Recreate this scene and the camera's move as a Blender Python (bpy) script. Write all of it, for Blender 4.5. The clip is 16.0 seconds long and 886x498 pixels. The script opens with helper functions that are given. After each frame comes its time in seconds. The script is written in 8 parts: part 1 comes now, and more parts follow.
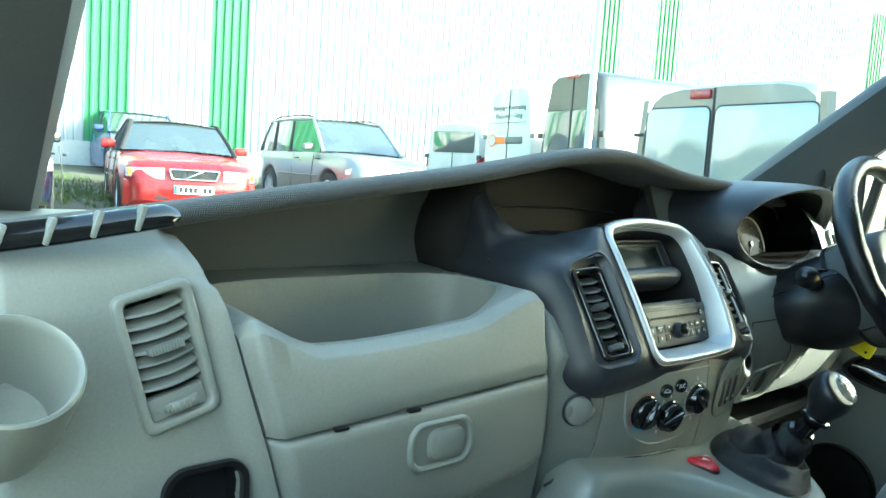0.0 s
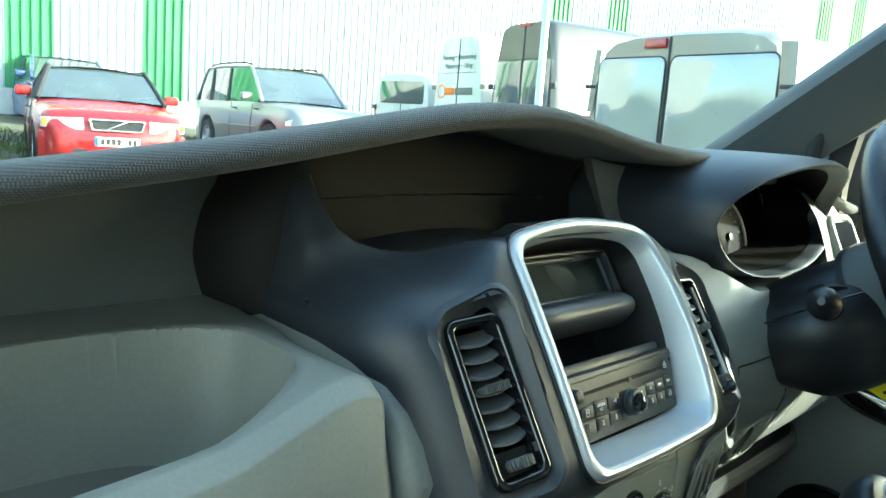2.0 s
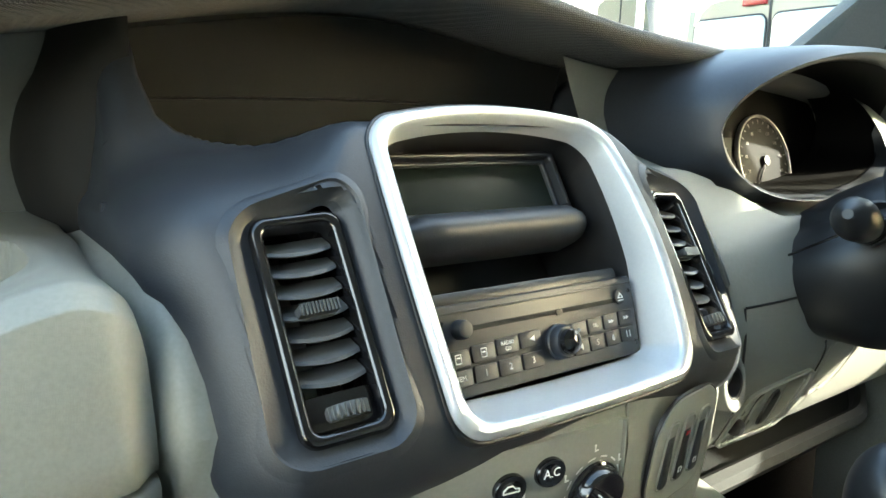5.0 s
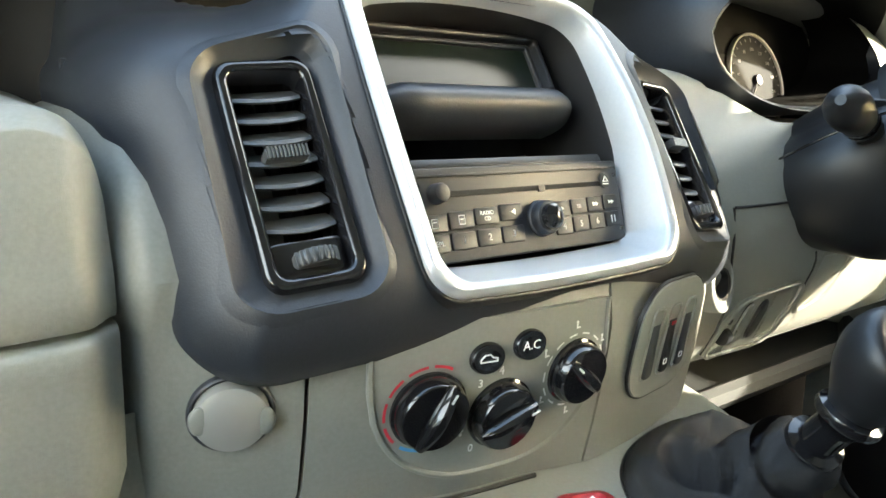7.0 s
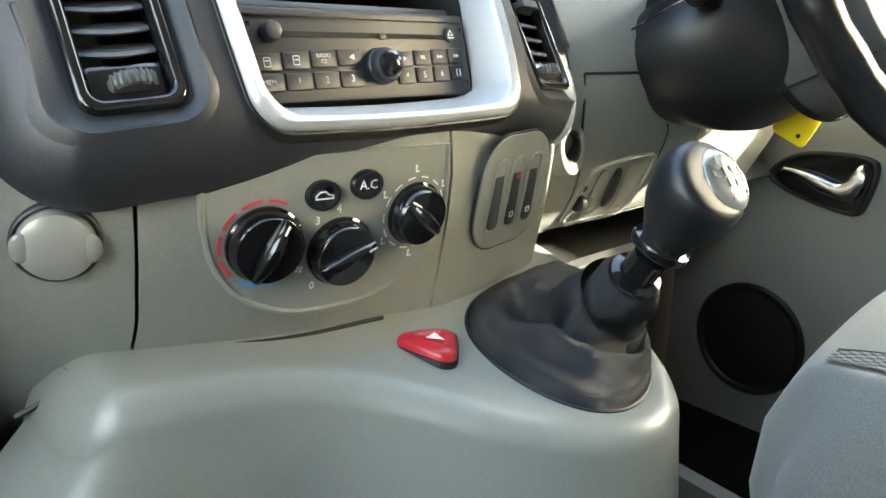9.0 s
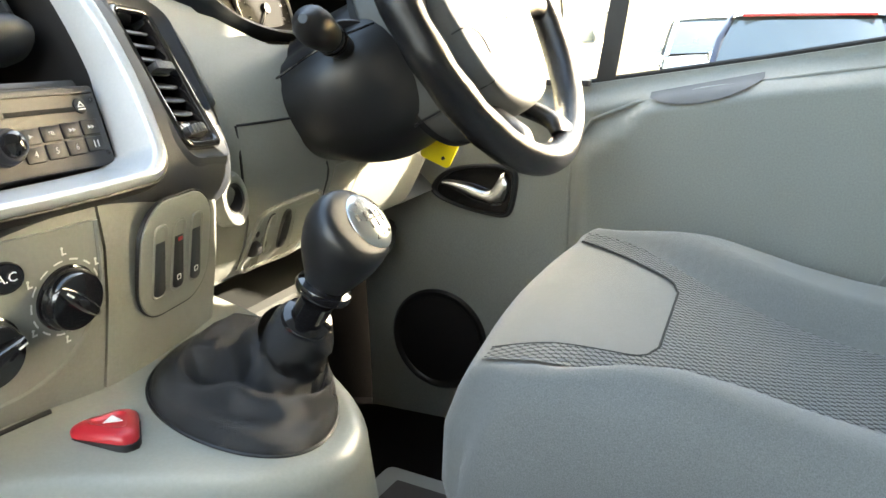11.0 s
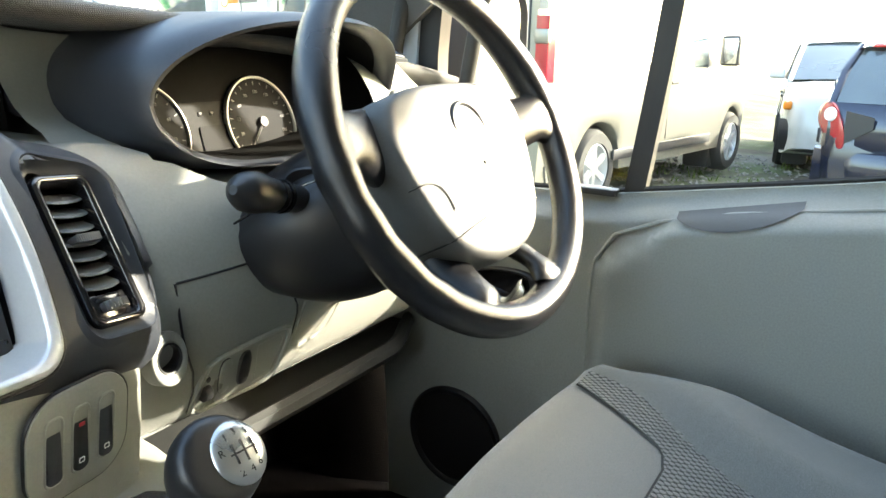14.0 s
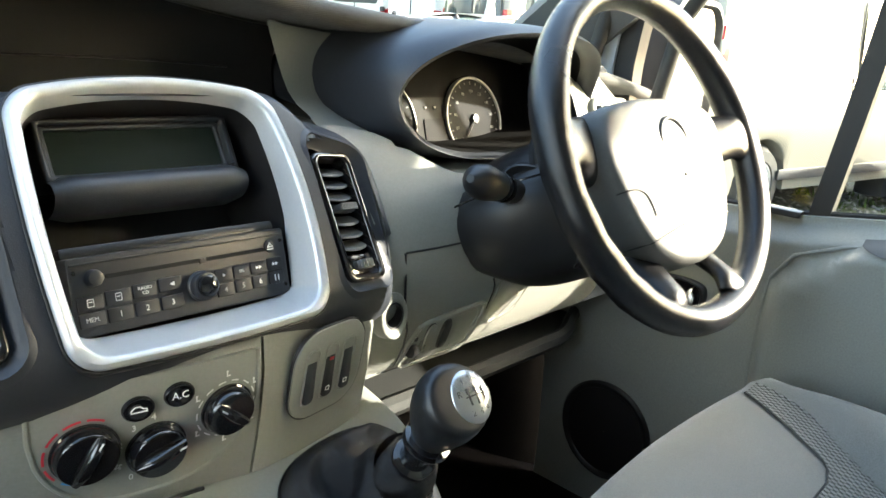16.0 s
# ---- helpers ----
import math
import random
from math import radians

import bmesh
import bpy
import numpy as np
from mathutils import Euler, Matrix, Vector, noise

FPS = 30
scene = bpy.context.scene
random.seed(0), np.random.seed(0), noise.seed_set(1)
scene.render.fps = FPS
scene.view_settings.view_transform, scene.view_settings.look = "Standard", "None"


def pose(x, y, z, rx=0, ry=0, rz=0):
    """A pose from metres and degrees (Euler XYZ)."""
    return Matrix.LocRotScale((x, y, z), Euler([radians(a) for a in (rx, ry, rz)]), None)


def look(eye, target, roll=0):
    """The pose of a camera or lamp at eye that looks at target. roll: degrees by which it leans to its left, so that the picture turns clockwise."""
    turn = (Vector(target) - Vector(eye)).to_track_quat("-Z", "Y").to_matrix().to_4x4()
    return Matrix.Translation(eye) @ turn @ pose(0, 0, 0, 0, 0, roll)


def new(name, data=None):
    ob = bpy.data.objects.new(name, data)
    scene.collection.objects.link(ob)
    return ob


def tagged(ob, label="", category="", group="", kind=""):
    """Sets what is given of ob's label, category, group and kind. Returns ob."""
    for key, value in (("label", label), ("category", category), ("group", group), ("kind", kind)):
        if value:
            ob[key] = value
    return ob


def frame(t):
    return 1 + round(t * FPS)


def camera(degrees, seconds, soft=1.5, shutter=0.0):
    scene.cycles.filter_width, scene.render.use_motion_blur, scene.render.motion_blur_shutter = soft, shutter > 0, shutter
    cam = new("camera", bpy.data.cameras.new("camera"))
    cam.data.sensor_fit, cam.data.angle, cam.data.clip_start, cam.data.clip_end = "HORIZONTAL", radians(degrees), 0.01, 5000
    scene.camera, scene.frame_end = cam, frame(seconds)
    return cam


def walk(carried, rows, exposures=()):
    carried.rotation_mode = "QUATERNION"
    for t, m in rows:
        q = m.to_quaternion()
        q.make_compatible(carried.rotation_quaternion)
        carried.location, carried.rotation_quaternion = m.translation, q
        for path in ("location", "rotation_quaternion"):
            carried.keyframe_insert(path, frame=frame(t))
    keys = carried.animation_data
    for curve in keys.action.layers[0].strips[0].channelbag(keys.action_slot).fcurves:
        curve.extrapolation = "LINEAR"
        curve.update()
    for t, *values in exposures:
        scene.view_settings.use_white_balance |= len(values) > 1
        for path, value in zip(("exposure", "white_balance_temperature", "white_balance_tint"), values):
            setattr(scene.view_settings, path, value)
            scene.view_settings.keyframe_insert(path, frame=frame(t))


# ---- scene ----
cam = camera(60.6, 16.0)
PATH = [
    (0, (-0.9730, -0.5108, 1.3465), (-0.3041, 0.2260, 1.2478), 3.86),
    (0.5, (-0.9045, -0.4139, 1.3742), (-0.1928, 0.2845, 1.2984), 2.77),
    (1, (-0.8150, -0.3376, 1.3829), (-0.0687, 0.3204, 1.2826), 3.19),
    (1.5, (-0.6947, -0.2986, 1.3707), (0.0458, 0.3616, 1.2449), 3.24),
    (2, (-0.5790, -0.2681, 1.3730), (0.1312, 0.4182, 1.2161), 4.29),
    (2.5, (-0.5095, -0.2681, 1.3728), (0.1562, 0.4566, 1.1951), 4.35),
    (3, (-0.4676, -0.2728, 1.3481), (0.1713, 0.4758, 1.1710), 4.09),
    (3.5, (-0.4272, -0.2819, 1.3409), (0.1957, 0.4775, 1.1529), 3.41),
    (6, (-0.3451, -0.2807, 1.2561), (0.2611, 0.4954, 1.0825), 1.39),
    (6.5, (-0.3456, -0.2785, 1.2410), (0.2681, 0.4879, 1.0511), 1.86),
    (7, (-0.3431, -0.2854, 1.2244), (0.2671, 0.4799, 1.0197), 2.09),
    (7.5, (-0.3443, -0.2868, 1.2136), (0.2718, 0.4671, 0.9851), 2.81),
    (8, (-0.3414, -0.2911, 1.2005), (0.2800, 0.4504, 0.9474), 3.44),
    (8.5, (-0.3322, -0.3057, 1.1920), (0.3197, 0.3945, 0.9007), 4.14),
    (9, (-0.3222, -0.3396, 1.1811), (0.3548, 0.3339, 0.8843), 3.00),
    (11.5, (-0.3204, -0.3908, 1.2287), (0.5881, -0.0648, 0.9672), -0.08),
    (12, (-0.2863, -0.4215, 1.2544), (0.6231, -0.0985, 0.9924), -0.13),
    (12.5, (-0.2461, -0.4371, 1.2878), (0.6596, -0.1117, 1.0162), -0.31),
    (13, (-0.2196, -0.4469, 1.3170), (0.6708, -0.0803, 1.0474), -0.02),
    (13.5, (-0.1903, -0.4539, 1.3267), (0.6751, -0.0266, 1.0651), 0.87),
    (14, (-0.1826, -0.4606, 1.3400), (0.6489, 0.0319, 1.0832), 1.51),
    (14.5, (-0.1727, -0.4739, 1.3493), (0.6168, 0.0836, 1.0926), 1.68),
    (15, (-0.1812, -0.4705, 1.3523), (0.5757, 0.1300, 1.0946), 2.26),
    (15.5, (-0.2038, -0.4639, 1.3559), (0.5192, 0.1754, 1.0942), 3.18),
    (16, (-0.2932, -0.4571, 1.3522), (0.4316, 0.1762, 1.0810), 5.17),
]
walk(cam, [(t, look(eye, target, roll)) for t, eye, target, roll in PATH], [(0, 3.22, 5800, -17), (1.5, 2.88, 5900, -17), (2.5, 3.26, 6080, -14), (3.5, 3.42, 6250, -11), (6, 4.18, 7250, 3), (9, 4.18, 7300, 5), (11.5, 4.30, 7800, 8), (12.5, 4.12, 7700, 8), (13.5, 3.90, 7300, 6), (16, 3.74, 6950, 5)])

# ---- light ----
SUN = Vector((0.637, -0.660, 0.399)).normalized()
world = bpy.data.worlds.new("sky")
scene.world = world
world.use_nodes = True
wn = world.node_tree
sky = wn.nodes.new("ShaderNodeTexSky")
sky.sky_type, sky.sun_disc = "NISHITA", False
sky.sun_elevation = math.asin(SUN.z)
sky.sun_rotation = math.atan2(SUN.x, SUN.y)
sky.air_density, sky.dust_density, sky.ozone_density = 1.0, 3.5, 1.0
wn.links.new(sky.outputs[0], wn.nodes["Background"].inputs[0])
wn.nodes["Background"].inputs[1].default_value = 0.15
sun = new("sun", bpy.data.lights.new("sun", "SUN"))
sun.data.energy, sun.data.angle, sun.data.color = 2.3, radians(1.0), (1.0, 0.95, 0.86)
sun.matrix_world = look(SUN * 30, (0, 0, 0))

# sky light that comes in through the open passenger door
doorway = new("doorway_sky", bpy.data.lights.new("doorway_sky", "AREA"))
doorway.data.shape, doorway.data.size, doorway.data.size_y = "RECTANGLE", 0.6, 0.7
doorway.data.energy, doorway.data.color = 0.5, (1.0, 0.97, 0.90)
doorway.matrix_world = look((-1.00, -0.18, 1.60), (0.0, -0.10, 1.10))

# ---- building helpers ----
def smooth(t):
    t = min(1.0, max(0.0, t))
    return t * t * (3 - 2 * t)


def lerp(a, b, t):
    return a + (b - a) * t


def curve_at(table, x):
    """Smooth value of a table of (x, value) rows."""
    if x <= table[0][0]:
        return table[0][1]
    for (x0, a), (x1, b) in zip(table, table[1:]):
        if x <= x1:
            return lerp(a, b, (x - x0) / (x1 - x0))
    return table[-1][1]


def finish(bm, angle=40):
    bmesh.ops.remove_doubles(bm, verts=bm.verts, dist=1e-5)
    bmesh.ops.recalc_face_normals(bm, faces=bm.faces)
    return bm


def to_mesh(name, bm, mat, shade=True, angle=38):
    me = bpy.data.meshes.new(name)
    for f in bm.faces:
        f.smooth = shade
    if shade:
        for e in bm.edges:
            if len(e.link_faces) == 2 and e.calc_face_angle(0) > radians(angle):
                e.smooth = False
    bm.to_mesh(me)
    bm.free()
    me.materials.append(mat)
    return me


def part(name, bm, mat, parent=None, label="", m=None, shade=True, angle=38):
    ob = new(name, to_mesh(name, bm, mat, shade, angle))
    if m is not None:
        ob.matrix_basis = m
    if parent is not None:
        ob.parent = parent
    if label:
        ob["label"] = label
    return ob


def thing(name, label, category, m=None, group="", kind=""):
    ob = new(name)
    ob.empty_display_size = 0.05
    if m is not None:
        ob.matrix_basis = m
    return tagged(ob, label, category, group, kind)


def mesh_thing(name, bm, mat, label, category, m=None, group="", kind="", shade=True):
    return tagged(part(name, bm, mat, None, "", m, shade), label, category, group, kind)


def axes(o, ux, uy, uz):
    """A pose with the given origin and axes."""
    m = Matrix((ux, uy, uz)).transposed().to_4x4()
    m.translation = o
    return m


def bm_new():
    return bmesh.new()


def add_box(bm, c, s, bevel=0.0, m=None, seg=2):
    r = bmesh.ops.create_cube(bm, size=1.0)
    vs = r["verts"]
    for v in vs:
        v.co = Vector((v.co.x * s[0], v.co.y * s[1], v.co.z * s[2]))
    if bevel:
        es = list({e for v in vs for e in v.link_edges})
        out = bmesh.ops.bevel(bm, geom=es, offset=bevel, segments=seg, profile=0.6, affect="EDGES")
        vs = list({v for f in out["faces"] for v in f.verts} | {v for v in vs if v.is_valid})
    mm = Matrix.Translation(c) if m is None else Matrix.Translation(c) @ m
    for v in vs:
        v.co = mm @ v.co
    return bm


def box(c, s, bevel=0.0, m=None, seg=2):
    return add_box(bm_new(), c, s, bevel, m, seg)


def add_loft(bm, rows, ring=False, caps=False):
    """Quads between rows of equally many points. ring: each row is closed."""
    vr = [[bm.verts.new(p) for p in row] for row in rows]
    n = len(vr[0])
    for a, b in zip(vr, vr[1:]):
        for i in range(n if ring else n - 1):
            j = (i + 1) % n
            q = [a[i], a[j], b[j], b[i]]
            if len({tuple(round(k, 6) for k in w.co) for w in q}) > 2:
                try:
                    bm.faces.new(q)
                except ValueError:
                    pass
    if caps:
        for row in (vr[0], vr[-1]):
            try:
                bm.faces.new(row)
            except ValueError:
                pass
    return bm


def loft(rows, ring=False, caps=False):
    return finish(add_loft(bm_new(), rows, ring, caps))


def circle(r, n=24, z=0.0, rx=None):
    return [Vector((r * math.cos(2 * math.pi * i / n), (rx or r) * math.sin(2 * math.pi * i / n), z)) for i in range(n)]


def rrect(w, h, r, n=6, cx=0.0, cy=0.0, wt=None):
    """Rounded rectangle, w wide below and wt above, h high, counter-clockwise."""
    wt = w if wt is None else wt
    pts = []
    for sx, sy, a0 in ((1, -1, -90), (1, 1, 0), (-1, 1, 90), (-1, -1, 180)):
        ww = w if sy < 0 else wt
        for k in range(n + 1):
            a = radians(a0 + 90 * k / n)
            pts.append(Vector((cx + sx * (ww / 2 - r) + r * math.cos(a), cy + sy * (h / 2 - r) + r * math.sin(a), 0)))
    return pts


def lift(pts, z):
    return [Vector((p.x, p.y, z)) for p in pts]


def scaled(pts, k, c=None):
    c = c or sum(pts, Vector()) / len(pts)
    return [c + (p - c) * k for p in pts]


def inset(pts, d):
    """The outline moved inwards by d (convex outlines)."""
    n, out = len(pts), []
    for i, p in enumerate(pts):
        a, b = pts[i - 1], pts[(i + 1) % n]
        t = (b - a).normalized()
        out.append(p + Vector((-t.y, t.x, 0)) * d)
    return out


def plate(outline, z0, z1, bevel=0.0):
    """A solid plate with a rounded front edge (front at z1)."""
    rows = [lift(outline, z0)]
    if bevel:
        rows += [lift(outline, z1 - bevel), lift(inset(outline, bevel * 0.3), z1 - bevel * 0.3), lift(inset(outline, bevel), z1)]
    else:
        rows.append(lift(outline, z1))
    return loft(rows, True, True)


def ring_frame(outer, inner, z0, z1, bevel=0.002, zi=None):
    """A frame between two outlines of equal count, front at z1; its inner wall goes down to zi."""
    zi = z0 if zi is None else zi
    rows = [lift(outer, z0), lift(outer, z1 - bevel), lift(inset(outer, bevel * 0.4), z1 - bevel * 0.3), lift(inset(outer, bevel), z1),
            lift(inset(inner, -bevel), z1), lift(inset(inner, -bevel * 0.4), z1 - bevel * 0.3), lift(inner, z1 - bevel), lift(inner, zi)]
    return loft(rows, True)


def add_tube(bm, path, r, n=10, caps=True, flat=1.0):
    """A round bar along a path; r is one radius or one per point."""
    rows, prev = [], None
    path = [Vector(p) for p in path]
    for i, p in enumerate(path):
        t = (path[min(i + 1, len(path) - 1)] - path[max(i - 1, 0)]).normalized()
        side = prev - t * prev.dot(t) if prev is not None else t.orthogonal()
        side.normalize()
        prev = side
        up = t.cross(side)
        rr = r[i] if isinstance(r, (list, tuple)) else r
        rows.append([p + side * rr * math.cos(2 * math.pi * k / n) + up * rr * flat * math.sin(2 * math.pi * k / n) for k in range(n)])
    return add_loft(bm, rows, True, caps)


def tube(path, r, n=10, caps=True, flat=1.0):
    return finish(add_tube(bm_new(), path, r, n, caps, flat))


def revolve(profile, n=28, m=None):
    """Turns (radius, height) rows round z."""
    rows = [[Vector((r * math.cos(2 * math.pi * k / n), r * math.sin(2 * math.pi * k / n), z)) for k in range(n)] for r, z in profile]
    bm = loft(rows, True, True)
    if m is not None:
        bm.transform(m)
    return bm


def ball(c, s, n=20):
    bm = bm_new()
    bmesh.ops.create_uvsphere(bm, u_segments=n, v_segments=n // 2, radius=1.0)
    for v in bm.verts:
        v.co = Vector((c[0] + v.co.x * s[0], c[1] + v.co.y * s[1], c[2] + v.co.z * s[2]))
    return bm


def bez(a, b, c, d, n=10):
    out = []
    for i in range(n + 1):
        t = i / n
        out.append(Vector(a) * (1 - t) ** 3 + Vector(b) * 3 * t * (1 - t) ** 2 + Vector(c) * 3 * t * t * (1 - t) + Vector(d) * t ** 3)
    return out


def text_bm(s, size, depth=0.0006):
    """Letters as a mesh in the xy plane, centred, front at +z."""
    cu = bpy.data.curves.new("letters", "FONT")
    cu.body, cu.size, cu.align_x, cu.align_y, cu.extrude, cu.resolution_u = s, size, "CENTER", "CENTER", depth / 2, 2
    ob = bpy.data.objects.new("letters", cu)
    scene.collection.objects.link(ob)
    me = bpy.data.meshes.new_from_object(ob.evaluated_get(bpy.context.evaluated_depsgraph_get()))
    bm = bm_new()
    bm.from_mesh(me)
    bpy.data.objects.remove(ob)
    bpy.data.curves.remove(cu)
    bpy.data.meshes.remove(me)
    return bm


def join(*bms):
    out = bm_new()
    for b in bms:
        me = bpy.data.meshes.new("tmp")
        b.to_mesh(me)
        b.free()
        out.from_mesh(me)
        bpy.data.meshes.remove(me)
    return out


def moved(bm, m):
    bm.transform(m)
    return bm

# ---- materials ----
def material(name, color, rough=0.5, metal=0.0, grain=0.0, grain_size=400.0, mottle=0.06, mottle_size=6.0, bump=0.0, bump_size=600.0,
             coat=0.0, spec=0.5, dust=0.0, kind="noise", sheen=0.0):
    """A surface with two scales of variation (mottle, grain), a fine relief and uneven gloss."""
    mat = bpy.data.materials.new(name)
    mat.use_nodes = True
    nt = mat.node_tree
    n, link = nt.nodes, nt.links.new
    b = n["Principled BSDF"]
    b.inputs["Metallic"].default_value = metal
    b.inputs["Coat Weight"].default_value = coat
    b.inputs["Coat Roughness"].default_value = 0.05
    b.inputs["Specular IOR Level"].default_value = spec
    b.inputs["Sheen Weight"].default_value = sheen
    tc = n.new("ShaderNodeTexCoord")
    big = n.new("ShaderNodeTexNoise")
    big.inputs["Scale"].default_value, big.inputs["Detail"].default_value = mottle_size, 5
    fine = n.new("ShaderNodeTexNoise")
    fine.inputs["Scale"].default_value, fine.inputs["Detail"].default_value = grain_size, 3
    link(tc.outputs["Object"], big.inputs["Vector"])
    link(tc.outputs["Object"], fine.inputs["Vector"])
    mix = n.new("ShaderNodeMix")
    mix.data_type = "RGBA"
    lo = [max(0.0, c * (1 - mottle * 1.6)) for c in color]
    hi = [min(1.0, c * (1 + mottle * 1.6)) for c in color]
    mix.inputs["A"].default_value, mix.inputs["B"].default_value = (*lo, 1), (*hi, 1)
    link(big.outputs["Fac"], mix.inputs["Factor"])
    last = mix.outputs["Result"]
    if grain:
        g = n.new("ShaderNodeMix")
        g.data_type, g.blend_type = "RGBA", "OVERLAY"
        g.inputs["Factor"].default_value = grain
        link(last, g.inputs["A"])
        link(fine.outputs["Fac"], g.inputs["B"])
        last = g.outputs["Result"]
    link(last, b.inputs["Base Color"])
    rr = n.new("ShaderNodeMapRange")
    rr.inputs["To Min"].default_value, rr.inputs["To Max"].default_value = max(0.02, rough - 0.08 - dust), min(1.0, rough + 0.08 + dust)
    link(big.outputs["Fac"], rr.inputs["Value"])
    link(rr.outputs["Result"], b.inputs["Roughness"])
    if bump:
        bp = n.new("ShaderNodeBump")
        bp.inputs["Strength"].default_value, bp.inputs["Distance"].default_value = bump, 0.001
        if kind == "leather":
            tx = n.new("ShaderNodeTexVoronoi")
            tx.feature = "DISTANCE_TO_EDGE"
            tx.inputs["Scale"].default_value = bump_size
            wob = n.new("ShaderNodeMix")
            wob.data_type = "VECTOR"
            wob.inputs["Factor"].default_value = 0.02
            link(tc.outputs["Object"], wob.inputs["A"])
            link(fine.outputs["Color"], wob.inputs["B"])
            link(wob.outputs["Result"], tx.inputs["Vector"])
            cl = n.new("ShaderNodeMapRange")
            cl.inputs["From Max"].default_value = 0.25
            link(tx.outputs["Distance"], cl.inputs["Value"])
            link(cl.outputs["Result"], bp.inputs["Height"])
        else:
            tx = n.new("ShaderNodeTexNoise")
            tx.inputs["Scale"].default_value, tx.inputs["Detail"].default_value = bump_size, 2
            link(tc.outputs["Object"], tx.inputs["Vector"])
            link(tx.outputs["Fac"], bp.inputs["Height"])
        link(bp.outputs["Normal"], b.inputs["Normal"])
    return mat


def cell_cloth(name, color, dark, size, squash):
    """Woven cloth with rows of small raised lozenges."""
    mat = material(name, color, 0.9, grain=0.3, mottle=0.05, spec=0.2, sheen=0.2)
    n, link = mat.node_tree.nodes, mat.node_tree.links.new
    b = n["Principled BSDF"]
    tc = n.new("ShaderNodeTexCoord")
    mp = n.new("ShaderNodeMapping")
    mp.inputs["Scale"].default_value = (1.0, squash, 1.0)
    mp.inputs["Rotation"].default_value = (0, 0, radians(45))
    link(tc.outputs["Object"], mp.inputs["Vector"])
    vo = n.new("ShaderNodeTexVoronoi")
    vo.voronoi_dimensions = "2D"
    vo.inputs["Scale"].default_value, vo.inputs["Randomness"].default_value = size, 0.05
    link(mp.outputs["Vector"], vo.inputs["Vector"])
    mr = n.new("ShaderNodeMapRange")
    mr.inputs["From Min"].default_value, mr.inputs["From Max"].default_value = 0.30, 0.52
    mr.inputs["To Min"].default_value, mr.inputs["To Max"].default_value = 1.0, 0.0
    link(vo.outputs["Distance"], mr.inputs["Value"])
    mix = n.new("ShaderNodeMix")
    mix.data_type = "RGBA"
    mix.inputs["A"].default_value, mix.inputs["B"].default_value = (*dark, 1), (*color, 1)
    link(mr.outputs["Result"], mix.inputs["Factor"])
    link(mix.outputs["Result"], b.inputs["Base Color"])
    bp = n.new("ShaderNodeBump")
    bp.inputs["Strength"].default_value, bp.inputs["Distance"].default_value = 0.9, 0.0015
    link(mr.outputs["Result"], bp.inputs["Height"])
    link(bp.outputs["Normal"], b.inputs["Normal"])
    return mat


def glass_sheet(name, tint=(0.93, 0.97, 0.95), gloss=0.04):
    """A thin pane: clear, with a mirror's gloss that grows towards grazing views."""
    mat = bpy.data.materials.new(name)
    mat.use_nodes = True
    nt = mat.node_tree
    n, link = nt.nodes, nt.links.new
    n.remove(n["Principled BSDF"])
    tr, gl, mx = n.new("ShaderNodeBsdfTransparent"), n.new("ShaderNodeBsdfGlossy"), n.new("ShaderNodeMixShader")
    lw, pw = n.new("ShaderNodeLayerWeight"), n.new("ShaderNodeMath")
    pw.operation = "POWER"
    lw.inputs["Blend"].default_value, pw.inputs[1].default_value = 0.5, 4.0
    link(lw.outputs["Facing"], pw.inputs[0])
    fr = n.new("ShaderNodeMapRange")
    fr.inputs["To Min"].default_value, fr.inputs["To Max"].default_value = 0.03, 0.6
    link(pw.outputs[0], fr.inputs["Value"])
    tr.inputs[0].default_value = (*tint, 1)
    gl.inputs["Roughness"].default_value = gloss
    link(fr.outputs[0], mx.inputs[0])
    link(tr.outputs[0], mx.inputs[1])
    link(gl.outputs[0], mx.inputs[2])
    link(mx.outputs[0], n["Material Output"].inputs[0])
    return mat


def glow(name, color, strength):
    mat = bpy.data.materials.new(name)
    mat.use_nodes = True
    b = mat.node_tree.nodes["Principled BSDF"]
    b.inputs["Base Color"].default_value = (*color, 1)
    b.inputs["Emission Color"].default_value, b.inputs["Emission Strength"].default_value = (*color, 1), strength
    return mat


GREY = material("grey_dash_plastic", (0.225, 0.228, 0.205), 0.35, grain=0.15, bump=0.22, bump_size=260, mottle=0.05, kind="leather", dust=0.03)
GREY_SMOOTH = material("grey_smooth_plastic", (0.225, 0.23, 0.207), 0.30, grain=0.1, bump=0.06, mottle=0.04)
GREY_DARK = material("dark_grey_plastic", (0.022, 0.025, 0.031), 0.45, grain=0.2, bump=0.12, bump_size=900, mottle=0.08, dust=0.05)
BLACK = material("black_plastic", (0.010, 0.010, 0.011), 0.42, grain=0.2, bump=0.1, bump_size=1200, mottle=0.1, dust=0.05)
BLACK_GLOSS = material("gloss_black_plastic", (0.008, 0.008, 0.009), 0.12, mottle=0.1, bump=0.02, bump_size=90, coat=0.4)
PAD = cell_cloth("textured_dash_top", (0.105, 0.107, 0.108), (0.035, 0.036, 0.037), 620, 1.0)
PAD.node_tree.nodes["Principled BSDF"].inputs["Specular IOR Level"].default_value = 0.5
PAD.node_tree.nodes["Voronoi Texture"].voronoi_dimensions = "3D"
SHELF = material("glossy_shelf_plastic", (0.10, 0.103, 0.096), 0.32, grain=0.1, bump=0.03, mottle=0.04)
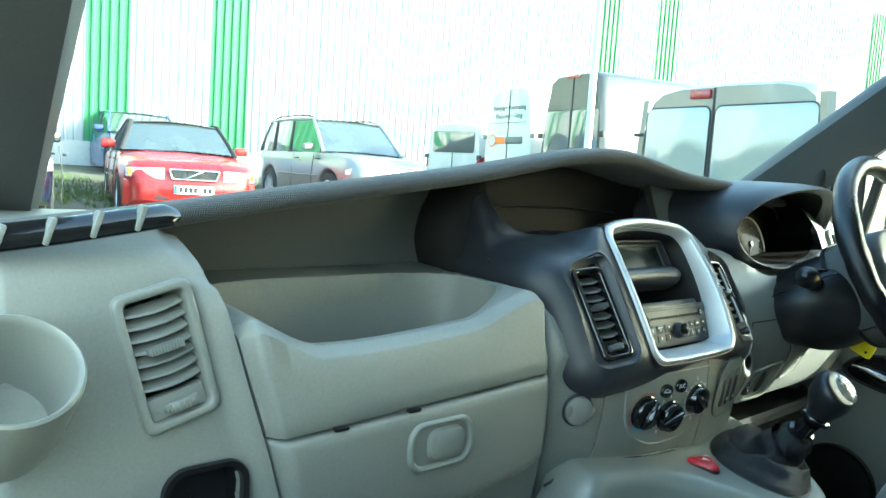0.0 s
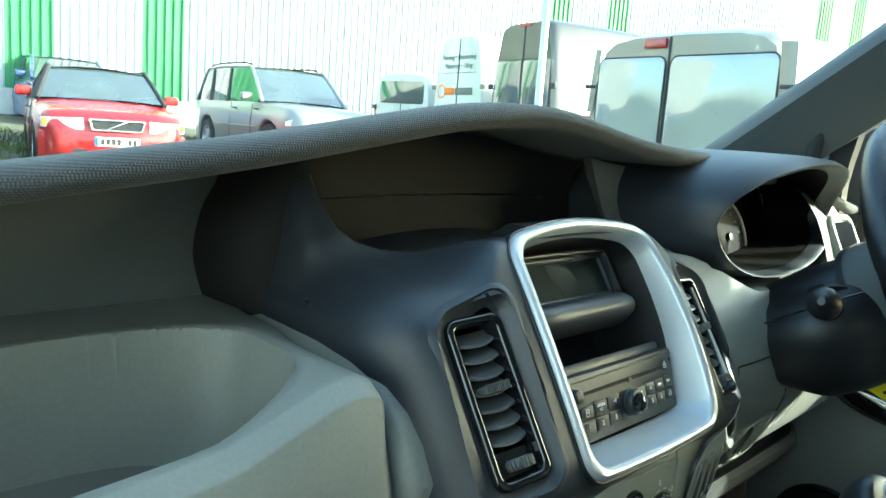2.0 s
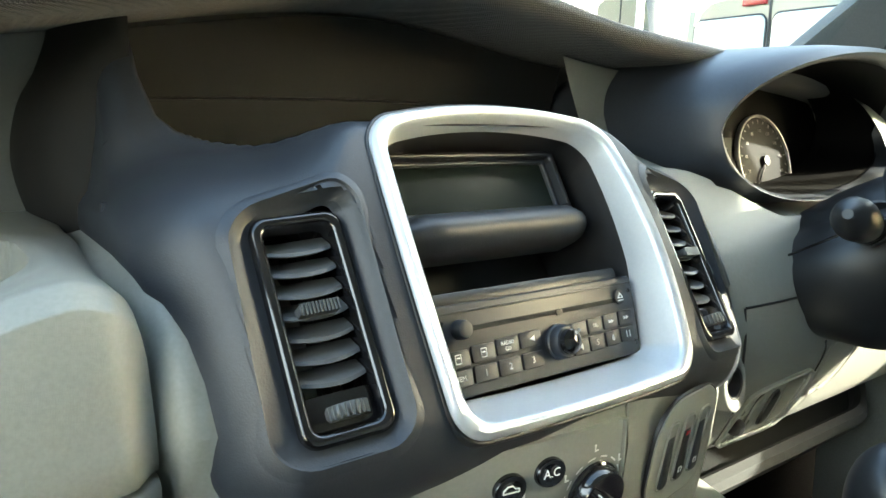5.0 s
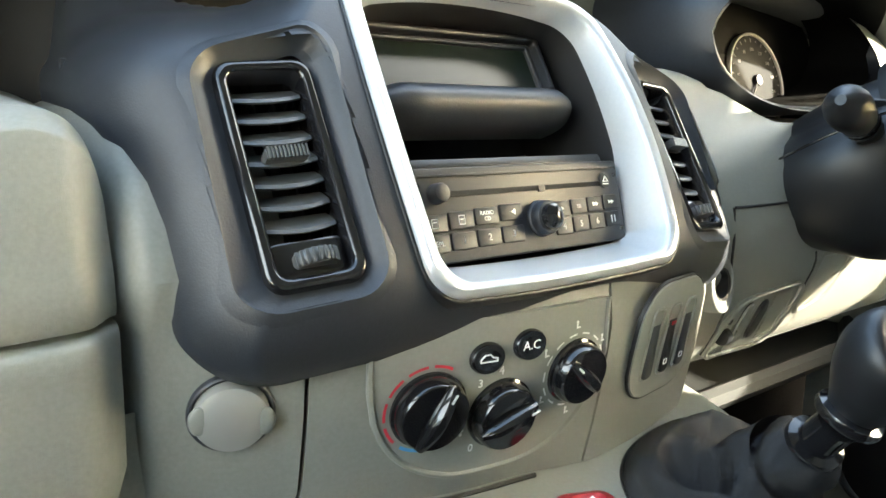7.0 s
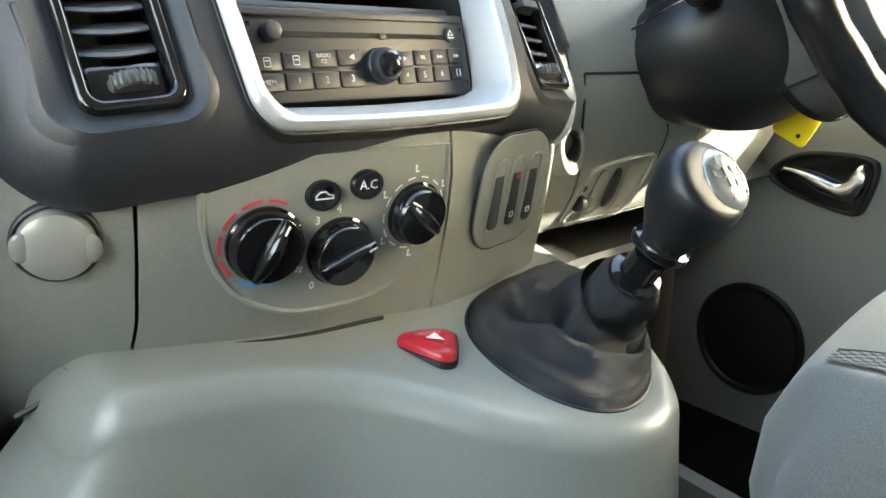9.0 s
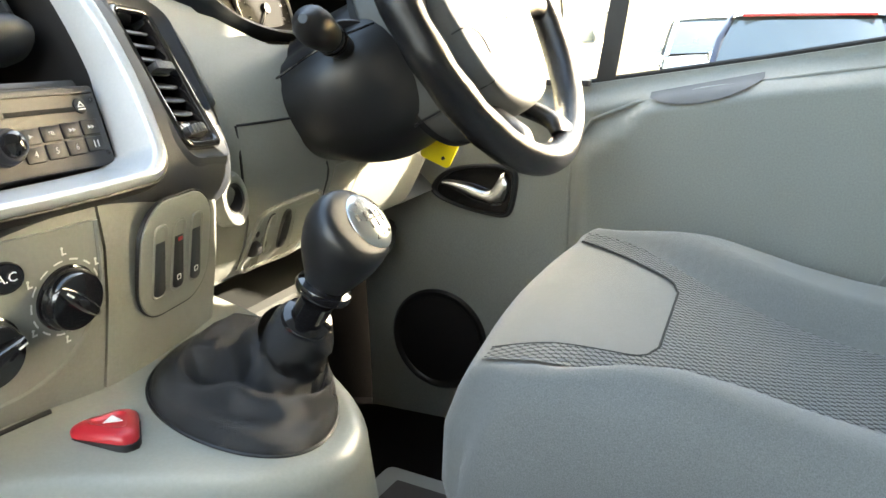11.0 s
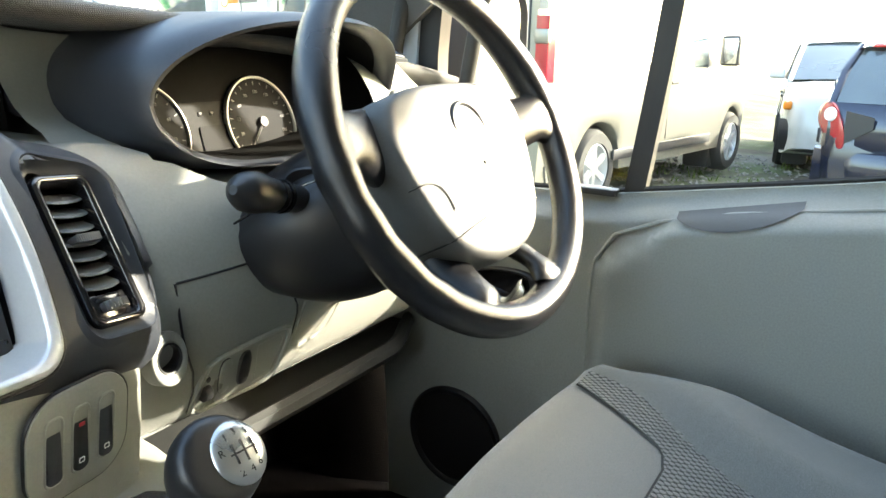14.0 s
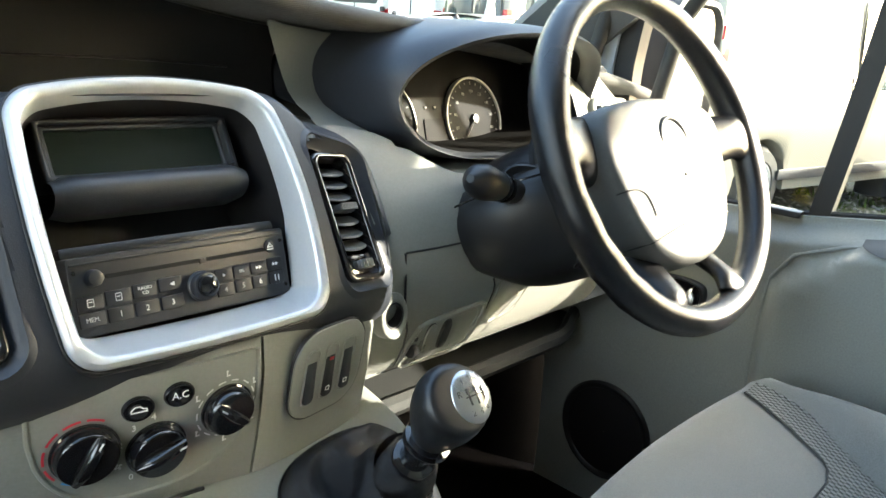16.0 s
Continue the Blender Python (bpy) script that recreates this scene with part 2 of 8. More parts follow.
# near-black colour that holds the shade inside recesses
SHADED_RECESS = material("shaded_recess_plastic", (0.009, 0.009, 0.009), 0.7, grain=0.2, bump=0.1, mottle=0.1, spec=0.25)
SILVER = material("satin_silver_paint", (0.52, 0.54, 0.56), 0.36, metal=0.35, grain=0.08, bump=0.03, bump_size=1500, mottle=0.03)
CHROME = material("chrome", (0.8, 0.8, 0.82), 0.12, metal=1.0, mottle=0.04)
RADIO = material("radio_face", (0.018, 0.019, 0.022), 0.45, grain=0.2, bump=0.05, bump_size=1500, mottle=0.06)
LCD = material("lcd_glass", (0.012, 0.018, 0.015), 0.20, mottle=0.1, spec=0.25)
WHITE_INK = material("white_print", (0.78, 0.78, 0.76), 0.5, mottle=0.03)
RED_INK = material("red_print", (0.6, 0.03, 0.05), 0.5, mottle=0.03)
BLUE_INK = material("blue_print", (0.05, 0.3, 0.62), 0.5, mottle=0.03)
RED_BUTTON = material("red_button_plastic", (0.45, 0.02, 0.03), 0.3, mottle=0.1, bump=0.05, bump_size=200)
LEATHER = material("black_leather", (0.012, 0.012, 0.013), 0.24, grain=0.2, bump=0.5, bump_size=420, kind="leather", mottle=0.12)
RIM = material("black_rim_leather", (0.009, 0.009, 0.010), 0.24, grain=0.2, bump=0.18, bump_size=420, kind="leather", mottle=0.15, dust=0.03)
VINYL = material("grey_hub_plastic", (0.085, 0.086, 0.083), 0.45, grain=0.15, bump=0.3, bump_size=500, kind="leather")
CLOTH = material("grey_seat_cloth", (0.145, 0.149, 0.143), 0.92, grain=0.45, grain_size=900, bump=0.35, bump_size=1100, mottle=0.07, spec=0.15, sheen=0.25)
CLOTH_DARK = material("dark_seat_piping", (0.05, 0.052, 0.052), 0.9, grain=0.4, grain_size=900, bump=0.3, mottle=0.08, spec=0.15)
CELLS = cell_cloth("lozenge_cloth", (0.165, 0.172, 0.168), (0.03, 0.032, 0.032), 175, 0.75)
SLAT = material("vent_slat_plastic", (0.075, 0.077, 0.078), 0.34, grain=0.15, bump=0.05, mottle=0.06)
SATIN = material("satin_grey_cap", (0.34, 0.34, 0.32), 0.32, metal=0.3, mottle=0.05, bump=0.03)
DOOR = material("door_card_plastic", (0.21, 0.215, 0.20), 0.55, grain=0.2, bump=0.25, bump_size=300, mottle=0.05, kind="leather", dust=0.04)
CARPET = material("black_carpet", (0.014, 0.013, 0.013), 0.95, grain=0.6, grain_size=700, bump=0.8, bump_size=500, spec=0.0)
LINING = material("grey_headlining", (0.55, 0.55, 0.52), 0.95, grain=0.4, grain_size=800, bump=0.2, spec=0.1)
PILLAR = material("grey_pillar_trim", (0.058, 0.059, 0.059), 0.55, grain=0.2, bump=0.15, bump_size=700)
RUBBER = material("black_rubber", (0.015, 0.015, 0.015), 0.7, grain=0.3, bump=0.2, bump_size=300)
YELLOW = material("yellow_tag_plastic", (0.85, 0.68, 0.01), 0.4, mottle=0.04)
PAPER = material("grey_floor_paper", (0.42, 0.43, 0.42), 0.8, mottle=0.08, bump=0.1)
SCREEN = glass_sheet("windscreen_glass")
WINDOW = glass_sheet("window_glass", (0.9, 0.95, 0.93))

# ---- cab: large structure ----
LIP = [(-0.90, 1.255), (-0.7, 1.279), (-0.6, 1.293), (-0.5, 1.307), (-0.4, 1.321), (-0.3, 1.335), (-0.2, 1.353), (-0.1, 1.371), (-0.05, 1.377), (0.0, 1.380), (0.05, 1.378),
       (0.1, 1.371), (0.2, 1.355), (0.3, 1.348), (0.4, 1.343), (0.6, 1.325), (0.9, 1.27)]


def lip_z(x):
    return (curve_at(LIP, x - 0.03) + curve_at(LIP, x) * 2 + curve_at(LIP, x + 0.03)) / 4


dashboard = thing("dashboard", "grey moulded van dashboard with a dark textured top pad", "dashboard")
# top pad: rounded front band, gently sloping top, dark underside
rows = []
for i in range(61):
    x = -0.88 + 1.76 * i / 60
    z = lip_z(x)
    far = 0.42 + 0.36 * (1 - (x / 0.9) ** 2)
    back = lerp(0.0, 0.03, smooth((abs(x) - 0.55) / 0.3))
    sec = [(0.36, z - 0.004), (0.20, z - 0.001), (0.184, z + 0.001), (0.175, z + 0.004), (0.169, z + 0.010), (0.171, z + 0.017), (0.183, z + 0.022), (0.21, z + 0.0225), (0.26, z + 0.014), (0.36, z - 0.012),
           (far, z - 0.13), (far + 0.05, z - 0.2)]
    rows.append([Vector((x, y - back, zz)) for y, zz in sec])
part("top_pad", loft(rows), PAD, dashboard, "dark textured top pad with a rounded lip", angle=80)

# back wall and floor of the open shelves under the pad
rows = []
for i in range(41):
    x = -0.86 + 1.70 * i / 40
    z = lip_z(x)
    rows.append([Vector((x, 0.10, 0.98)), Vector((x, 0.30, 1.16)), Vector((x, 0.325, 1.215)), Vector((x, 0.33, 1.25)), Vector((x, 0.325, z))])
part("shelf_back", loft(rows), SHELF, dashboard, "smooth grey back of the open shelf")

# vent column by the door opening
rows = []
def glove_left(z):
    return -0.633 - 0.285 * (z - 1.093)


COLUMN = [(0.70, 0.15), (0.86, 0.10), (0.98, 0.086), (1.08, 0.090), (1.16, 0.100), (1.22, 0.106), (1.243, 0.112), (1.262, 0.122), (1.276, 0.145), (1.284, 0.165)]
VENT = axes(Vector((-0.722, 0.098, 1.180)), Vector((1, 0.0, 0)), Vector((0, 0.10, 1)).normalized(), Vector((0, -1, 0.10)).normalized()) @ Matrix.Rotation(radians(14), 4, "Z")
for i in range(53):
    x = -0.86 + 0.205 * i / 52
    right, left = smooth((x + 0.690) / 0.035), smooth((-0.835 - x) / 0.03)
    row = []
    for z in [lerp(0.70, 1.284, k / 90) for k in range(91)]:
        y = curve_at(COLUMN, z) + 0.045 * left ** 2 - 0.012 * right ** 2 * smooth((1.25 - z) / 0.04)
        row.append(Vector((x + (i / 52) * (glove_left(z) - 0.004 + 0.655), y, z - 0.010 * max(left, right) * smooth((z - 1.23) / 0.02))))
    rows.append(row + [Vector((row[-1].x, 0.33, row[-1].z))])
bm = loft(rows)
cut = []
for f in bm.faces:
    c = f.calc_center_median()
    q = VENT.inverted() @ c
    if (abs(q.x) < 0.029 and abs(q.y) < 0.055 and c.y < 0.2) or (abs(c.x + 0.690) < 0.031 and abs(c.z - 1.045) < 0.030):
        cut.append(f)
bmesh.ops.delete(bm, geom=cut, context="FACES")
part("end_column", bm, GREY, dashboard, angle=60)

# strip between glove box and centre block, and the panel that carries heater and switches
def face_y(x, z):
    return 0.020 + 0.85 * (x - 0.03) ** 2 + 0.16 * max(0, 1.06 - z) + 0.40 * max(0.0, 1.000 - z) * smooth((0.06 - x) / 0.08) + 0.35 * max(0.0, z - 1.10)


def on_face(x, z, off=0.0):
    e = 0.002
    nx = -(face_y(x + e, z) - face_y(x - e, z)) / (2 * e)
    nz = -(face_y(x, z + e) - face_y(x, z - e)) / (2 * e)
    n = Vector((nx, 1, nz)).normalized()
    return Vector((x, face_y(x, z), z)) - n * off


def face_pose(x, z, off=0.0):
    """Pose on the panel: local x to the right, y up, z out of the panel."""
    p, e = on_face(x, z, off), 0.003
    ux = (on_face(x + e, z) - on_face(x - e, z)).normalized()
    uz = (on_face(x, z + e) - on_face(x, z - e)).normalized()
    return axes(p, ux, uz, ux.cross(uz))


def face_sheet(xs, lo, hi, off, depth, nz=6):
    """A raised sheet on the panel between the heights lo(x) and hi(x)."""
    rows = []
    for x in xs:
        a, b = lo(x), hi(x)
        zs = [lerp(a, b, k / nz) for k in range(nz + 1)]
        rows.append([on_face(x, a, off - depth)] + [on_face(x, z, off) for z in zs] + [on_face(x, b, off - depth)])
    first, last = rows[0], rows[-1]
    xa, xb = xs[0], xs[-1]
    rows.insert(0, [on_face(xa, lerp(lo(xa), hi(xa), k / (len(first) - 1)), off - depth) for k in range(len(first))])
    rows.append([on_face(xb, lerp(lo(xb), hi(xb), k / (len(last) - 1)), off - depth) for k in range(len(last))])
    return loft(rows)


def steps(a, b, n):
    return [lerp(a, b, i / n) for i in range(n + 1)]


rows = []
for x in steps(-0.264, -0.1638, 20):
    up = [(1.13, 0.069), (1.155, 0.080), (1.175, 0.094), (1.190, 0.112), (1.202, 0.140), (1.208, 0.18), (1.21, 0.30)]
    e = 0.012 * smooth((-0.236 - x) / 0.0085) + 0.010 * smooth((-0.2445 - x) / 0.004)
    rows.append([on_face(x, z) + Vector((0, e, 0)) for z in steps(0.86, 1.10, 10)] + [Vector((x, y + e, z - 0.35 * e)) for z, y in up])
part("cap_panel", loft(rows), GREY, dashboard, "grey strip beside the glove box")
part("heater_surround", face_sheet(steps(-0.1615, 0.042, 20), lambda x: 0.90, lambda x: 1.112, 0.001, 0.02), GREY, dashboard)
part("switch_surround", face_sheet(steps(0.0445, 0.182, 14), lambda x: 0.90, lambda x: 1.112, 0.001, 0.02), GREY, dashboard)

# driver's side fascia
rows = []
for i in range(41):
    x = 0.186 + 0.66 * i / 40
    w = smooth((x - 0.66) / 0.18)
    a = 0.8 * max(0, 0.30 - x) ** 2
    sec = [(0.30, 0.982), (0.20, 0.982), (0.130, 0.981), (0.104, 0.980), (0.098, 0.982), (0.093, 0.987), (0.085, 0.998), (0.062, 1.045), (0.050, 1.08), (0.046, 1.12), (0.058, 1.17), (0.080, 1.205),
           (0.112, 1.235), (0.150, 1.262), (0.20, 1.30), (0.30, 1.325), (0.34, 1.335)]
    gap, crown = x < 0.64, 1.206 + 0.044 * smooth((0.345 - x) / 0.11)
    row = []
    for y, z in sec:
        under = gap and z > crown
        if under and z < 1.31:
            at = [k for k in range(1, len(sec)) if sec[k - 1][1] <= crown < sec[k][1]][0]
            (ya, za), (yb, zb) = sec[at - 1], sec[at]
            y, z = (lerp(ya, yb, (crown - za) / (zb - za)) if (y, z) == sec[at] else 0.345), crown
            row.append(Vector((x, y + a, z)))
        else:
            row.append(Vector((x, max(y, 0.345) if under else y + a + 0.10 * w * (z < 1.2), z - 0.02 * w * (z > 1.2))))
    rows.append(row)
part("driver_fascia", loft(rows), GREY, dashboard, "light grey fascia round the steering column")

# centre block with vents either side of a silver bezel
TILT_A = radians(32)
FO = Vector((0, 0.014, 1.126))
FU, FV, FW = Vector((1, 0, 0)), Vector((0, math.sin(TILT_A), math.cos(TILT_A))), Vector((0, -math.cos(TILT_A), math.sin(TILT_A)))
FACE = axes(FO, FU, FV, FW)


def bow(v):
    """Convex profile of the block's face along its height."""
    return 0.0094 * (1 - ((min(v, 0.21) - 0.098) / 0.105) ** 2) - 0.0065


LEFT_EDGE = [(0.020, 0.2250), (0.10, 0.234), (0.14, 0.243), (0.17, 0.242), (0.20, 0.236), (0.24, 0.229), (0.32, 0.222)]
RIGHT_EDGE = [(0.020, 0.2250), (0.03, 0.2300), (0.06, 0.235), (0.11, 0.234), (0.14, 0.228), (0.16, 0.216), (0.175, 0.196), (0.19, 0.160), (0.20, 0.130), (0.22, 0.115), (0.26, 0.11)]
POST_EDGE = [(0.195, -0.105), (0.205, -0.130), (0.213, -0.155), (0.221, -0.176), (0.232, -0.193), (0.246, -0.203), (0.28, -0.207), (0.32, -0.206)]


def soft_at(table, v, h=0.008):
    return (curve_at(table, v - h) + 2 * curve_at(table, v) + curve_at(table, v + h)) / 4


def block_half(v, table):
    """Half width of the block at height v, with round lower corners."""
    if v < 0.020:
        return 0.177 + 0.048 * math.sqrt(max(0.0, 1 - ((0.020 - v) / 0.046) ** 2))
    return soft_at(table, v, 0.008)


def block_w(u, v):
    """Height of the block's moulded surface over its middle plane: bowed face, rounded flanks, a top that falls back and rises into the post."""
    side = max(0.0, abs(u) - 0.112)
    w = bow(v) - 1.8 * side ** 2
    near = smooth((0.165 - abs(u)) / 0.055)
    vt, run, steep = lerp(0.128, 0.186, near), lerp(0.05, 0.018, near), lerp(1.02, 1.7, near)
    t = v - vt
    if t > 0:
        w -= steep * (t * t / (2 * run) if t < run else t - run / 2)
        if u < 0 and v > 0.20:
            q = v - 0.20
            w += (steep - 0.12) * (q * q / 0.06 if q < 0.03 else q - 0.015)
            over = u - curve_at(POST_EDGE, v)
            w -= 2.4 * (max(0.0, over) ** 2 / 0.012 if over < 0.006 else over - 0.003) if over > 0 else 0.0
    d = max(abs(u) - block_half(v, LEFT_EDGE if u < 0 else RIGHT_EDGE), -0.026 - v)
    f = 0.040 if u < 0 or v < 0.05 else 0.026
    if u < 0:
        f = lerp(f, 0.014, smooth((v - 0.19) / 0.05))
    k = min(f, max(0.0, d + f))
    fil = f - math.sqrt(max(0.0, f * f - k * k))
    return w - min(fil, 0.034)


def in_hole(u, v):
    if abs(u) < 0.1015 + 0.0065 * (1 - ((v - 0.0925) / 0.1) ** 2) and -0.0045 < v < 0.192:
        return True
    return ((abs(u) - 0.1681) / 0.0388) ** 6 + ((v - 0.0750) / (0.0740 + 0.06 * (0.168 - abs(u)))) ** 6 < 1


bm = bm_new()
vs = [-0.026 + 0.046 * (1 - math.cos(q)) for q in steps(0, math.pi / 2, 16)] + steps(0.020, 0.312, 100)[1:]
NU = 168
grid = []
for v in vs:
    a = -block_half(v, LEFT_EDGE)
    b = block_half(v, RIGHT_EDGE) if v < 0.2355 else curve_at(POST_EDGE, v) + 0.004
    row = [bm.verts.new(FACE @ Vector((u, v, block_w(u, v)))) for u in steps(a, b, NU)]
    p, q = row[0].co, row[-1].co
    back = lerp(0.06, 0.13, smooth((v + 0.024) / 0.03))
    row.insert(0, bm.verts.new(p + Vector((0.004, back, 0))))
    row.append(bm.verts.new(q + Vector((-0.004, 0.13 if v > 0.2355 else 0.08, 0))))
    grid.append((v, a, b, row))
for (v0, a0, b0, r0), (v1, a1, b1, r1) in zip(grid, grid[1:]):
    if (b0 > 0) != (b1 > 0):
        b1 = b0
        r1 = [bm.verts.new(FACE @ Vector((u, v1, block_w(u, v1)))) for u in steps(a1, block_half(v1, RIGHT_EDGE), NU)]
        p, q = r1[0].co, r1[-1].co
        r1 = [bm.verts.new(p + Vector((0.004, 0.13, 0)))] + r1 + [bm.verts.new(q + Vector((-0.004, 0.08, 0)))]
    for i in range(NU + 2):
        v, u = (v0 + v1) / 2, lerp((a0 + a1) / 2, (b0 + b1) / 2, (i - 0.5) / NU)
        if not (0 < i < NU + 1 and in_hole(u, v)):
            bm.faces.new((r0[i], r0[i + 1], r1[i + 1], r1[i]))
low = grid[0][3]
for p, q in zip(low, low[1:]):
    bm.faces.new((q, p, bm.verts.new(p.co + Vector((0, 0.06, 0.002))), bm.verts.new(q.co + Vector((0, 0.06, 0.002)))))
bmesh.ops.remove_doubles(bm, verts=bm.verts, dist=1e-5)
bmesh.ops.recalc_face_normals(bm, faces=bm.faces)
part("centre_block", bm, GREY_DARK, dashboard, "dark grey centre block sweeping up to a slim post", angle=60)
# cubby floor and cubby back
rows = []
for y in steps(0.172, 0.312, 8):
    rows.append([Vector((x, y, 1.247 + 0.026 * (1 - (x / 0.2) ** 2) - 0.06 * (y - 0.17))) for x in steps(-0.205, 0.21, 24)])
part("cubby_floor", loft(rows), GREY_DARK, dashboard)
# the cubby's shade is in the colour of its back
part("cubby_back", loft([[Vector((x, 0.305, 1.24)), Vector((x, 0.312, 1.30)), Vector((x, 0.30, lip_z(x) - 0.008))] for x in steps(-0.2, 0.25, 12)]), SHADED_RECESS, dashboard)
part("cubby_seam", tube([Vector((x, 0.3105, 1.296 + 0.006 * (1 - (x / 0.2) ** 2))) for x in steps(-0.19, 0.19, 20)], 0.0012, 6), BLACK, dashboard)
# light panel and post at the driver's side of the cubby
rows = []
for i, x in enumerate([0.186] + steps(0.187, 0.42, 24)):
    d = 0.10 * (x - 0.19)
    back = 0.06 if i == 0 else 0.0
    hid = smooth((x - 0.272) / 0.012)
    row = []
    for y, z in ((0.066, 1.170), (0.084, 1.198), (0.112, 1.224), (0.150, 1.244), (0.192, 1.257), (0.214, 1.266), (0.227, 1.279), (0.234, 1.296), (0.239, 1.316), (0.243, 1.335), (0.247, lip_z(x) - 0.006)):
        shift = lerp(0.216, 0.197, min(1, max(0, (z - 1.262) / 0.085))) - 0.187
        px = x + shift * smooth((z - 1.225) / 0.035) * max(0, 1 - (x - 0.187) / 0.10)
        yy = y + d + (back if z > 1.262 else 0)
        row.append(Vector((px + (0.07 if back and z > 1.262 else 0.0), lerp(yy, max(yy, 0.262), hid * (z < 1.31)), z)))
    rows.append(row)
part("side_panel", loft(rows), GREY_SMOOTH, dashboard, "light grey panel beside the cubby", angle=50)

# rounded flank of the post, its shade put into the colour
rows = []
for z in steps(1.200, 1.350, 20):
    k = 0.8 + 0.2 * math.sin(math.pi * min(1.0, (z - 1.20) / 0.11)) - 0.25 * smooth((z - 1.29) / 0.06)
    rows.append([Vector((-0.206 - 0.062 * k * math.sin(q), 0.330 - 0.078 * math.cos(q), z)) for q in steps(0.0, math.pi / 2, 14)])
part("post_flank", loft(rows), SHADED_RECESS, dashboard, "rounded panel beside the post, darkened for shade", angle=80)
part("clip_tongue", box((-0.236, 0.205, 1.222), (0.008, 0.006, 0.026), 0.002), GREY_DARK, dashboard, "small dark tongue beside the post")

# ---- glove box ----
glove_box = thing("glove_box", "closed grey two-part glove box with an open tray on top", "glove box")


def lid_top(x, y):
    """Height of the lid's upper side: a low front lip in the middle, a scooped tray behind it."""
    low = smooth((x + 0.655) / 0.085) * smooth((-0.275 - x) / 0.10)
    lipz = lerp(1.213, 1.174 + 0.016 * smooth((x + 0.55) / 0.3), low)
    top = lerp(lipz, 1.2135, smooth((y - 0.105) / 0.10))
    rho = ((abs(x + 0.458) / 0.172) ** 3.4 + (abs(y - 0.178) / 0.077) ** 3.4) ** (1 / 3.4)
    scoop = smooth((1 - rho) / 0.055)
    lip = 0.0012 * math.exp(-((rho - 1.06) / 0.05) ** 2)
    kk = min(1.0, max(0.0, (x + 0.284) / 0.0365))
    drop = 0.034 * (1 - math.sqrt(1 - kk * kk)) * (1 - 0.8 * smooth((y - 0.15) / 0.10)) + 0.012 * smooth((-0.63 - x) / 0.02)
    return lerp(top, 1.088, scoop) + lip - drop


def split_z(x):
    """Height of the joint between the lids."""
    return 1.0965 + 0.039 * (x + 0.63)


rows = []
for x in steps(-0.652, -0.2475, 190):
    e = max(smooth((x + 0.272) / 0.0245), smooth((-0.634 - x) / 0.018))
    yo = 0.016 * e * e
    k = (x + 0.652) / 0.4045
    zf, zs = lid_top(x, 0.101), split_z(x)
    sec = [(0.085 + yo, zs + 0.0015), (0.068 + yo, zs + 0.0020), (0.0660 + yo, zs + 0.0065), (0.0680 + yo, zs + 0.022), (0.0735 + yo, min(1.150, zf - 0.022)), (0.0790 + yo, zf - 0.0112), (0.0800 + yo, zf - 0.0100), (0.0815 + yo, zf - 0.0088), (0.0925 + yo, zf - 0.0012), (0.0945 + yo, zf - 0.0003)]
    sec += [(y, lid_top(x, y)) for y in steps(max(0.101, 0.0985 + yo), 0.27, 100)] + [(0.33, 1.216)]
    row = [Vector((lerp(glove_left(min(z, 1.215)), -0.2475, k), y, z)) for y, z in sec]
    if not rows:
        rows.append([p + Vector((-0.001, 0.05, 0)) for p in row])
    rows.append(row)
part("upper_lid", loft(rows), GREY, glove_box, "grey upper lid with a scooped tray", angle=38)
LOWER = [(0.86, 0.14), (0.90, 0.100), (0.95, 0.079), (1.00, 0.0668), (1.05, 0.0622), (1.10, 0.0635)]
rows = []
for x in steps(-0.650, -0.2475, 60):
    e = max(smooth((x + 0.272) / 0.0245), smooth((-0.634 - x) / 0.018))
    yo = 0.016 * e * e
    zs = split_z(x)
    q = min(1.0, max(0.0, (x + 0.315) / 0.068))
    low = 0.965 + 0.045 * (1 - math.sqrt(1 - q * q)) + 0.02 * smooth((x + 0.45) / 0.15)
    sec = [(soft_at(LOWER, low, 0.02) + 0.06, low + 0.004), (soft_at(LOWER, low, 0.02) + 0.018 + yo, low), (soft_at(LOWER, low, 0.02) + 0.005 + yo, low + 0.004)]
    sec += [(soft_at(LOWER, z, 0.02) + yo, z) for z in steps(low + 0.012, zs - 0.006, 12)] + [(0.0655 + yo, zs - 0.003), (0.069 + yo, zs - 0.0015), (0.088 + yo, zs - 0.001)]
    k = (x + 0.650) / 0.4025
    row = [Vector((lerp(glove_left(z), -0.2475, k), y, z)) for y, z in sec]
    if not rows:
        rows.append([p + Vector((-0.001, 0.05, 0)) for p in row])
    rows.append(row)
part("lower_lid", loft(rows), GREY, glove_box, angle=70)
part("knee_panel", loft([[Vector((x, y, z)) for z, y in ((0.80, 0.17), (0.88, 0.125), (0.94, 0.100), (1.00, 0.090), (1.06, 0.088))] for x in steps(-0.66, -0.235, 12)]), GREY, dashboard, "grey panel below the glove box")
for x in (-0.565, -0.475):
    part("stop", box((x, 0.0655, split_z(x)), (0.016, 0.006, 0.004), 0.001), BLACK, glove_box, "small black rubber stop")
m = axes(Vector((-0.437, 0.062, 1.061)), Vector((1, 0, 0)), Vector((0, 0.02, 1)).normalized(), Vector((0, -1, 0.02)).normalized())
part("latch_rim", ring_frame(rrect(0.092, 0.054, 0.02), rrect(0.078, 0.042, 0.016), -0.012, 0.004, 0.003, -0.010), GREY_SMOOTH, glove_box, m=m)
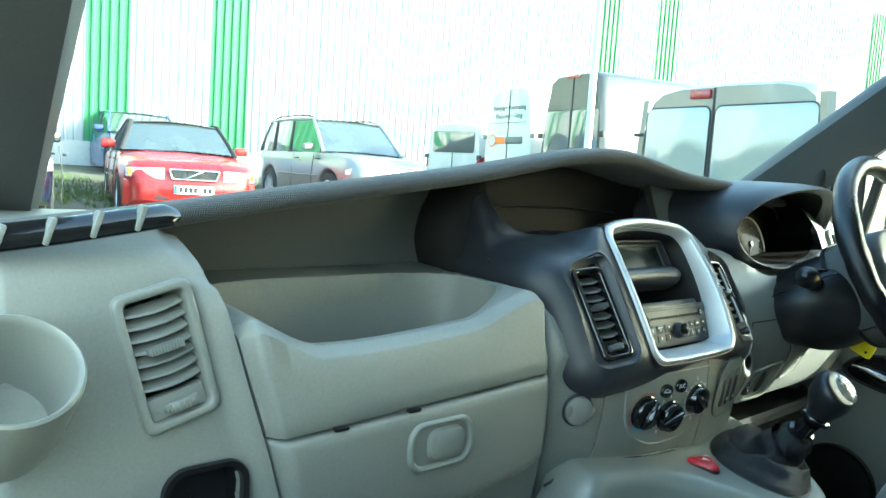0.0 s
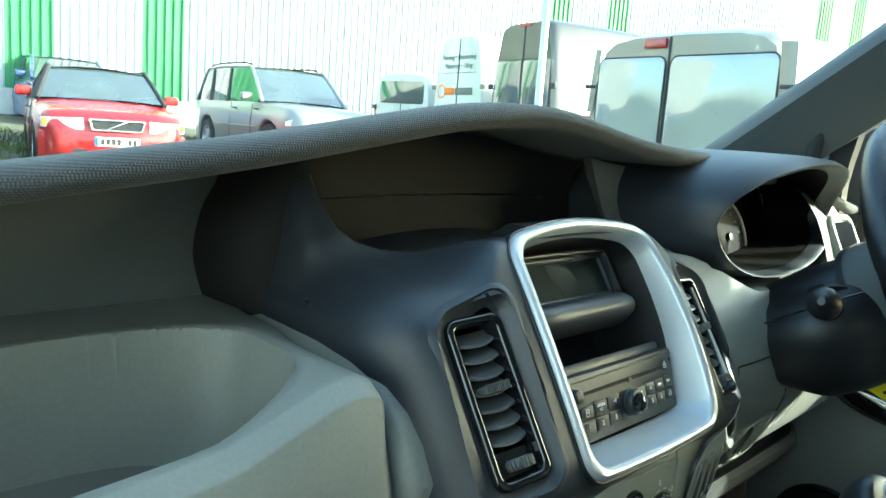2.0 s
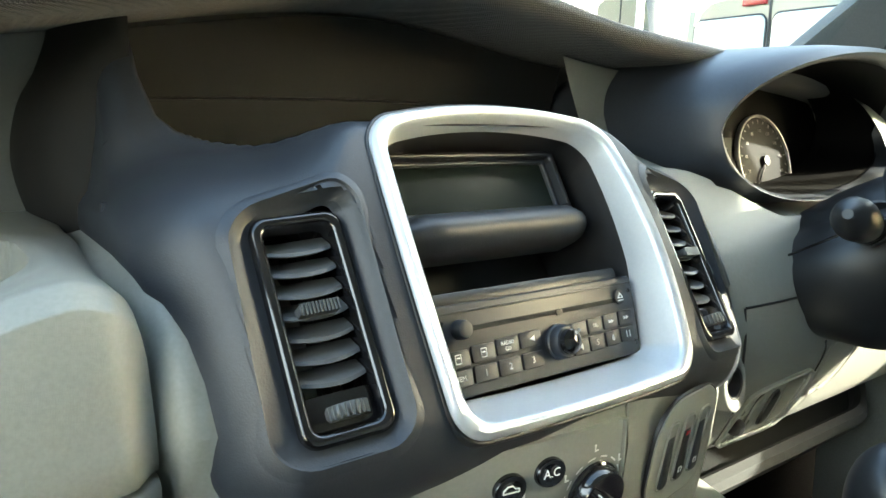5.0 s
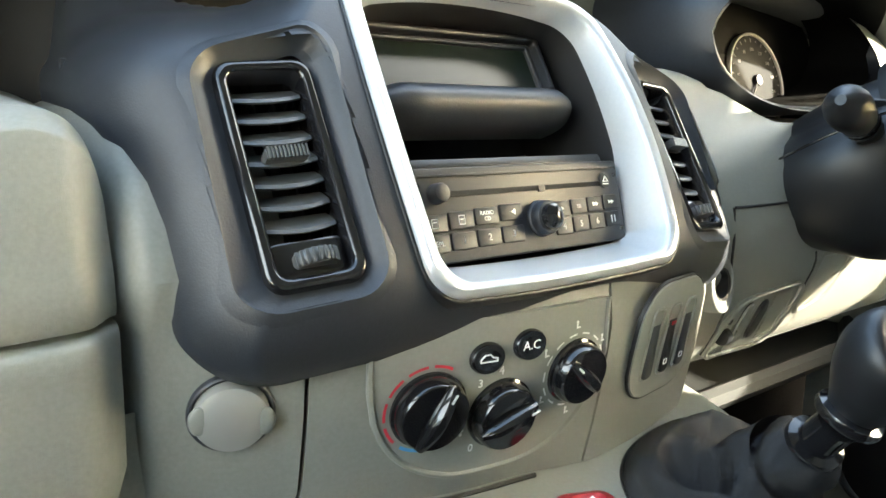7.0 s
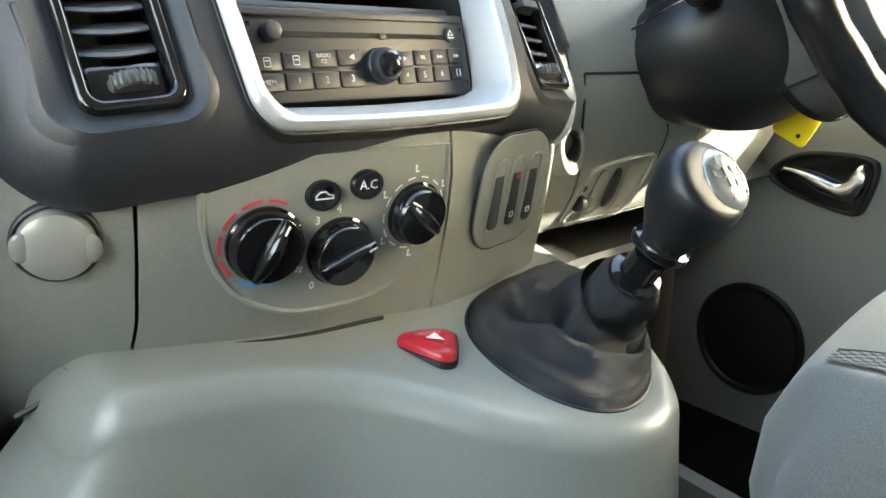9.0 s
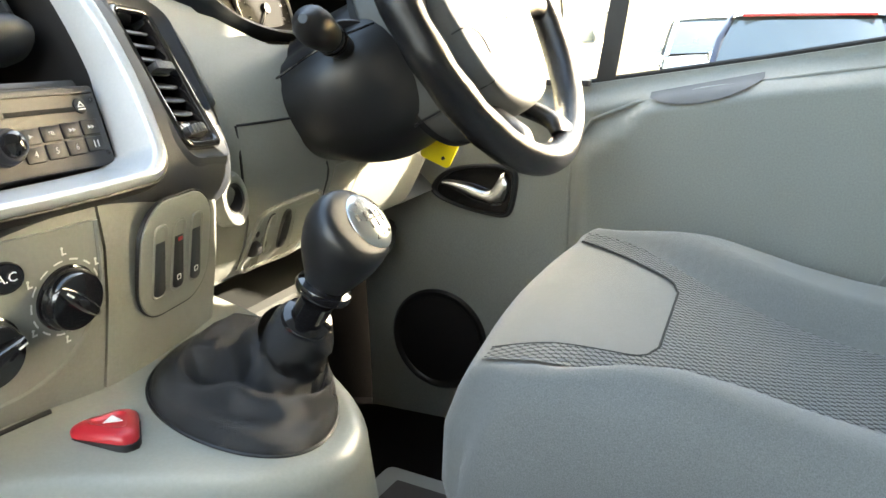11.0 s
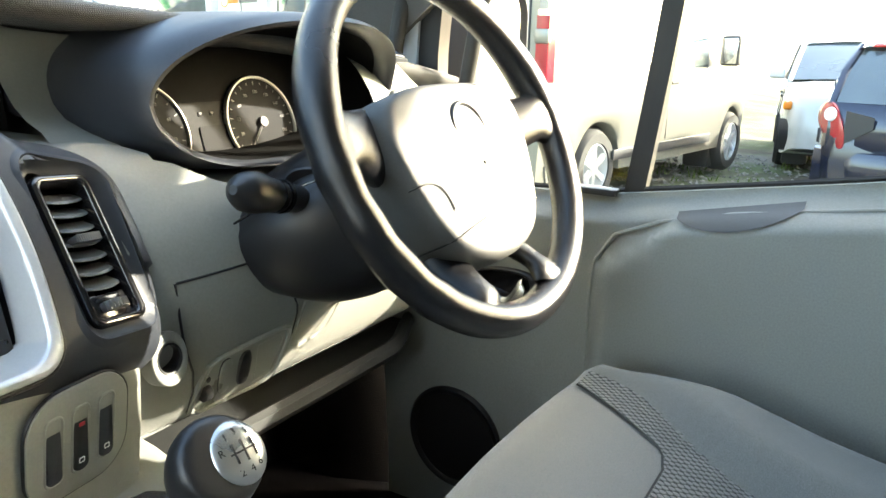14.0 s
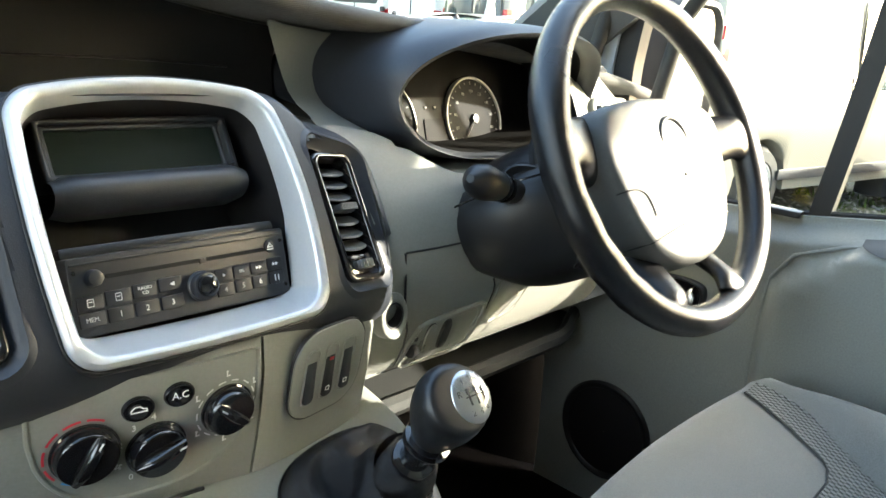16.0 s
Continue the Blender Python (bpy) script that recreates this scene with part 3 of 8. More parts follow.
part("latch_well", plate(rrect(0.080, 0.044, 0.016), -0.014, -0.006), SHADED_RECESS, glove_box, m=m)
part("latch", moved(plate(rrect(0.05, 0.034, 0.012), -0.004, 0.006, 0.005), Matrix.Translation((0.006, 0, 0))), GREY_SMOOTH, glove_box, m=m)

# ---- silver bezel, liner, display, radio ----


def bezel_outline(w, low, high, r, bulge, arch, sag, n=14):
    """Outline with bowed sides, an arched top and a slightly sagging bottom."""
    out = rrect(2 * w, high - low, r, n, 0, (high + low) / 2)
    dense = []
    for p, p2 in zip(out, out[1:] + out[:1]):
        m = max(1, int((p2 - p).length / 0.008))
        dense += [lerp(p, p2, i / m) for i in range(m)]
    mid, half = (high + low) / 2, (high - low) / 2
    res = []
    for p in dense:
        k = 1 - ((p.y - mid) / half) ** 2
        q = 1 - (p.x / w) ** 2
        res.append(Vector((p.x + math.copysign(bulge * k, p.x) * smooth(abs(p.x) / w * 1.6), p.y + (arch * q if p.y > mid else -sag * q), 0)))
    return res


def bowed(bm):
    """Lays a flat bezel part on the block's bowed face."""
    for v in bm.verts:
        v.co.z += bow(v.co.y)
    return bm


centre_bezel = thing("centre_bezel", "satin silver bezel framing the display and radio", "bezel", FACE)
o_out = bezel_outline(0.1075, -0.0085, 0.1935, 0.020, 0.0075, 0.0145, 0.003)
o_in = [Vector((p.x * 0.905, lerp(0.0925, p.y, 0.915), 0)) for p in o_out]
o_deep = [Vector((p.x * lerp(0.975, 0.950, smooth((0.085 - p.y) / 0.02)), lerp(0.0955, p.y, 0.965) + 0.0150 * smooth((0.026 - p.y) / 0.026), 0)) for p in o_in]


def sunk(pts, extra=0.0):
    """The inner edge of the bezel, deep beside the radio and shallow beside the display."""
    return [Vector((p.x, p.y, -lerp(0.033, 0.013, min(1.0, max(0.0, p.y / 0.19))) - extra)) for p in pts]


rows = [lift(o_out, -0.018), lift(o_out, 0.002), lift(inset(o_out, 0.0012), 0.0042), lift(inset(o_out, 0.0035), 0.0058), lift(inset(o_in, -0.0035), 0.0055), lift(inset(o_in, -0.0012), 0.0038), lift(o_in, 0.0008), sunk(o_deep)]
part("frame", bowed(loft(rows, True)), SILVER, centre_bezel)
gap = inset(o_out, -0.0022)
part("seam", bowed(ring_frame(gap, o_out, -0.01, 0.0012, 0.0006)), BLACK, centre_bezel)

stowage = thing("stowage_cubby", "dark open cubby with a display above the radio", "cubby", FACE)
well = inset(o_deep, 0.0004)
part("liner", loft([[p + Vector((0, 0, bow(p.y) + 0.0006)) for p in sunk(inset(o_deep, -0.0004))], [p + Vector((0, 0, bow(p.y))) for p in sunk(well, 0.002)], lift(inset(o_deep, 0.004), -0.10), lift([Vector((p.x * 0.02, 0.09 + (p.y - 0.09) * 0.02, 0)) for p in o_deep], -0.101)], True), BLACK, stowage)
part("shelf", box((0, 0.0795, -0.056), (0.180, 0.009, 0.062), 0.003), BLACK, stowage)
rows = []
for x in steps(-0.081, 0.081, 12):
    e = 1 - 0.25 * smooth((abs(x) - 0.066) / 0.017)
    rows.append([Vector((x, 0.126 + 0.0165 * e * math.cos(a), -0.045 + 0.026 * e * math.sin(a))) for a in steps(-0.3, math.pi + 0.3, 10)])
part("display_lip", loft(rows), GREY_DARK, stowage, "rounded lip below the display")
display = part("display_frame", ring_frame(rrect(0.163, 0.052, 0.003, 3, 0, 0.162), rrect(0.152, 0.042, 0.002, 3, 0, 0.162), -0.06, -0.034, 0.002, -0.042), BLACK, stowage)
part("display_border", ring_frame(rrect(0.153, 0.043, 0.002, 3, 0, 0.162), rrect(0.143, 0.036, 0.002, 3, 0, 0.162), -0.06, -0.040, 0.001, -0.044), GREY_DARK, stowage)
part("screen", plate(rrect(0.146, 0.039, 0.002, 3, 0, 0.162), -0.06, -0.0435), LCD, stowage, "dark glossy display, switched off")
part("guide", box((0.0755, 0.16, -0.036), (0.003, 0.036, 0.008), 0.001), GREY_DARK, stowage)

RAD = FACE @ Matrix.Translation((0, 0.0455, -0.0225)) @ Matrix.Rotation(radians(15), 4, "X")
radio = thing("car_radio", "black car radio with compact disc slot and lit-up style printed keys", "radio", RAD)
part("faceplate", plate(rrect(0.182, 0.057, 0.003), -0.03, 0.0, 0.0015), RADIO, radio)
part("disc_slot", plate(rrect(0.142, 0.0032, 0.001), -0.002, 0.0006), SHADED_RECESS, radio, m=Matrix.Translation((0.006, 0.0125, 0)))
part("slot_guide", box((0.012, 0.0118, 0.001), (0.006, 0.004, 0.001), 0.0004), BLACK, radio)
part("upper_ridge", box((0.0, 0.0235, 0.0004), (0.178, 0.0016, 0.0018), 0.0005), RADIO, radio)


def knob_bm(r, h, dome=0.3):
    return revolve([(r * 1.08, 0), (r * 1.08, h * 0.2), (r, h * 0.3), (r, h * 0.75), (r * 0.9, h * 0.92), (r * 0.6, h), (0.0005, h * (1 - dome * 0.1))], 32)


part("volume_knob", knob_bm(0.0058, 0.008), RADIO, radio, m=Matrix.Translation((-0.074, 0.013, 0)))
part("rotary_knob", knob_bm(0.0112, 0.010), RADIO, radio, m=Matrix.Translation((0.008, -0.0075, 0)))
part("knob_cap", revolve([(0.0085, 0.0), (0.008, 0.004), (0.005, 0.006), (0.0004, 0.0066)], 24), BLACK_GLOSS, radio, m=Matrix.Translation((0.008, -0.0075, 0.0095)))


def radio_key(x, y, w, h, sign, size=0.0052, out=None):
    k = part("key", plate(out or rrect(w, h, 0.0012, 3), -0.001, 0.0012, 0.0006), RADIO, radio, m=Matrix.Translation((x, y, 0)))
    if sign:
        part("print", text_bm(sign, size, 0.0003), WHITE_INK, k, m=Matrix.Translation((0, 0, 0.00135)), shade=False)
    return k


for i, s in enumerate(("MEM.", "1", "2", "3")):
    radio_key(-0.0785 + 0.0203 * i, -0.0165 + 0.0004 * i, 0.0188, 0.0105, s, 0.0045 if i == 0 else 0.0062)
for i, s in enumerate(("", "", "RADIO\nCD", "")):
    k = radio_key(-0.0785 + 0.0203 * i, -0.0045 + 0.0010 * i, 0.0188, 0.0105, s, 0.0036)
    if i < 2:
        part("print", ring_frame(rrect(0.0048, 0.0058, 0.0004, 2), rrect(0.0038, 0.0048, 0.0003, 2), 0.001, 0.0016, 0.0002), WHITE_INK, k, shade=False)
        part("print", box((0, 0.0008 - 0.0004 * i, 0.0014), (0.0026, 0.0006, 0.0003)), WHITE_INK, k, shade=False)
    if i == 3:
        part("print", moved(plate([Vector((0.0022, -0.0018, 0)), Vector((0.0022, 0.0018, 0)), Vector((-0.0018, 0, 0))], 0.001, 0.0016), Matrix.Translation((0.001, 0, 0))), WHITE_INK, k, shade=False)
for i, s in enumerate(("4", "5", "6", "")):
    k = radio_key(0.0285 + 0.0165 * i, -0.0145 + 0.0006 * i, 0.0152, 0.0105, s, 0.0062)
    if i == 3:
        for sx in (-0.0016, 0.0016):
            part("print", box((sx, 0, 0.0014), (0.0007, 0.005, 0.0003)), WHITE_INK, k, shade=False)
for i, s in enumerate(("", "TEL", "", "")):
    k = radio_key(0.0285 + 0.0165 * i, -0.0026 + 0.0006 * i, 0.0152, 0.0105, s, 0.0034)
    if i in (0, 2, 3):
        for sx in ((0,) if i == 0 else (-0.0014, 0.0014)):
            part("print", moved(plate([Vector((-0.0012, -0.0014, 0)), Vector((0.0016, 0, 0)), Vector((-0.0012, 0.0014, 0))], 0.001, 0.0016), Matrix.Translation((sx, 0, 0))), WHITE_INK, k, shade=False)
k = radio_key(0.0755, 0.0145, 0.011, 0.011, "", out=circle(0.0055, 20))
part("print", ring_frame([Vector((-0.003, -0.001, 0)), Vector((0.003, -0.001, 0)), Vector((0.0, 0.0032, 0))], [Vector((-0.0018, -0.0004, 0)), Vector((0.0018, -0.0004, 0)), Vector((0.0, 0.0020, 0))], 0.001, 0.0016, 0.0002), WHITE_INK, k, shade=False)
part("print", box((0, -0.0026, 0.0014), (0.006, 0.0007, 0.0003)), WHITE_INK, k, shade=False)
for x, y in ((0.0868, 0.018), (0.0868, -0.02), (-0.0865, 0.018)):
    part("pinhole", revolve([(0.0016, 0), (0.0014, 0.0004), (0.0003, 0.0002)], 12), BLACK_GLOSS, radio, m=Matrix.Translation((x, y, 0)))

# ---- air vents ----
def air_vent(name, m, w, h, mat, slat_mat, n, label, tilt=-42, rim=0.007, chord=1.0):
    """An upright vent: frame, dark well, bowed slats with a grooved tab, thumbwheel below."""
    v = thing(name, label, "air vent", m, "air vents")
    out, inn = rrect(w, h, 0.010, 5), rrect(w - 2 * rim, h - 2 * rim, 0.006, 5)
    part("frame", ring_frame(out, inn, -0.012, 0.004, 0.0025, -0.05), mat, v)
    part("well", plate(rrect(w - 0.006, h - 0.006, 0.008, 5), -0.056, -0.050), BLACK, v)
    top, low = h / 2 - rim - 0.004, -h / 2 + rim + 0.024
    sw = w - 2 * rim - 0.002
    for i in range(n):
        y = lerp(top - 0.006, low + 0.006, i / (n - 1))
        rows = []
        for x in steps(-sw / 2, sw / 2, 8):
            b = 0.0055 * (1 - (2 * x / sw) ** 2)
            ca, sa = math.cos(radians(tilt)), math.sin(radians(tilt))
            ring = [(-0.0090, 0.0009), (0.0035 + b, 0.0014), (0.0052 + b, 0.0), (0.0035 + b, -0.0014), (-0.0090, -0.0009)]
            rows.append([Vector((x, y + d * sa + t * ca, -0.008 + d * ca - t * sa)) for d, t in [(d * chord, t) for d, t in ring]])
        s = part("slat", loft(rows, True, True), slat_mat, v)
        if i == n // 2:
            tab = bm_new()
            add_box(tab, (0, y - 0.002, 0.0), (sw * 0.62, 0.0062, 0.012), 0.002)
            for k in range(11):
                add_box(tab, (lerp(-sw * 0.27, sw * 0.27, k / 10), y - 0.002, 0.006), (0.0011, 0.0066, 0.002))
            part("tab", tab, slat_mat, s, "ridged adjusting tab")
    for k in (-0.3, 0.0, 0.3):
        part("vane", box((k * sw, 0.008, -0.035), (0.0012, h * 0.72, 0.016)), BLACK, v)
    part("sill", box((0, -h / 2 + rim + 0.0105, -0.010), (sw, 0.020, 0.014), 0.003), mat, v)
    rm = Matrix.Rotation(radians(90), 4, "X")
    wheel = revolve([(0.0005, -0.004), (0.010, -0.004), (0.0115, -0.002), (0.0115, 0.002), (0.010, 0.004), (0.0005, 0.004)], 30, Matrix.Translation((0.002, -h / 2 + rim + 0.009, -0.0045)) @ Matrix.Scale(sw * 0.032 / 0.0115 * 10, 4, (1, 0, 0)) @ rm)
    tw = part("thumbwheel", wheel, slat_mat, v, "ridged thumbwheel")
    ribs = bm_new()
    for k in range(9):
        a = radians(-60 + 15 * k)
        add_box(ribs, (0.002 + sw * 0.32 * math.sin(a), -h / 2 + rim + 0.009, -0.0045 + 0.0115 * math.cos(a)), (0.0016, 0.0075, 0.0014), 0.0004)
    part("rib", ribs, slat_mat, tw)
    return v


for s in (-1, 1):
    mm = FACE @ Matrix.Translation((s * 0.1672, 0.0755, -0.002)) @ Matrix.Rotation(radians(s * 9), 4, "Y")
    rows = []
    for w, h, r, off, flat in ((0.0850, 0.1590, 0.023, 0.0002, None), (0.0800, 0.1540, 0.021, 0.0012, None), (0.0745, 0.1485, 0.019, 0.0016, None), (0.0715, 0.1455, 0.018, -0.0006, None), (0.0600, 0.1340, 0.013, 0, -0.013), (0.0500, 0.1240, 0.009, 0, -0.015)):
        ring = []
        for p in rrect(w, h, r):
            k = 1 - (2 * p.y / h) ** 2
            p = p + Vector((s * 0.004 * k if p.x * s > 0 else 0.0, (0.008 * max(0, p.y) / h * 2) * (-s * p.x / w * 2), 0))
            if flat is None:
                q = FACE.inverted() @ (mm @ p)
                ring.append(mm.inverted() @ (FACE @ Vector((q.x, q.y, block_w(q.x, q.y) + off))))
            else:
                ring.append(p + Vector((0, 0, flat)))
        rows.append(ring)
    part("vent_pocket", loft(rows, True), GREY_DARK, dashboard, m=mm)
    air_vent("air_vent", mm @ Matrix.Translation((0, -0.001, -0.0125)), 0.0535, 0.1275, BLACK_GLOSS, SLAT, 7, "upright black air vent with angled slats beside the radio")
air_vent("air_vent", VENT, 0.068, 0.120, GREY_SMOOTH, GREY_SMOOTH, 7, "upright light grey air vent at the passenger end", -28, 0.008, 0.8)

# ---- heater controls ----
heater = thing("heater_controls", "grey heater panel with three gloss black rotary knobs", "heater controls")


def heater_low(x):
    c, a = -0.047, 0.084
    k = min(1.0, abs(x - c) / a)
    return 1.075 - 0.077 * (1 - k ** 2.6) ** (1 / 2.2)


part("panel", face_sheet(steps(-0.130, 0.036, 30), heater_low, lambda x: 1.098, 0.0026, 0.01), GREY_SMOOTH, heater, "smooth grey panel with a rounded lower edge")
rim_path = [on_face(x, heater_low(x) - 0.001, 0.0022) for x in steps(-0.1305, 0.0365, 40)]
rim_path = [on_face(-0.1305, 1.098, 0.0022)] + rim_path + [on_face(0.0365, 1.098, 0.0022)]
part("rim", tube(rim_path, 0.0022, 8), GREY_SMOOTH, heater)
KN = [(-0.0955, 1.0475, 25, 0.0225), (-0.0465, 1.0365, 68, 0.0215), (0.0085, 1.0545, -50, 0.0205)]
for x, z, turn, r in KN:
    m = face_pose(x, z, 0.0026)
    k = part("knob", revolve([(r * 1.06, 0), (r * 1.06, 0.002), (r, 0.003), (r * 0.96, 0.0095), (r * 0.90, 0.0115), (r * 0.5, 0.0122), (0.0004, 0.0122)], 40), BLACK_GLOSS, heater, "gloss black rotary knob", m)
    rows = []
    for t in steps(-1, 1, 12):
        w = 0.0055 * (1 - 0.45 * t * t)
        h = 0.0195 - 0.006 * t * t
        y = t * r * 0.93
        rows.append([Vector((-w, y, 0.009)), Vector((-w * 0.9, y, h - 0.003)), Vector((-w * 0.5, y, h - 0.0005)), Vector((0, y, h)), Vector((w * 0.5, y, h - 0.0005)), Vector((w * 0.9, y, h - 0.003)), Vector((w, y, 0.009))])
    g = loft(rows, False)
    part("grip", moved(g, Matrix.Rotation(radians(-turn), 4, "Z")), BLACK_GLOSS, k)
    part("pointer", box((0, 0, 0), (0.0012, 0.006, 0.0006)), WHITE_INK, k, m=Matrix.Rotation(radians(-turn), 4, "Z") @ Matrix.Translation((0, r * 0.72, 0.0170)))


def arc_mark(x, z, r, a0, a1, mat, w=0.0018):
    m = face_pose(x, z, 0.0028)
    rows = []
    for a in steps(a0, a1, 8):
        c, s = math.cos(radians(a)), math.sin(radians(a))
        rows.append([Vector((r * c, r * s, 0)), Vector(((r + w) * c, (r + w) * s, 0))])
    part("mark", loft(rows), mat, heater, m=m, shade=False)


for a in (62, 96, 130, 164, 198):
    arc_mark(KN[0][0], KN[0][1], 0.0262, a, a + 26, RED_INK)
for a in (236, 270):
    arc_mark(KN[0][0], KN[0][1], 0.0262, a, a + 28, BLUE_INK, 0.0022)
for a in range(-60, 280, 26):
    arc_mark(KN[2][0], KN[2][1], 0.0245, a, a + 15, WHITE_INK, 0.0012)
for s, a in (("0", 232), ("2", 160), ("3", 128), ("4", 96)):
    m = face_pose(KN[1][0] + 0.0275 * math.cos(radians(a)), KN[1][1] + 0.0275 * math.sin(radians(a)), 0.0030)
    part("print", text_bm(s, 0.0075, 0.0003), WHITE_INK, heater, m=m, shade=False)
fan = bm_new()
for q in range(4):
    add_box(fan, (0.0018 * math.cos(q * 1.571 + 0.6), 0.0018 * math.sin(q * 1.571 + 0.6), 0), (0.0022, 0.0016, 0.0004), m=Matrix.Rotation(q * 1.571 + 0.6, 4, "Z"))
part("print", fan, WHITE_INK, heater, "small fan sign", face_pose(KN[1][0] - 0.0265, KN[1][1] - 0.009, 0.003), shade=False)
for a in (35, 90, 150, 215, 270, 325):
    m = face_pose(KN[2][0] + 0.0292 * math.cos(radians(a)), KN[2][1] + 0.0292 * math.sin(radians(a)), 0.0030)
    b = join(revolve([(0.0010, 0), (0.0010, 0.0003)], 10, Matrix.Translation((0, 0.0018, 0))), box((0, -0.0008, 0.0001), (0.0011, 0.0034, 0.0003)), box((0.0016, -0.0018, 0.0001), (0.0026, 0.0010, 0.0003)))
    part("print", b, WHITE_INK, heater, m=m, shade=False)
for x, z, s in ((-0.0605, 1.0735, ""), (-0.0305, 1.0775, "A.C")):
    b = part("button", moved(revolve([(0.0118, 0), (0.0118, 0.002), (0.0108, 0.0034), (0.0098, 0.0036), (0.006, 0.0026), (0.0004, 0.0022)], 32), Matrix.Scale(0.82, 4, (0, 1, 0))), BLACK_GLOSS, heater, "oval black push button", face_pose(x, z, 0.0026))
    if s:
        part("print", text_bm(s, 0.0082, 0.0003), WHITE_INK, b, m=Matrix.Translation((0, 0, 0.0034)), shade=False)
    else:
        car = ring_frame([Vector(p) for p in ((-0.006, -0.002, 0), (0.006, -0.002, 0), (0.006, 0.0005, 0), (0.003, 0.001, 0), (0.001, 0.003, 0), (-0.003, 0.003, 0), (-0.006, 0.0005, 0))],
                         [Vector(p) for p in ((-0.0052, -0.0012, 0), (0.0052, -0.0012, 0), (0.0052, 0, 0), (0.0026, 0.0003, 0), (0.0006, 0.0022, 0), (-0.0026, 0.0022, 0), (-0.0052, 0, 0))], 0.003, 0.0038, 0.0002)
        part("print", car, WHITE_INK, b, shade=False)

cap = thing("round_cap", "round satin grey turn cap on the dash panel", "cap", face_pose(-0.199, 1.0575, 0.0))
part("cap_ring", ring_frame(circle(0.0225, 36), circle(0.0195, 36), -0.004, 0.0016, 0.0015), GREY_DARK, cap)
part("disc", revolve([(0.0193, -0.004), (0.0193, 0.004), (0.0183, 0.0065), (0.014, 0.0085), (0.008, 0.0095), (0.0004, 0.0098)], 36), SATIN, cap)
for s in (-1, 1):
    part("finger_dip", ball((s * 0.0160, -s * 0.001, 0.0066), (0.0058, 0.0085, 0.0022), 16), GREY_SMOOTH, cap)

# ---- switch plate, socket, fuse flap ----
sw = thing("switch_plate", "rounded grey switch plate with three upright rocker switches", "switch plate", face_pose(0.1165, 1.0550, 0.001))
part("plate", plate(rrect(0.091, 0.090, 0.030, 8), -0.002, 0.002, 0.0015), GREY_SMOOTH, sw)
part("groove", ring_frame(rrect(0.0937, 0.0927, 0.031, 8), rrect(0.0915, 0.0905, 0.030, 8), -0.002, 0.0009, 0.0003), BLACK, sw)
for i in (-1, 0, 1):
    mm = Matrix.Translation((i * 0.0235, -0.001, 0))
    part("rocker_rim", ring_frame(rrect(0.0168, 0.058, 0.006), rrect(0.0132, 0.054, 0.005), 0.0, 0.0032, 0.001, -0.002), GREY_SMOOTH, sw, m=mm)
    r = part("rocker", moved(plate(rrect(0.013, 0.0536, 0.005), -0.002, 0.0028, 0.001), Matrix.Rotation(radians(-3), 4, "X")), GREY_DARK if i else BLACK, sw, m=mm)
    if i >= 0:
        part("print", join(ring_frame(rrect(0.0052, 0.0046, 0.001, 3), rrect(0.0036, 0.003, 0.0006, 3), 0.001, 0.0042, 0.0003)), WHITE_INK, r, m=Matrix.Translation((0, -0.018, 0)), shade=False)
    if i == 0:
        part("lamp", box((0, 0.013, 0.0034), (0.005, 0.003, 0.001), 0.0004), RED_BUTTON, r)

sock = thing("power_socket", "round power socket with a dark open barrel", "socket", axes(Vector((0.2185, 0.047, 1.0755)), Vector((1, 0.10, 0)).normalized(), Vector((-0.02, 0.15, 1)).normalized(), Vector((0.10, -1, 0.15)).normalized()))
part("surround", ring_frame(circle(0.0205, 40, rx=0.0245), circle(0.0140, 40), -0.014, 0.0015, 0.0015), GREY, sock)
part("barrel", loft([circle(0.0140, 28, 0.001), circle(0.0125, 28, 0.0005), circle(0.0118, 28, 0.0), circle(0.0115, 28, -0.035), circle(0.001, 28, -0.036)], True), BLACK, sock)

flap = thing("fuse_flap", "three-sided grey switch flap in the lower fascia", "switch flap")


def fascia_pt(x, z, off=0.0):
    """A point on the driver's fascia."""
    prof = [(0.970, 0.100), (0.982, 0.095), (0.987, 0.092), (0.998, 0.085), (1.045, 0.062), (1.08, 0.050), (1.12, 0.046), (1.17, 0.058)]
    y = curve_at(prof, z) + 0.8 * max(0, 0.30 - x) ** 2
    sl = (curve_at(prof, z + 0.01) - curve_at(prof, z - 0.01)) / 0.02
    return Vector((x, y, z)) - Vector((0, 1, -sl)).normalized() * off


tri = [(0.268, 0.993), (0.267, 1.022), (0.273, 1.046), (0.284, 1.051), (0.310, 1.0535), (0.341, 1.0555), (0.372, 1.056), (0.382, 1.052), (0.3855, 1.040), (0.386, 1.019), (0.384, 0.996), (0.376, 0.987), (0.355, 0.984), (0.308, 0.986), (0.280, 0.986)]


def shrunk(k, off):
    return [fascia_pt(lerp(x, 0.330, k), lerp(z, 1.022, k), off) for x, z in tri]


def fascia_pad(corners, off, deep, round_=2):
    """A small moulded piece that follows the fascia."""
    pts = [Vector((x, z, 0)) for x, z in corners]
    for _ in range(round_):
        pts = [q for p, p2 in zip(pts, pts[1:] + pts[:1]) for q in (lerp(p, p2, 0.22), lerp(p, p2, 0.78))]
    c = sum(pts, Vector()) / len(pts)
    ring = lambda k, o: [fascia_pt(c.x + (p.x - c.x) * k, c.y + (p.y - c.y) * k, o) for p in pts]
    return loft([ring(1.0, deep), ring(1.0, off - 0.0008), ring(0.93, off), ring(0.5, off), ring(0.01, off)], True)


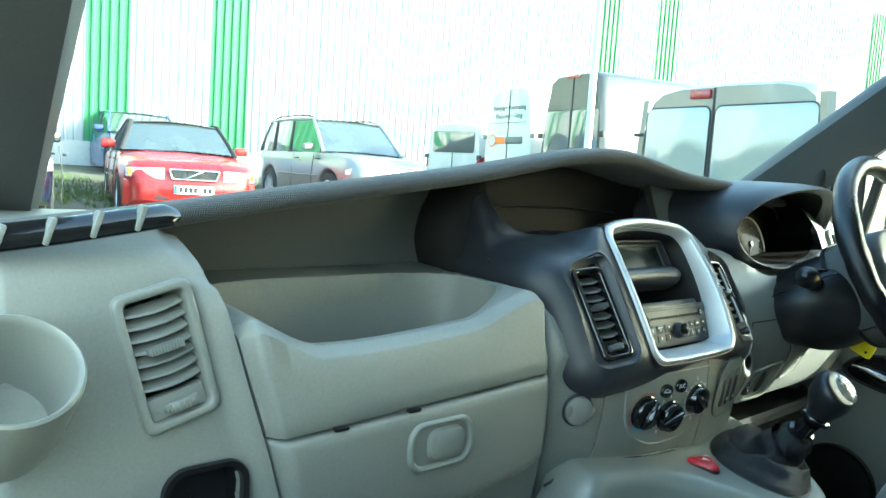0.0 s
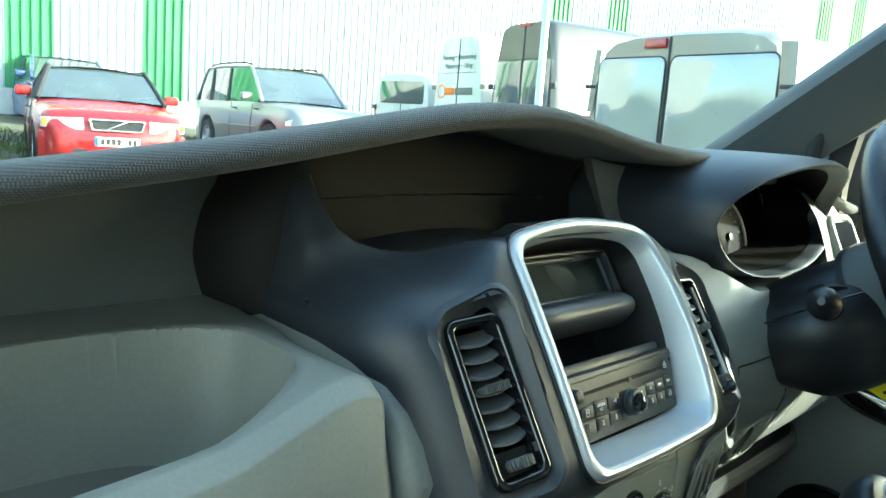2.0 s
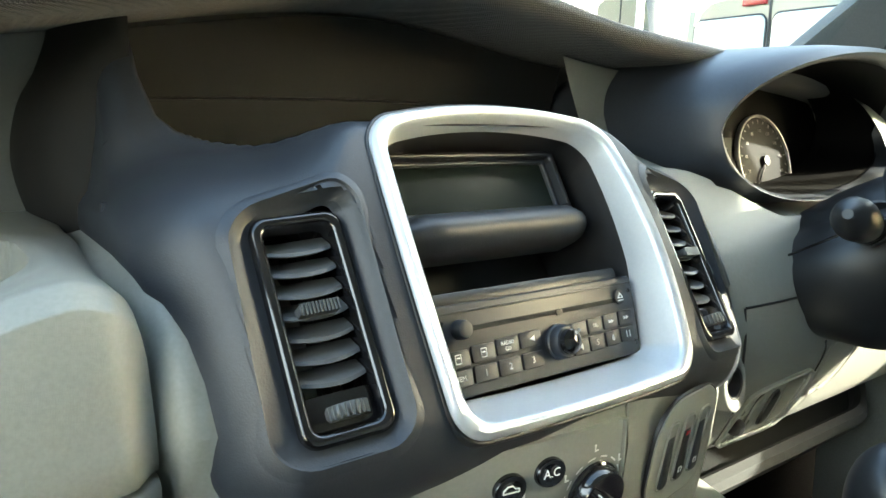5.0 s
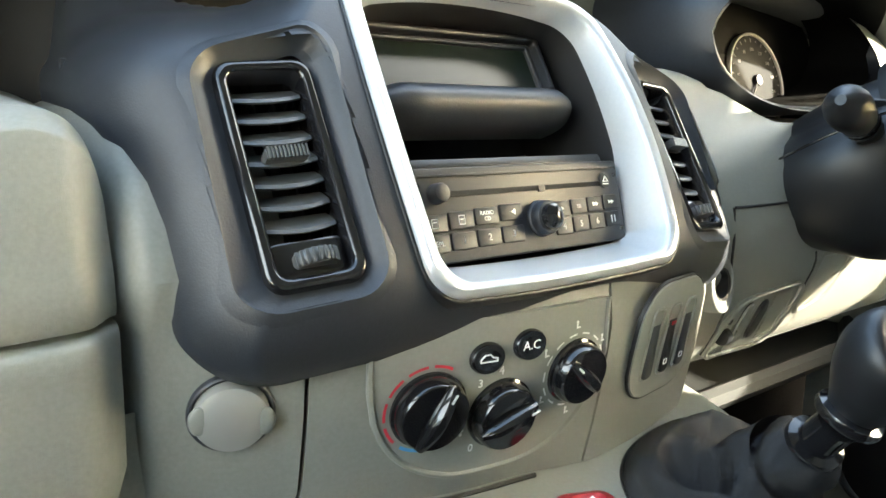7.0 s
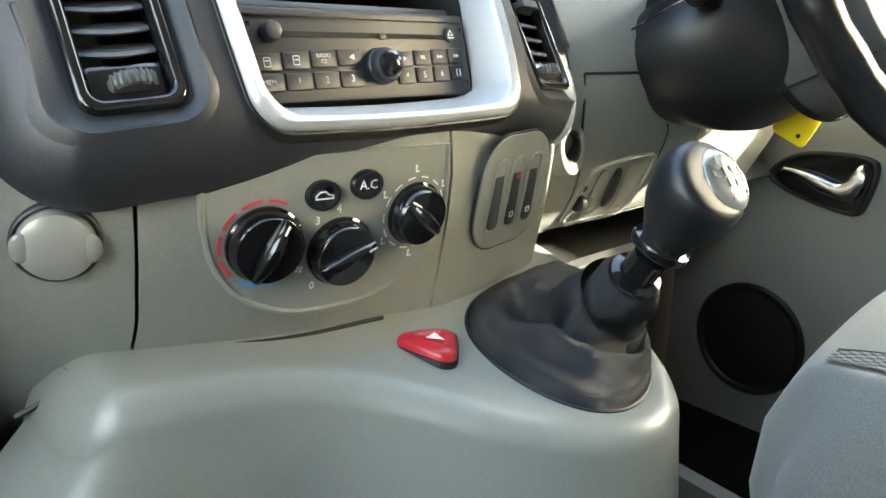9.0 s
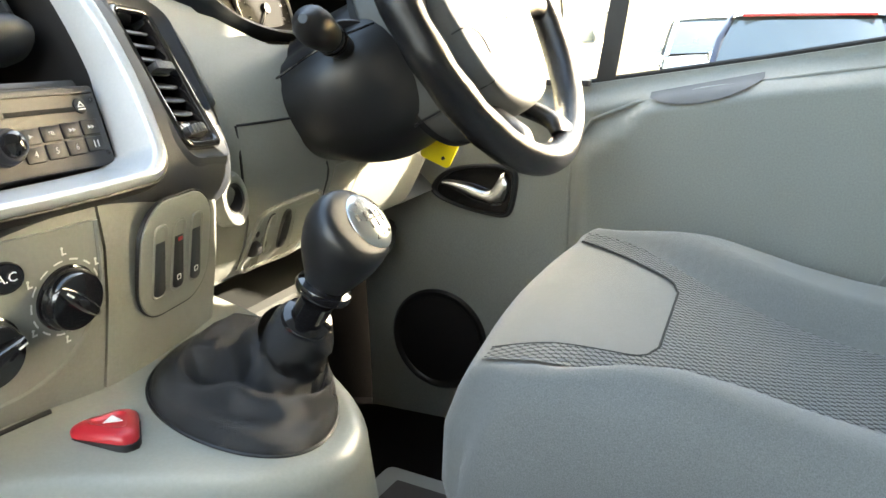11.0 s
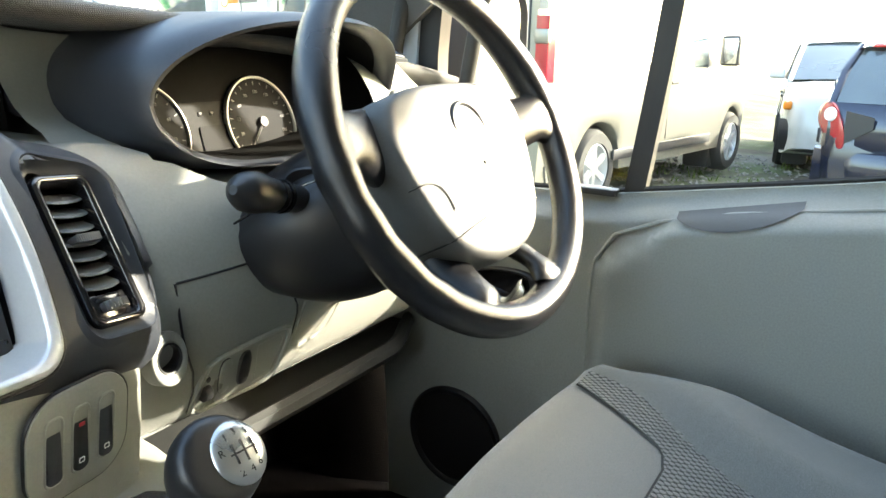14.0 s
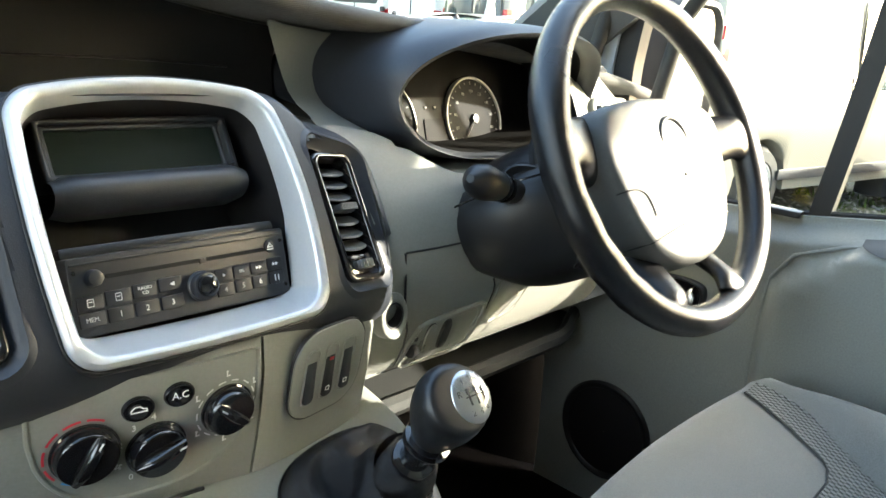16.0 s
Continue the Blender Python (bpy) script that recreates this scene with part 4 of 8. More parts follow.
rows = [shrunk(-0.03, -0.002), shrunk(-0.02, 0.003), shrunk(0.015, 0.0042), shrunk(0.06, 0.003), shrunk(0.075, 0.0002)]
part("surround", loft(rows, True), GREY_SMOOTH, flap, "raised grey rim")
part("inner_panel", loft([shrunk(0.07, 0.0010), shrunk(0.3, 0.0008), shrunk(0.6, 0.0008), shrunk(0.995, 0.0008)], True), GREY_SMOOTH, flap)
bay = [(0.336, 1.047), (0.370, 1.049), (0.378, 1.040), (0.377, 0.998), (0.352, 0.992), (0.350, 1.002)]
part("bay", loft([[fascia_pt(x, z, 0.0018) for x, z in bay], [fascia_pt(lerp(x, 0.360, 0.06), lerp(z, 1.02, 0.06), 0.0014) for x, z in bay], [fascia_pt(lerp(x, 0.360, 0.12), lerp(z, 1.02, 0.12), -0.020) for x, z in bay], [fascia_pt(0.360, 1.02, -0.021)] * len(bay)], True), GREY, flap, "empty recessed switch bay")
for x, mat in ((0.297, GREY_SMOOTH), (0.3225, BLACK)):
    quad = [(x - 0.0085, 1.044), (x + 0.0075, 1.044), (x + 0.0185, 1.000), (x + 0.0025, 1.000)]
    rk = part("rocker", fascia_pad(quad, 0.0030, -0.003), mat, flap)
    part("rocker_gap", fascia_pad([(lerp(x + 0.005, a, 1.13), lerp(1.022, b, 1.06)) for a, b in quad], 0.0014, -0.003), BLACK, rk)
c = fascia_pt(0.280, 1.012, 0.002)
part("wheel", revolve([(0.0004, -0.004), (0.008, -0.004), (0.009, 0), (0.008, 0.004), (0.0004, 0.004)], 20, Matrix.Rotation(radians(90), 4, "Y")), BLACK, flap, "small ribbed adjusting wheel", Matrix.Translation(c))
part("print", fascia_pad([(0.2765, 1.030), (0.2815, 1.030), (0.2825, 1.024), (0.2775, 1.024)], 0.0016, 0.0, 1), BLACK, flap)
# knee bolster: seam, recess under the column
column_seam = [(x, 1.1375) for x in steps(0.236, 0.40, 14)]
strip_seam = [(0.2345, 1.1375), (0.2345, 1.110), (0.238, 1.088), (0.246, 1.066), (0.256, 1.045), (0.264, 1.020), (0.267, 0.992)]
flap_seam = [(0.380, 1.086), (0.386, 1.076), (0.389, 1.066), (0.3895, 1.040), (0.3895, 1.010), (0.389, 0.985)]
for knee in (column_seam, strip_seam, flap_seam):
    pts = [fascia_pt(x, z, 0.0002) for x, z in knee]
    part("fascia_seam", tube(pts, 0.0013, 6), BLACK, dashboard)
rows = []
for k, off in ((-0.06, 0.001), (0.0, 0.0022), (0.10, 0.001), (0.3, -0.010), (0.6, -0.014), (0.98, -0.015)):
    rows.append([fascia_pt(lerp(x, 0.430, k), lerp(z, 1.050, k), off) for x, z in ((0.398, 1.082), (0.395, 1.050), (0.399, 1.024), (0.413, 1.0145), (0.438, 1.018), (0.456, 1.027), (0.464, 1.058), (0.462, 1.082))])
part("knee_recess", loft(rows, True), GREY, dashboard, "scooped recess under the column", angle=70)

# mid-grey tray and lip, coloured darker to stand in for shade
SHADED_LEDGE = material("shaded_tray_plastic", (0.030, 0.031, 0.030), 0.6, grain=0.2, bump=0.2, mottle=0.08, spec=0.2)
# lower ledge below the fascia
def ledge_y(x):
    return 0.128 + 0.3 * max(0, 0.3 - x) ** 2 + 0.06 * smooth((x - 0.66) / 0.18)


part("lower_ledge", loft([[Vector((x, ledge_y(x) + dy, z)) for dy, z in ((0.030, 0.890), (0.012, 0.891), (-0.004, 0.898), (-0.010, 0.908), (-0.007, 0.918), (0.002, 0.923), (0.010, 0.919), (0.014, 0.910))] for x in steps(0.19, 0.795, 30)], True), SHADED_LEDGE, dashboard, "rounded lip of the open tray")
part("tray_floor", loft([[Vector((x, y, z)) for y, z in ((ledge_y(x) + 0.008, 0.908), (0.32, 0.902), (0.34, 0.99))] for x in steps(0.19, 0.795, 16)]), SHADED_LEDGE, dashboard, "tray under the fascia, darkened for shade")

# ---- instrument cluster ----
# shade under the hood is part of this colour
SHADED_WELL = material("shaded_well_plastic", (0.004, 0.004, 0.004), 0.75, grain=0.2, bump=0.1, mottle=0.1, spec=0.06)
cluster = thing("instrument_cluster", "dark hooded instrument cluster with round dials", "instrument cluster")


def rim_pt(a, k=1.0, fwd=0.0):
    c, s = math.cos(a), math.sin(a)
    ax = 0.188 if c < 0 else 0.178
    x = 0.462 + ax * k * math.copysign(abs(c) ** 0.9, c)
    z = 1.283 + (0.078 if s > 0 else 0.064) * k * math.copysign(abs(s) ** 0.85, s)
    y = 0.118 - 0.055 * max(0, s) ** 1.3 - 0.028 * max(0, -s) + fwd
    if s < 0:
        z -= 0.012 * (-c) * (-s)
    return Vector((x, y, z))


N = 64
ang = [2 * math.pi * i / N for i in range(N)]
rows = []
for k, fwd, dz in ((1.10, 0.26, -0.004), (1.14, 0.17, 0.0), (1.125, 0.09, 0.002), (1.095, 0.04, 0.004), (1.06, 0.008, 0.004), (1.025, -0.004, 0.001), (0.99, -0.001, 0), (0.965, 0.012, 0), (0.94, 0.05, 0)):
    rows.append([rim_pt(a, k, fwd * lerp(1, 0.35, smooth((0.2 - math.sin(a)) / 0.4 - 0.5))) + Vector((0.004 * smooth(fwd / 0.07) * max(0, -math.cos(a)) ** 0.7, 0, dz)) for a in ang])
part("hood", loft(rows, True), GREY_DARK, cluster, "dark grey hood with a rounded rim", angle=70)
rows = [[rim_pt(a, 0.94, 0.02) for a in ang], [Vector((0.462 + 0.92 * (rim_pt(a).x - 0.462), 0.205, 1.272 + 0.86 * (rim_pt(a).z - 1.275))) for a in ang]]
part("tunnel", loft(rows, True), SHADED_WELL, cluster)
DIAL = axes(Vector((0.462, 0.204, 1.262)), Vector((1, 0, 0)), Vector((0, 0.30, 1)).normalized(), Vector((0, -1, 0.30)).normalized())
part("back_plate", plate(rrect(0.36, 0.15, 0.05, 8), -0.02, 0.0), SHADED_WELL, cluster, m=DIAL)
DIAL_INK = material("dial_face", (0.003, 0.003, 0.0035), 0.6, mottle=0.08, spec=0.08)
# grey plate and white print, both darkened to stand for the hood's shade
CENTRE_PLATE = material("shaded_centre_plastic", (0.007, 0.007, 0.007), 0.6, mottle=0.08, grain=0.15, spec=0.1)
DIMMED_PRINT = material("dimmed_print", (0.07, 0.07, 0.07), 0.5, mottle=0.05)
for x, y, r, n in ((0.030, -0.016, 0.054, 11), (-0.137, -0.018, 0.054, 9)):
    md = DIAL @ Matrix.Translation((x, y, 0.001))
    d = part("dial", plate(circle(r, 40), 0, 0.003), DIAL_INK, cluster, "round dial with white markings dimmed for shade", md)
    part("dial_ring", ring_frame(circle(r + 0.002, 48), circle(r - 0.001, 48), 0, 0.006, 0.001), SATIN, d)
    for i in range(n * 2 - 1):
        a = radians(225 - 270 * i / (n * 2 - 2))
        part("tick", box((0, 0, 0.0036), (0.0045 if i % 2 == 0 else 0.0025, 0.0012, 0.0005)), DIMMED_PRINT, d, m=Matrix.Rotation(a, 4, "Z") @ Matrix.Translation((r * 0.88, 0, 0)), shade=False)
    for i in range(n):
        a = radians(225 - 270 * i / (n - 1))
        part("numeral", text_bm(str(i * 20) if n == 11 else str(i * 10)[:2], 0.0056, 0.0004), DIMMED_PRINT, d, m=Matrix.Translation((r * 0.68 * math.cos(a), r * 0.68 * math.sin(a), 0.0036)), shade=False)
    part("needle", tube([(0, 0, 0.006), (r * 0.8 * math.cos(radians(228)), r * 0.8 * math.sin(radians(228)), 0.006)], [0.0016, 0.0006], 6), DIMMED_PRINT, d)
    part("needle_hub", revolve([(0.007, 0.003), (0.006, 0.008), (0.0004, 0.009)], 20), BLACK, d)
part("centre_plate", plate(rrect(0.082, 0.078, 0.006), 0.0, 0.0012), CENTRE_PLATE, cluster, "grey panel between the dials, darkened for shade", DIAL @ Matrix.Translation((-0.046, -0.026, 0)))
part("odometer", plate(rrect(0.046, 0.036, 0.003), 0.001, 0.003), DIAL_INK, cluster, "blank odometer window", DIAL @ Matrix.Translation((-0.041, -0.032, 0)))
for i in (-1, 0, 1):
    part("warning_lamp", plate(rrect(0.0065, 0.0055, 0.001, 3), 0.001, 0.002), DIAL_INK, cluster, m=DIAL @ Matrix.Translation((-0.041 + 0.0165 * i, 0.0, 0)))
    part("print", plate([Vector((-0.0025, 0.0015, 0)), Vector((0.0025, 0.0015, 0)), Vector((0, -0.0018, 0))][::-1], 0.002, 0.0024), DIMMED_PRINT, cluster, m=DIAL @ Matrix.Translation((-0.041 + 0.0165 * i, 0.0, 0)), shade=False)

# ---- steering column and wheel ----
WN = Vector((-0.08, -0.885, 0.459)).normalized()
WC = Vector((0.466, -0.094, 1.251))
WU = (Vector((0, 0, 1)) - WN * WN.z).normalized()
WR = WU.cross(WN).normalized()
WHEEL = axes(WC, WR, WU, WN)

column = thing("steering_column", "dark plastic steering column shroud with stalks", "steering column", WHEEL)
rows = []
for q in steps(0, 1, 22):
    d = -0.043 - 0.167 * q
    f = math.sqrt(1 - (1 - min(1.0, q / 0.62)) ** 2)
    w, top, low = 0.052 + 0.084 * f, 0.036 + 0.022 * f - 0.012 * q * q, 0.050 + 0.060 * f - 0.03 * max(0, q - 0.7) * 3
    ring = []
    for i in range(72):
        a = 2 * math.pi * i / 72
        c, p = math.cos(a), math.sin(a)
        left = lerp(1.24, 0.96, smooth((p + 0.15) / 0.45)) if c < 0 else 0.95
        dip = 1 - 0.40 * smooth((c + 0.05) / 0.8)
        ring.append(Vector((left * w * math.copysign(abs(c) ** 0.72, c), (top if p > 0 else low * dip) * math.copysign(abs(p) ** (0.62 if p > 0 else 0.80), p), d)))
    rows.append(ring)
part("shroud", loft(rows, True, True), BLACK, column, "charcoal two-piece shroud", angle=55)
part("split_line", tube([(-0.124, 0.004, -0.060), (-0.1455, 0.003, -0.082), (-0.1625, 0.0, -0.116), (-0.1685, -0.004, -0.18)], 0.0012, 6), BLACK_GLOSS, column)
iw = WHEEL.inverted()
for s, tip in ((-1, Vector((0.236, -0.020, 1.228))), (1, Vector((0.70, 0.0, 1.235)))):
    base = Vector((0.334, -0.002, 1.203)) if s < 0 else Vector((0.585, 0.03, 1.2))
    p = bez(base, lerp(base, tip, 0.3), lerp(base, tip, 0.7), tip, 12)
    st = part("stalk", tube([iw @ q for q in p], [0.012, 0.0125, 0.0128, 0.013, 0.0135, 0.0142, 0.015, 0.0162, 0.0172, 0.0175, 0.0165, 0.0125, 0.004], 18), BLACK, column, "thick black control stalk")
    if s < 0:
        for k in (0.30, 0.40):
            part("collar", tube([iw @ lerp(base, tip, k), iw @ lerp(base, tip, k + 0.05)], 0.0152, 20), BLACK_GLOSS, st)
        part("print", tube([iw @ (lerp(base, tip, 0.62) + Vector((-0.004, -0.0150, 0.004))), iw @ (lerp(base, tip, 0.70) + Vector((-0.004, -0.0156, 0.004)))], 0.0012, 6), DIMMED_PRINT, st)
        bz = Vector((-0.72, -0.66, 0.20)).normalized()
        bx = Vector((0, 0, 1)).cross(bz).normalized()
        part("stalk_boot", loft([lift(rrect(0.052, 0.060, 0.022), -0.03), lift(rrect(0.052, 0.060, 0.022), 0.002), lift(rrect(0.048, 0.056, 0.020), 0.0045), lift(rrect(0.042, 0.050, 0.018), 0.003), lift(rrect(0.030, 0.034, 0.013), -0.004), lift(rrect(0.002, 0.002, 0.0005), -0.004)], True), BLACK, column, "moulded boot round the stalk", iw @ axes(base + Vector((0.010, -0.001, -0.002)), bx, bz.cross(bx), bz))
part("ignition_barrel", revolve([(0.017, 0), (0.017, 0.012), (0.012, 0.016), (0.0004, 0.016)], 24), BLACK_GLOSS, column, m=Matrix.Translation((0.105, -0.055, -0.055)))

wheel = thing("steering_wheel", "black leather steering wheel with grey airbag hub", "steering wheel", WHEEL)
ring = []
for i in range(96):
    a = 2 * math.pi * i / 96
    bulge = 0.0165 + 0.0018 * (math.exp(-((math.degrees(a) - 20) / 14) ** 2) + math.exp(-((math.degrees(a) - 160) / 14) ** 2))
    R0 = 0.1795
    row = []
    for k in range(16):
        b = 2 * math.pi * k / 16
        rr = bulge * (1 + 0.04 * math.sin(24 * a) * (abs(math.degrees(a) - 200) < 30))
        row.append(Vector(((R0 + rr * math.cos(b)) * math.cos(a), (R0 + rr * math.cos(b)) * math.sin(a), rr * 1.12 * math.sin(b))))
    ring.append(row)
ring.append([Vector(p) for p in ring[0]])
part("rim", loft(ring, True), RIM, wheel, "black leather rim with finger bulges", angle=80)


HUB = [(-0.104, 0.030), (-0.090, 0.047), (-0.050, 0.056), (0.0, 0.059), (0.050, 0.058), (0.092, 0.050), (0.110, 0.034), (0.110, 0.006), (0.102, -0.030), (0.088, -0.070), (0.068, -0.098), (0.036, -0.114), (0.0, -0.119), (-0.036, -0.114), (-0.066, -0.098), (-0.086, -0.070), (-0.100, -0.030), (-0.108, 0.006)]
ho = [Vector((x, y, 0)) for x, y in HUB[::-1]]
for _ in range(2):
    ho = [q for p, p2 in zip(ho, ho[1:] + ho[:1]) for q in (lerp(p, p2, 0.25), lerp(p, p2, 0.75))]
HC = Vector((0.0, -0.028, 0))
CUSHION = [(1.075, -0.084), (1.07, -0.050), (1.06, -0.026), (1.047, -0.010), (1.030, 0.0005), (1.005, 0.0060), (0.965, 0.0087), (0.93, 0.0095), (0.88, 0.0105), (0.70, 0.0135), (0.40, 0.0165), (0.02, 0.0175)]


def hub_top(x, y):
    """Height of the airbag cover at a point of the wheel's plane."""
    d = Vector((x, y, 0)) - HC
    a = math.atan2(d.y, d.x)
    near = min(ho, key=lambda p: abs(math.atan2((p - HC).y, (p - HC).x) - a))
    k = d.length / (near - HC).length
    return curve_at([(r, z) for r, z in CUSHION[::-1]], k)


part("hub", loft([[HC + (p - HC) * k + Vector((0, 0, z)) for p in ho] for k, z in CUSHION], True), VINYL, wheel, "padded grey airbag cover", angle=75)
part("hub_back", loft([[HC + (p - HC) * k + Vector((0, 0, z)) for p in ho] for k, z in ((1.10, -0.078), (1.10, -0.086), (0.9, -0.092), (0.3, -0.094))], True), BLACK, wheel)
part("badge_ring", ring_frame(circle(0.0265, 36), circle(0.0215, 36), 0.008, 0.0178, 0.002), BLACK, wheel, m=Matrix.Translation((0.001, 0.011, -0.001)))
bd = part("badge", revolve([(0.0213, 0.008), (0.0213, 0.0145), (0.019, 0.0158), (0.0004, 0.0162)], 36), SILVER, wheel, "round silver badge", Matrix.Translation((0.001, 0.011, -0.001)))
part("badge_mark", ring_frame(circle(0.014, 24), circle(0.0115, 24), 0.0155, 0.0175, 0.0008), CHROME, bd)
part("badge_mark", box((0, 0, 0.0165), (0.032, 0.004, 0.0022), 0.0008, Matrix.Rotation(radians(18), 4, "Z")), CHROME, bd)


def on_hub(pts, n=24, up=0.0004):
    table = [(i, p) for i, p in enumerate(pts)]
    out = []
    for t in steps(0, len(pts) - 1, n):
        x, y = (soft_at([(i, p[c]) for i, p in table], t, 0.5) for c in (0, 1))
        out.append(Vector((x, y, hub_top(x, y) + up)))
    return out


part("hub_seam", tube(on_hub([(-0.092, -0.096), (-0.075, -0.0915), (-0.0315, -0.0808), (0.0107, -0.0740), (0.052, -0.0725), (0.088, -0.074)]), 0.0014, 6), BLACK, wheel)
part("hub_line", tube(on_hub([(-0.103, -0.038), (-0.0877, -0.0350), (-0.0727, -0.0400), (-0.0667, -0.0536), (-0.0644, -0.0658)]), 0.0010, 6), BLACK, wheel)
part("airbag_print", join(moved(text_bm("SRS", 0.008, 0.0003), Matrix.Translation((0, 0.005, 0))), moved(text_bm("AIRBAG", 0.006, 0.0003), Matrix.Translation((0, -0.004, 0)))), GREY_SMOOTH, wheel, m=Matrix.Translation((-0.006, -0.056, hub_top(-0.006, -0.056) + 0.0006)), shade=False)
for sx in (-1, 1):
    rows = []
    for t in steps(0, 1, 12):
        r = lerp(0.085, 0.172, t)
        w = lerp(0.040, 0.027, smooth(t * 1.3)) + 0.010 * smooth((t - 0.75) / 0.25)
        c = Vector((sx * r, 0.012 + 0.006 * t, lerp(-0.032, 0.000, smooth(t))))
        rows.append([c + Vector((0, w * math.copysign(abs(math.cos(q)) ** 0.8, math.cos(q)), lerp(0.022, 0.013, t) * math.sin(q))) for q in steps(0, 2 * math.pi, 20)[:-1]])
    part("spoke", loft(rows, True, True), RIM, wheel)
    rows = []
    for t in steps(0, 1, 14):
        c = Vector((sx * lerp(0.052, 0.064, t), lerp(-0.090, -0.163, t), lerp(-0.036, 0.002, smooth(t * 1.1))))
        w = lerp(0.024, 0.017, smooth(t * 1.6)) + 0.010 * smooth((t - 0.62) / 0.38)
        rows.append([c + Vector((w * math.cos(q), -sx * w * 0.35 * math.cos(q), lerp(0.018, 0.011, t) * math.sin(q))) for q in steps(0, 2 * math.pi, 16)[:-1]])
    part("lower_spoke", loft(rows, True, True), RIM, wheel)

tn = Vector((-0.78, -0.60, 0.18)).normalized()
tx = Vector((0, 0, 1)).cross(tn).normalized()
TAG = axes(Vector((0.528, -0.026, 1.095)), tx, tn.cross(tx), tn) @ Matrix.Rotation(radians(-28), 4, "Z")
tag = thing("key_tag", "bright yellow plastic key tag hanging from the ignition", "key tag", TAG)
tp = part("tag", plate(rrect(0.040, 0.058, 0.006), -0.001, 0.001, 0.0005), YELLOW, tag)
part("tag_hole", revolve([(0.0024, 0), (0.0024, 0.0004)], 14), BLACK, tp, m=Matrix.Translation((0.008, -0.02, 0.001)))
part("key_ring", loft([[Vector(((0.010 + 0.0012 * math.cos(b)) * math.cos(a), 0.036 + (0.010 + 0.0012 * math.cos(b)) * math.sin(a), 0.0012 * math.sin(b))) for b in steps(0, 2 * math.pi, 6)[:-1]] for a in steps(0, 2 * math.pi, 20)], True), CHROME, tag)
part("key", box((0.0, 0.058, 0.0), (0.014, 0.028, 0.004), 0.0015), BLACK, tag)

# ---- lower console and gear lever ----
console = thing("lower_console", "smooth grey lower console carrying the gear lever", "console")
plan = [(-0.216, 0.10), (-0.215, 0.055), (-0.206, 0.034), (-0.188, 0.024), (-0.15, 0.017), (-0.108, 0.010), (-0.080, -0.001), (-0.058, -0.018), (-0.036, -0.046), (-0.012, -0.082), (0.018, -0.114), (0.053, -0.136), (0.090, -0.143), (0.125, -0.134), (0.158, -0.106), (0.187, -0.060), (0.212, -0.008), (0.226, 0.032), (0.229, 0.10)]


def con_z(x, y):
    return 0.966 + 0.20 * min(y, 0.09) + 0.005 * smooth((-0.05 - x) / 0.10) - 0.028 * smooth((-0.180 - x) / 0.045)


fine = []
for (x0, y0), (x1, y1) in zip(plan, plan[1:]):
    for t in (0, 0.25, 0.5, 0.75):
        fine.append(Vector((lerp(x0, x1, t), lerp(y0, y1, t), 0)))
fine.append(Vector((*plan[-1], 0)))
for _ in range(4):
    fine = [fine[0]] + [(a + b * 2 + c) / 4 for a, b, c in zip(fine, fine[1:], fine[2:])] + [fine[-1]]
normals = []
for i in range(len(fine)):
    t = (fine[min(i + 1, len(fine) - 1)] - fine[max(i - 1, 0)]).normalized()
    normals.append(Vector((-t.y, t.x, 0)))
rows = []
for drop, out in ((0.42, -0.05), (0.30, 0.004), (0.20, 0.014), (0.12, 0.012), (0.07, 0.007), (0.04, 0.003)):
    rows.append([p - n * out + Vector((-0.4 * drop * smooth((-0.15 - p.x) / 0.06), 0, con_z(p.x, p.y) - drop)) for p, n in zip(fine, normals)])
for q in steps(0, 90, 9):
    c, s_ = math.cos(radians(q)), math.sin(radians(q))
    row = []
    for p, n in zip(fine, normals):
        r = lerp(0.020, 0.015, smooth((p.x + 0.06) / 0.08))
        e = p + n * r * (1 - c)
        row.append(Vector((e.x, e.y, con_z(e.x, e.y) - r * (1 - s_))))
    rows.append(row)
edge_row = rows[-1]
for k in steps(0, 1, 8)[1:]:
    row = []
    for i, p in enumerate(edge_row):
        e = lerp(p, Vector((lerp(-0.215, 0.205, i / (len(edge_row) - 1)), 0.105, 0)), k)
        row.append(Vector((e.x, e.y, con_z(e.x, e.y))))
    rows.append(row)
part("body", loft(rows), GREY_SMOOTH, console, angle=75)
part("seam", tube([Vector((x, face_y(x, 0.98) - 0.003, con_z(x, 0.04) + 0.001)) for x in steps(-0.222, 0.0, 24)], 0.0018, 6), BLACK, console)
hz = thing("hazard_switch", "red three-cornered hazard warning switch", "switch", axes(Vector((0.0085, -0.0055, con_z(0.0085, -0.0055))), Vector((0.98, -0.2, -0.08)).normalized(), Vector((0.2, 0.97, 0.05)).normalized(), Vector((0.06, -0.03, 1)).normalized()))
tri3 = []
for k in range(3):
    a = radians(90 + 120 * k + 56)
    for d in (-34, -17, 0, 17, 34):
        tri3.append(Vector((0.0155 * math.cos(a) + 0.009 * math.cos(a + radians(d * 1.7)), 0.0155 * math.sin(a) + 0.009 * math.sin(a + radians(d * 1.7)), 0)))
part("button", loft([lift(tri3, -0.004), lift(tri3, 0.003), lift(scaled(tri3, 0.95), 0.0052), lift(scaled(tri3, 0.80), 0.0072), lift(scaled(tri3, 0.56), 0.0082), lift(scaled(tri3, 0.47), 0.0070), lift(scaled(tri3, 0.40), 0.0064), lift(scaled(tri3, 0.02), 0.0060)], True), RED_BUTTON, hz)
